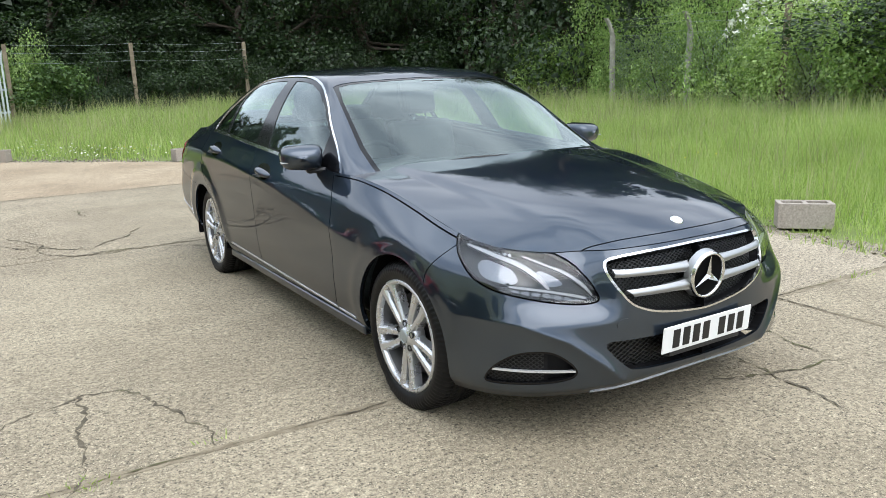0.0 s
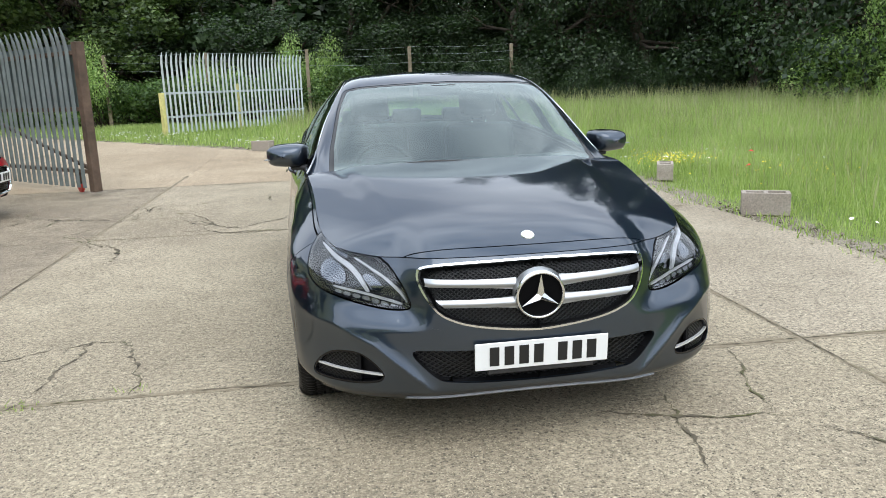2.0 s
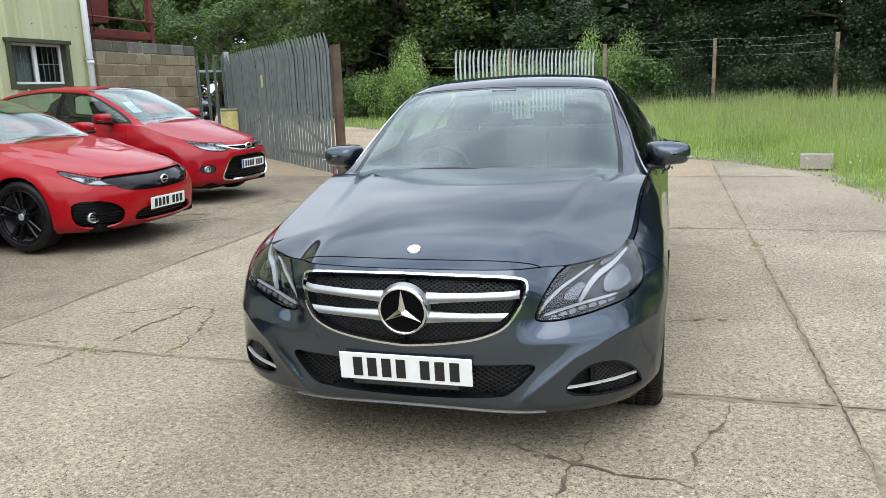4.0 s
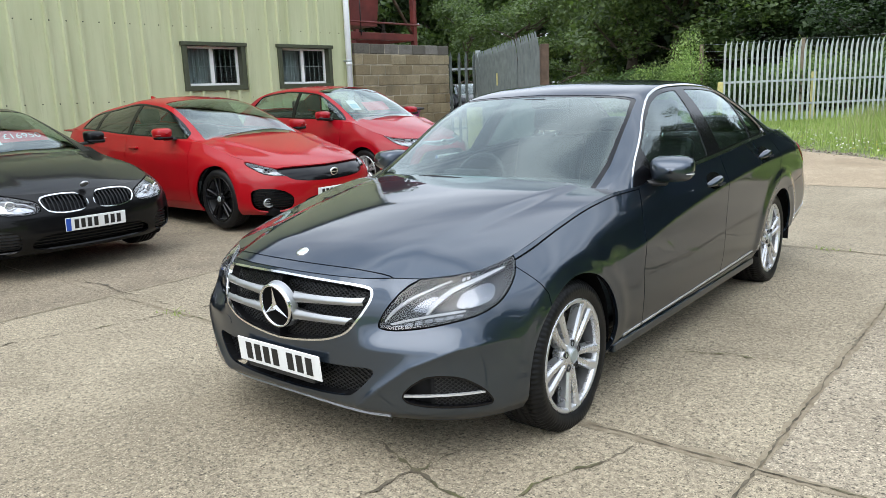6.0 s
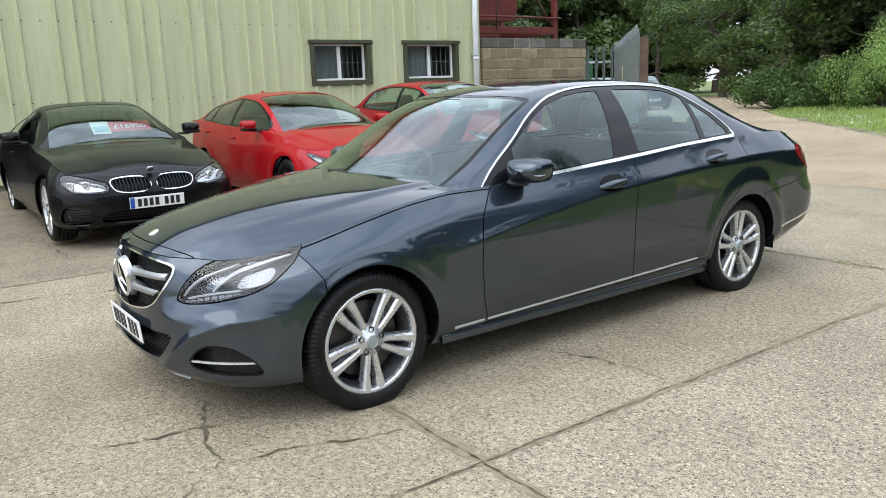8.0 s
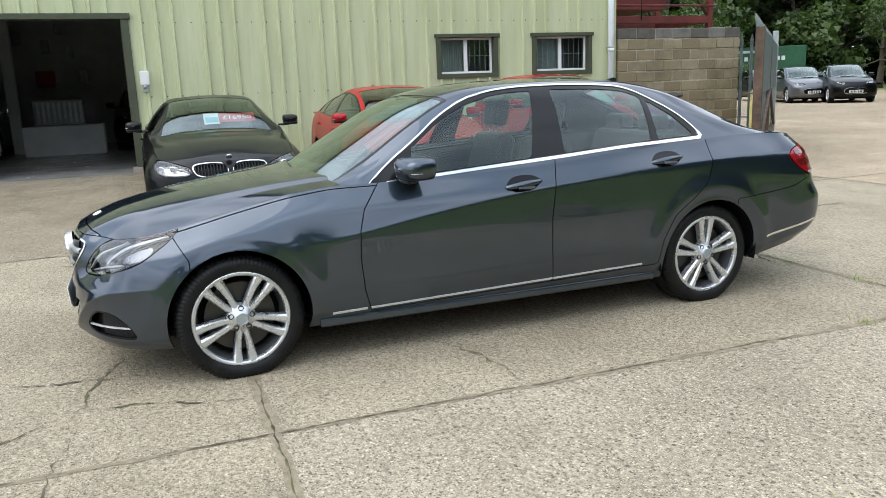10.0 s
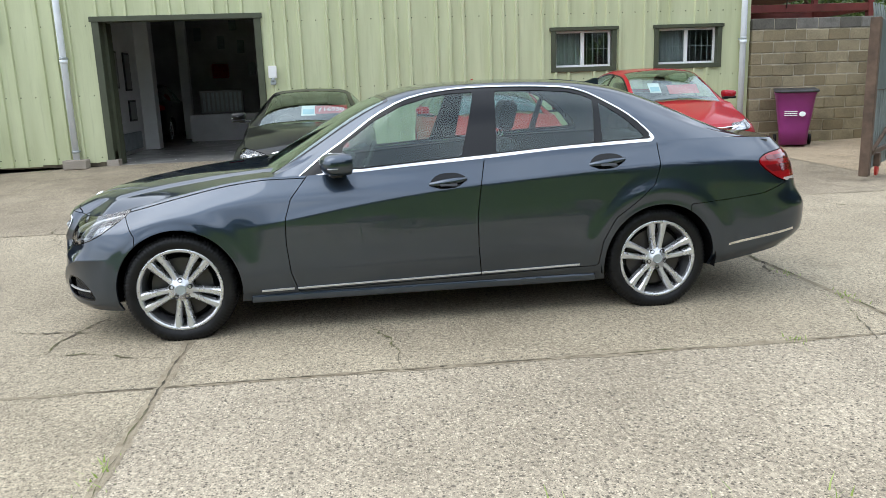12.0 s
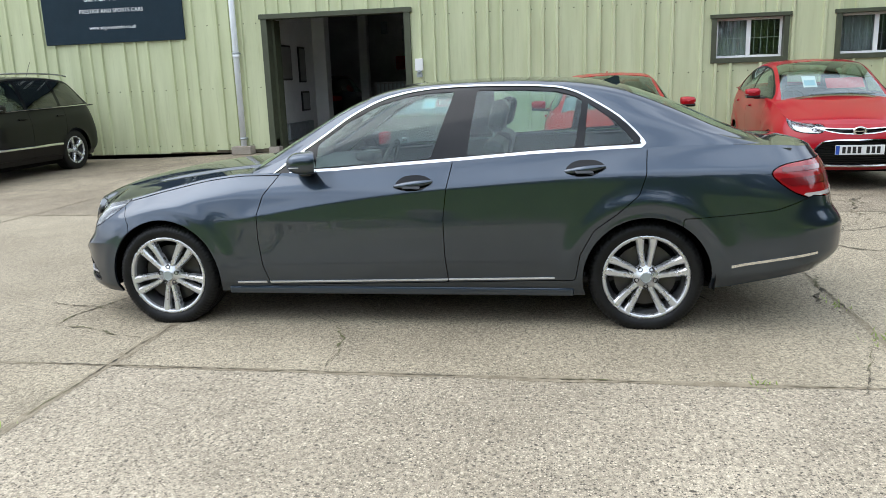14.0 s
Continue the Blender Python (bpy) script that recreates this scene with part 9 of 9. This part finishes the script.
def build_coupe():
    ax = (-1.405, 1.405)
    P = shape(-2.17, 2.46, ax, 1.825, 0.655, 0.92, 0.93, 0.985, 0.98, 1.375, -0.78, 0.18, 0.85, 1.95, 0.17, 0.555, (0.52, 2.7, 0.45, 3.0))
    P["dome"] = [(-2.1, 0.30), (-1.5, 0.42), (-0.8, 0.55)]
    kid = [(0.015, 0.50), (0.025, 0.635), (0.20, 0.650), (0.37, 0.638), (0.405, 0.60), (0.37, 0.515), (0.24, 0.488)]
    low = [(-0.3, 0.34), (0.40, 0.34), (0.52, 0.27), (0.48, 0.205), (-0.3, 0.20)]
    fog = [(0.57, 0.27), (0.59, 0.38), (0.80, 0.41), (0.84, 0.28), (0.80, 0.215), (0.60, 0.205)]
    c = parked_car("coupe", P, ax, PAINT_BLACK, (0.325, 0.23, 0.245, "twin", ALLOY), GLASS_DARK, (0.52,), 1.30, sweep(-1.72, -0.98, 0.505, 0.655, 0.035),
                   [(kid, DARK_MESH, 0.04, CHROME, 0.010, "twin kidney grille"), (low, DARK_MESH, 0.05, CHROME, 0.0, "black lower intake"), (fog, BLACK_PLASTIC, 0.03, CHROME, 0.0, "black side intake")],
                   [(2.05, 0.80), (2.08, 0.92), (2.6, 0.92), (2.6, 0.80)], "glossy black two-door coupe with a price in its windscreen", heading(-6.12, -0.98, 90), (0, -2.185, 0.395), True, doors=(-0.72, 0.52))
    badge(c, -2.058, 0.698, 0.036, 0.036, SATIN, 52)
    fog_lamp(c, 0.715, -1.96, 0.31, 0.05)
    for sx in (1, -1):
        for x, y in ((0.60, -2.022), (0.722, -1.938)):
            smooth(part("headlight_ring", lathe([(0.027, 0.0), (0.030, -0.004), (0.035, -0.003), (0.037, 0.01)], 24, "x"), CHROME, c, "silver ring in the headlight", Matrix.Translation((sx * x, y, 0.588)) @ pose(0, 0, 0, 0, 0, 90 + sx * 25)))
            smooth(part("headlight_lens", lathe([(0.0, -0.004), (0.022, 0.0), (0.031, 0.008)], 20, "x"), PROJECTOR, c, "dark round headlight lens", Matrix.Translation((sx * x, y, 0.588)) @ pose(0, 0, 0, 0, 0, 90 + sx * 25)))
    price_board(c, 0.30, -0.30, 1.02, 0.46, 0.20, -58, True, "\u00a316950"), price_board(c, -0.02, -0.30, 1.0, 0.2, 0.25, -58, False, "")


def build_red_hatch():
    ax = (-1.35, 1.35)
    P = shape(-2.25, 2.27, ax, 1.80, 0.66, 0.965, 0.93, 1.03, 1.06, 1.425, -0.98, 0.02, 1.0, 2.1, 0.17, 0.57, (0.66, 2.5, 0.42, 3.0), True)
    P["dome"] = [(-2.2, 0.34), (-1.5, 0.45), (-1.0, 0.58)]
    bar = [(-0.3, 0.480), (-0.3, 0.640), (0.35, 0.655), (0.60, 0.650), (0.59, 0.600), (0.46, 0.500)]
    low = [(-0.3, 0.35), (0.36, 0.35), (0.45, 0.21), (-0.3, 0.20)]
    fog = [(0.52, 0.22), (0.50, 0.35), (0.62, 0.44), (0.83, 0.46), (0.84, 0.32), (0.80, 0.22), (0.66, 0.19)]
    c = parked_car("hatchback", P, ax, PAINT_RED, (0.322, 0.22, 0.24, "twin", GLOSS_BLACK), GLASS_DARK, (0.42, 1.22), 1.62, sweep(-1.66, -0.92, 0.565, 0.655, 0.065),
                   [(bar, GLOSS_BLACK, 0.02, CHROME, 0.0, "gloss black grille wing"), (low, DARK_MESH, 0.05, CHROME, 0.0, "black lower intake"), (fog, DARK_MESH, 0.05, CHROME, 0.0, "black side intake")],
                   [(1.95, 0.84), (1.95, 0.98), (2.6, 0.98), (2.6, 0.82)], "bright red five-door hatchback with black wheels and grille", heading(-5.95, 1.55, 90), (0, -2.262, 0.362), False, doors=(-0.85, 0.42, 1.42))
    badge(c, -2.25, 0.566, 0.055, 0.045)
    fog_lamp(c, 0.70, -1.99, 0.30, 0.05)
    part("aerial_fin", prism([(1.05, 1.40), (1.22, 1.385), (1.2, 1.445)], -0.014, 0.014, "x"), PAINT_RED, c)


def build_red_mini():
    ax = (-1.255, 1.255)
    P = shape(-2.07, 1.88, ax, 1.695, 0.715, 1.01, 0.98, 1.06, 1.12, 1.50, -0.98, -0.05, 1.2, 1.82, 0.19, 0.57, (0.58, 2.4, 0.40, 3.0), True)
    P["dome"] = [(-2.0, 0.30), (-1.5, 0.42), (-1.0, 0.55)]
    low = [(-0.3, 0.545), (0.28, 0.555), (0.42, 0.52), (0.54, 0.30), (0.48, 0.235), (-0.3, 0.23)]
    bar = [(-0.3, 0.605), (-0.3, 0.66), (0.30, 0.675), (0.52, 0.70), (0.32, 0.635), (0.15, 0.605)]
    fog = [(0.60, 0.36), (0.60, 0.46), (0.74, 0.46), (0.76, 0.38), (0.70, 0.35)]
    c = parked_car("hatchback", P, ax, PAINT_RED_DEEP, (0.298, 0.19, 0.205, "twin", ALLOY), GLASS_CAR, (0.30,), 1.45, sweep(-1.62, -0.70, 0.605, 0.775, 0.105),
                   [(low, DARK_MESH, 0.05, CHROME, 0.014, "black trapezoid grille in a silver frame"), (bar, GLOSS_BLACK, 0.03, CHROME, 0.010, "dark upper grille bar in a chrome wing"), (fog, BLACK_PLASTIC, 0.02, CHROME, 0.0, "fog lamp pocket")],
                   [(1.6, 0.84), (1.6, 1.02), (2.6, 1.02), (2.6, 0.82)], "small red five-door hatchback with a silver-framed black grille", heading(-6.42, 4.35, 88), (0, -2.088, 0.435), True, doors=(-0.78, 0.30, 1.28))
    badge(c, -2.045, 0.645, 0.075, 0.052)
    fog_lamp(c, 0.67, -1.86, 0.41, 0.04)
    price_board(c, 0.25, -0.52, 1.10, 0.46, 0.20, -50, True, ""), price_board(c, -0.18, -0.5, 1.12, 0.17, 0.22, -50, False, "")


def build_suv():
    ax = (-1.45, 1.465)
    P = shape(-2.3, 2.36, ax, 1.94, 0.95, 1.12, 1.10, 1.16, 1.2, 1.735, -0.92, -0.1, 1.72, 2.21, 0.24, 0.66, (0.5, 2.6, 0.35, 3.2), True)
    c = parked_car("estate_car", P, ax, PAINT_BLACK, (0.375, 0.25, 0.245, "single", ALLOY), GLASS_DARK, (0.32, 1.22), 2.05, None, [],
                   [(2.2, 0.98), (2.2, 1.16), (2.7, 1.18), (2.7, 0.96)], "tall black four-by-four estate backed against the green wall", heading(-6.43, -9.05, 90), None, doors=(-0.8, 0.32, 1.30), fine=0.55)
    for sx in (1, -1):
        part("roof_rail", loop_tube([(sx * 0.60, y, 1.72 + 0.05 * math.sin(math.pi * k / 10) ** 0.5) for k, y in enumerate(np.linspace(-0.1, 1.9, 11))], 0.014, 8, False), SATIN, c, "silver roof rail")
        part("side_strip", box((sx * 0.975 - 0.012, -0.9, 0.50), (sx * 0.975 + 0.012, 1.05, 0.54), 0.008), CHROME, c, "chrome side strip")
        part("window_chrome", loop_tube([(sx * 0.93, y, z) for y, z in ((-0.6, 1.13), (0.4, 1.155), (1.3, 1.175), (2.02, 1.2))], 0.008, 6, False), CHROME, c)
    part("aerial", rod((0.3, 1.2, 1.72), (0.3, 1.35, 1.98), 0.004, sides=6), BLACK_PLASTIC, c)


build_coupe(), build_red_hatch(), build_red_mini(), build_suv()


PAINT_SLATE = paint("slate_grey_car_paint", (0.13, 0.135, 0.145), 0.7, 0.4)


def far_car(paint_mat, x, y, turn, label, hatch=True):
    ax = (-1.33, 1.33)
    P = shape(-2.15, 2.15, ax, 1.8, 0.82, 1.06, 1.02, 1.1, 1.12, 1.56, -0.9, -0.1, 1.3, 2.05, 0.22, 0.6, (0.55, 2.5, 0.4, 3.0), True)
    low = [(-0.05, 0.60), (0.40, 0.60), (0.44, 0.36), (-0.05, 0.34)]
    return parked_car("estate_car" if hatch else "hatchback", P, ax, paint_mat, (0.33, 0.22, 0.23, "single", ALLOY), GLASS_DARK, (0.35,), 1.6, sweep(-1.7, -1.05, 0.74, 0.84, 0.04), [(low, DARK_MESH, 0.04, CHROME, 0.012, "dark grille")],
                      [(1.8, 0.86), (1.8, 1.02), (2.6, 1.02), (2.6, 0.84)], label, heading(x, y, turn), (0, -2.17, 0.45), False, fine=0.4, doors=(-0.8, 0.35, 1.3))


far_car(PAINT_SLATE, -22.2, 25.3, 62, "grey crossover parked in the far yard"), far_car(PAINT_BLACK, -26.2, 27.0, 64, "black estate car parked in the far yard"), far_car(PAINT_BLACK, -20.3, 25.8, 56, "small dark hatchback parked in the far yard", False)
# two dark cars inside the workshop
far_car(PAINT_BLACK, -17.0, -6.02, -89, "dark car standing tail out in the workshop"), far_car(PAINT_BLACK, -17.3, -1.75, 90, "black car in the gloom of the workshop")


def trailer():
    t = empty("trailer", -50.2, 47.8, ground_z(-50, 48), 45)
    part("body", box((-5.0, -1.25, 1.0), (4.5, 1.25, 3.6), 0.03), GREEN_SHEET, t, "dark green curtain side")
    part("chassis", box((-4.9, -1.1, 0.75), (4.4, 1.1, 1.0), 0.02), BLACK_PLASTIC, t)
    for k in range(11):
        part("print_bar", box((-1.6 + 0.42 * k, -1.262, 2.45), (-1.32 + 0.42 * k, -1.252, 2.80)), SIGN_WHITE, t, "pale lettering bar")
    for x in (-3.9, -2.6, 2.2, 3.5):
        for y in (-1.0, 0.75):
            part("wheel", rod((x, y, 0.5), (x, y + 0.28, 0.5), 0.5, sides=24), RUBBER, t)
    tagged(t, "long dark green curtain-sided trailer in the far yard", "trailer")


GREEN_SHEET = plain("green_curtain_sheet", (0.02, 0.10, 0.045), 0.5, vary=0.2, scale=2)
trailer()
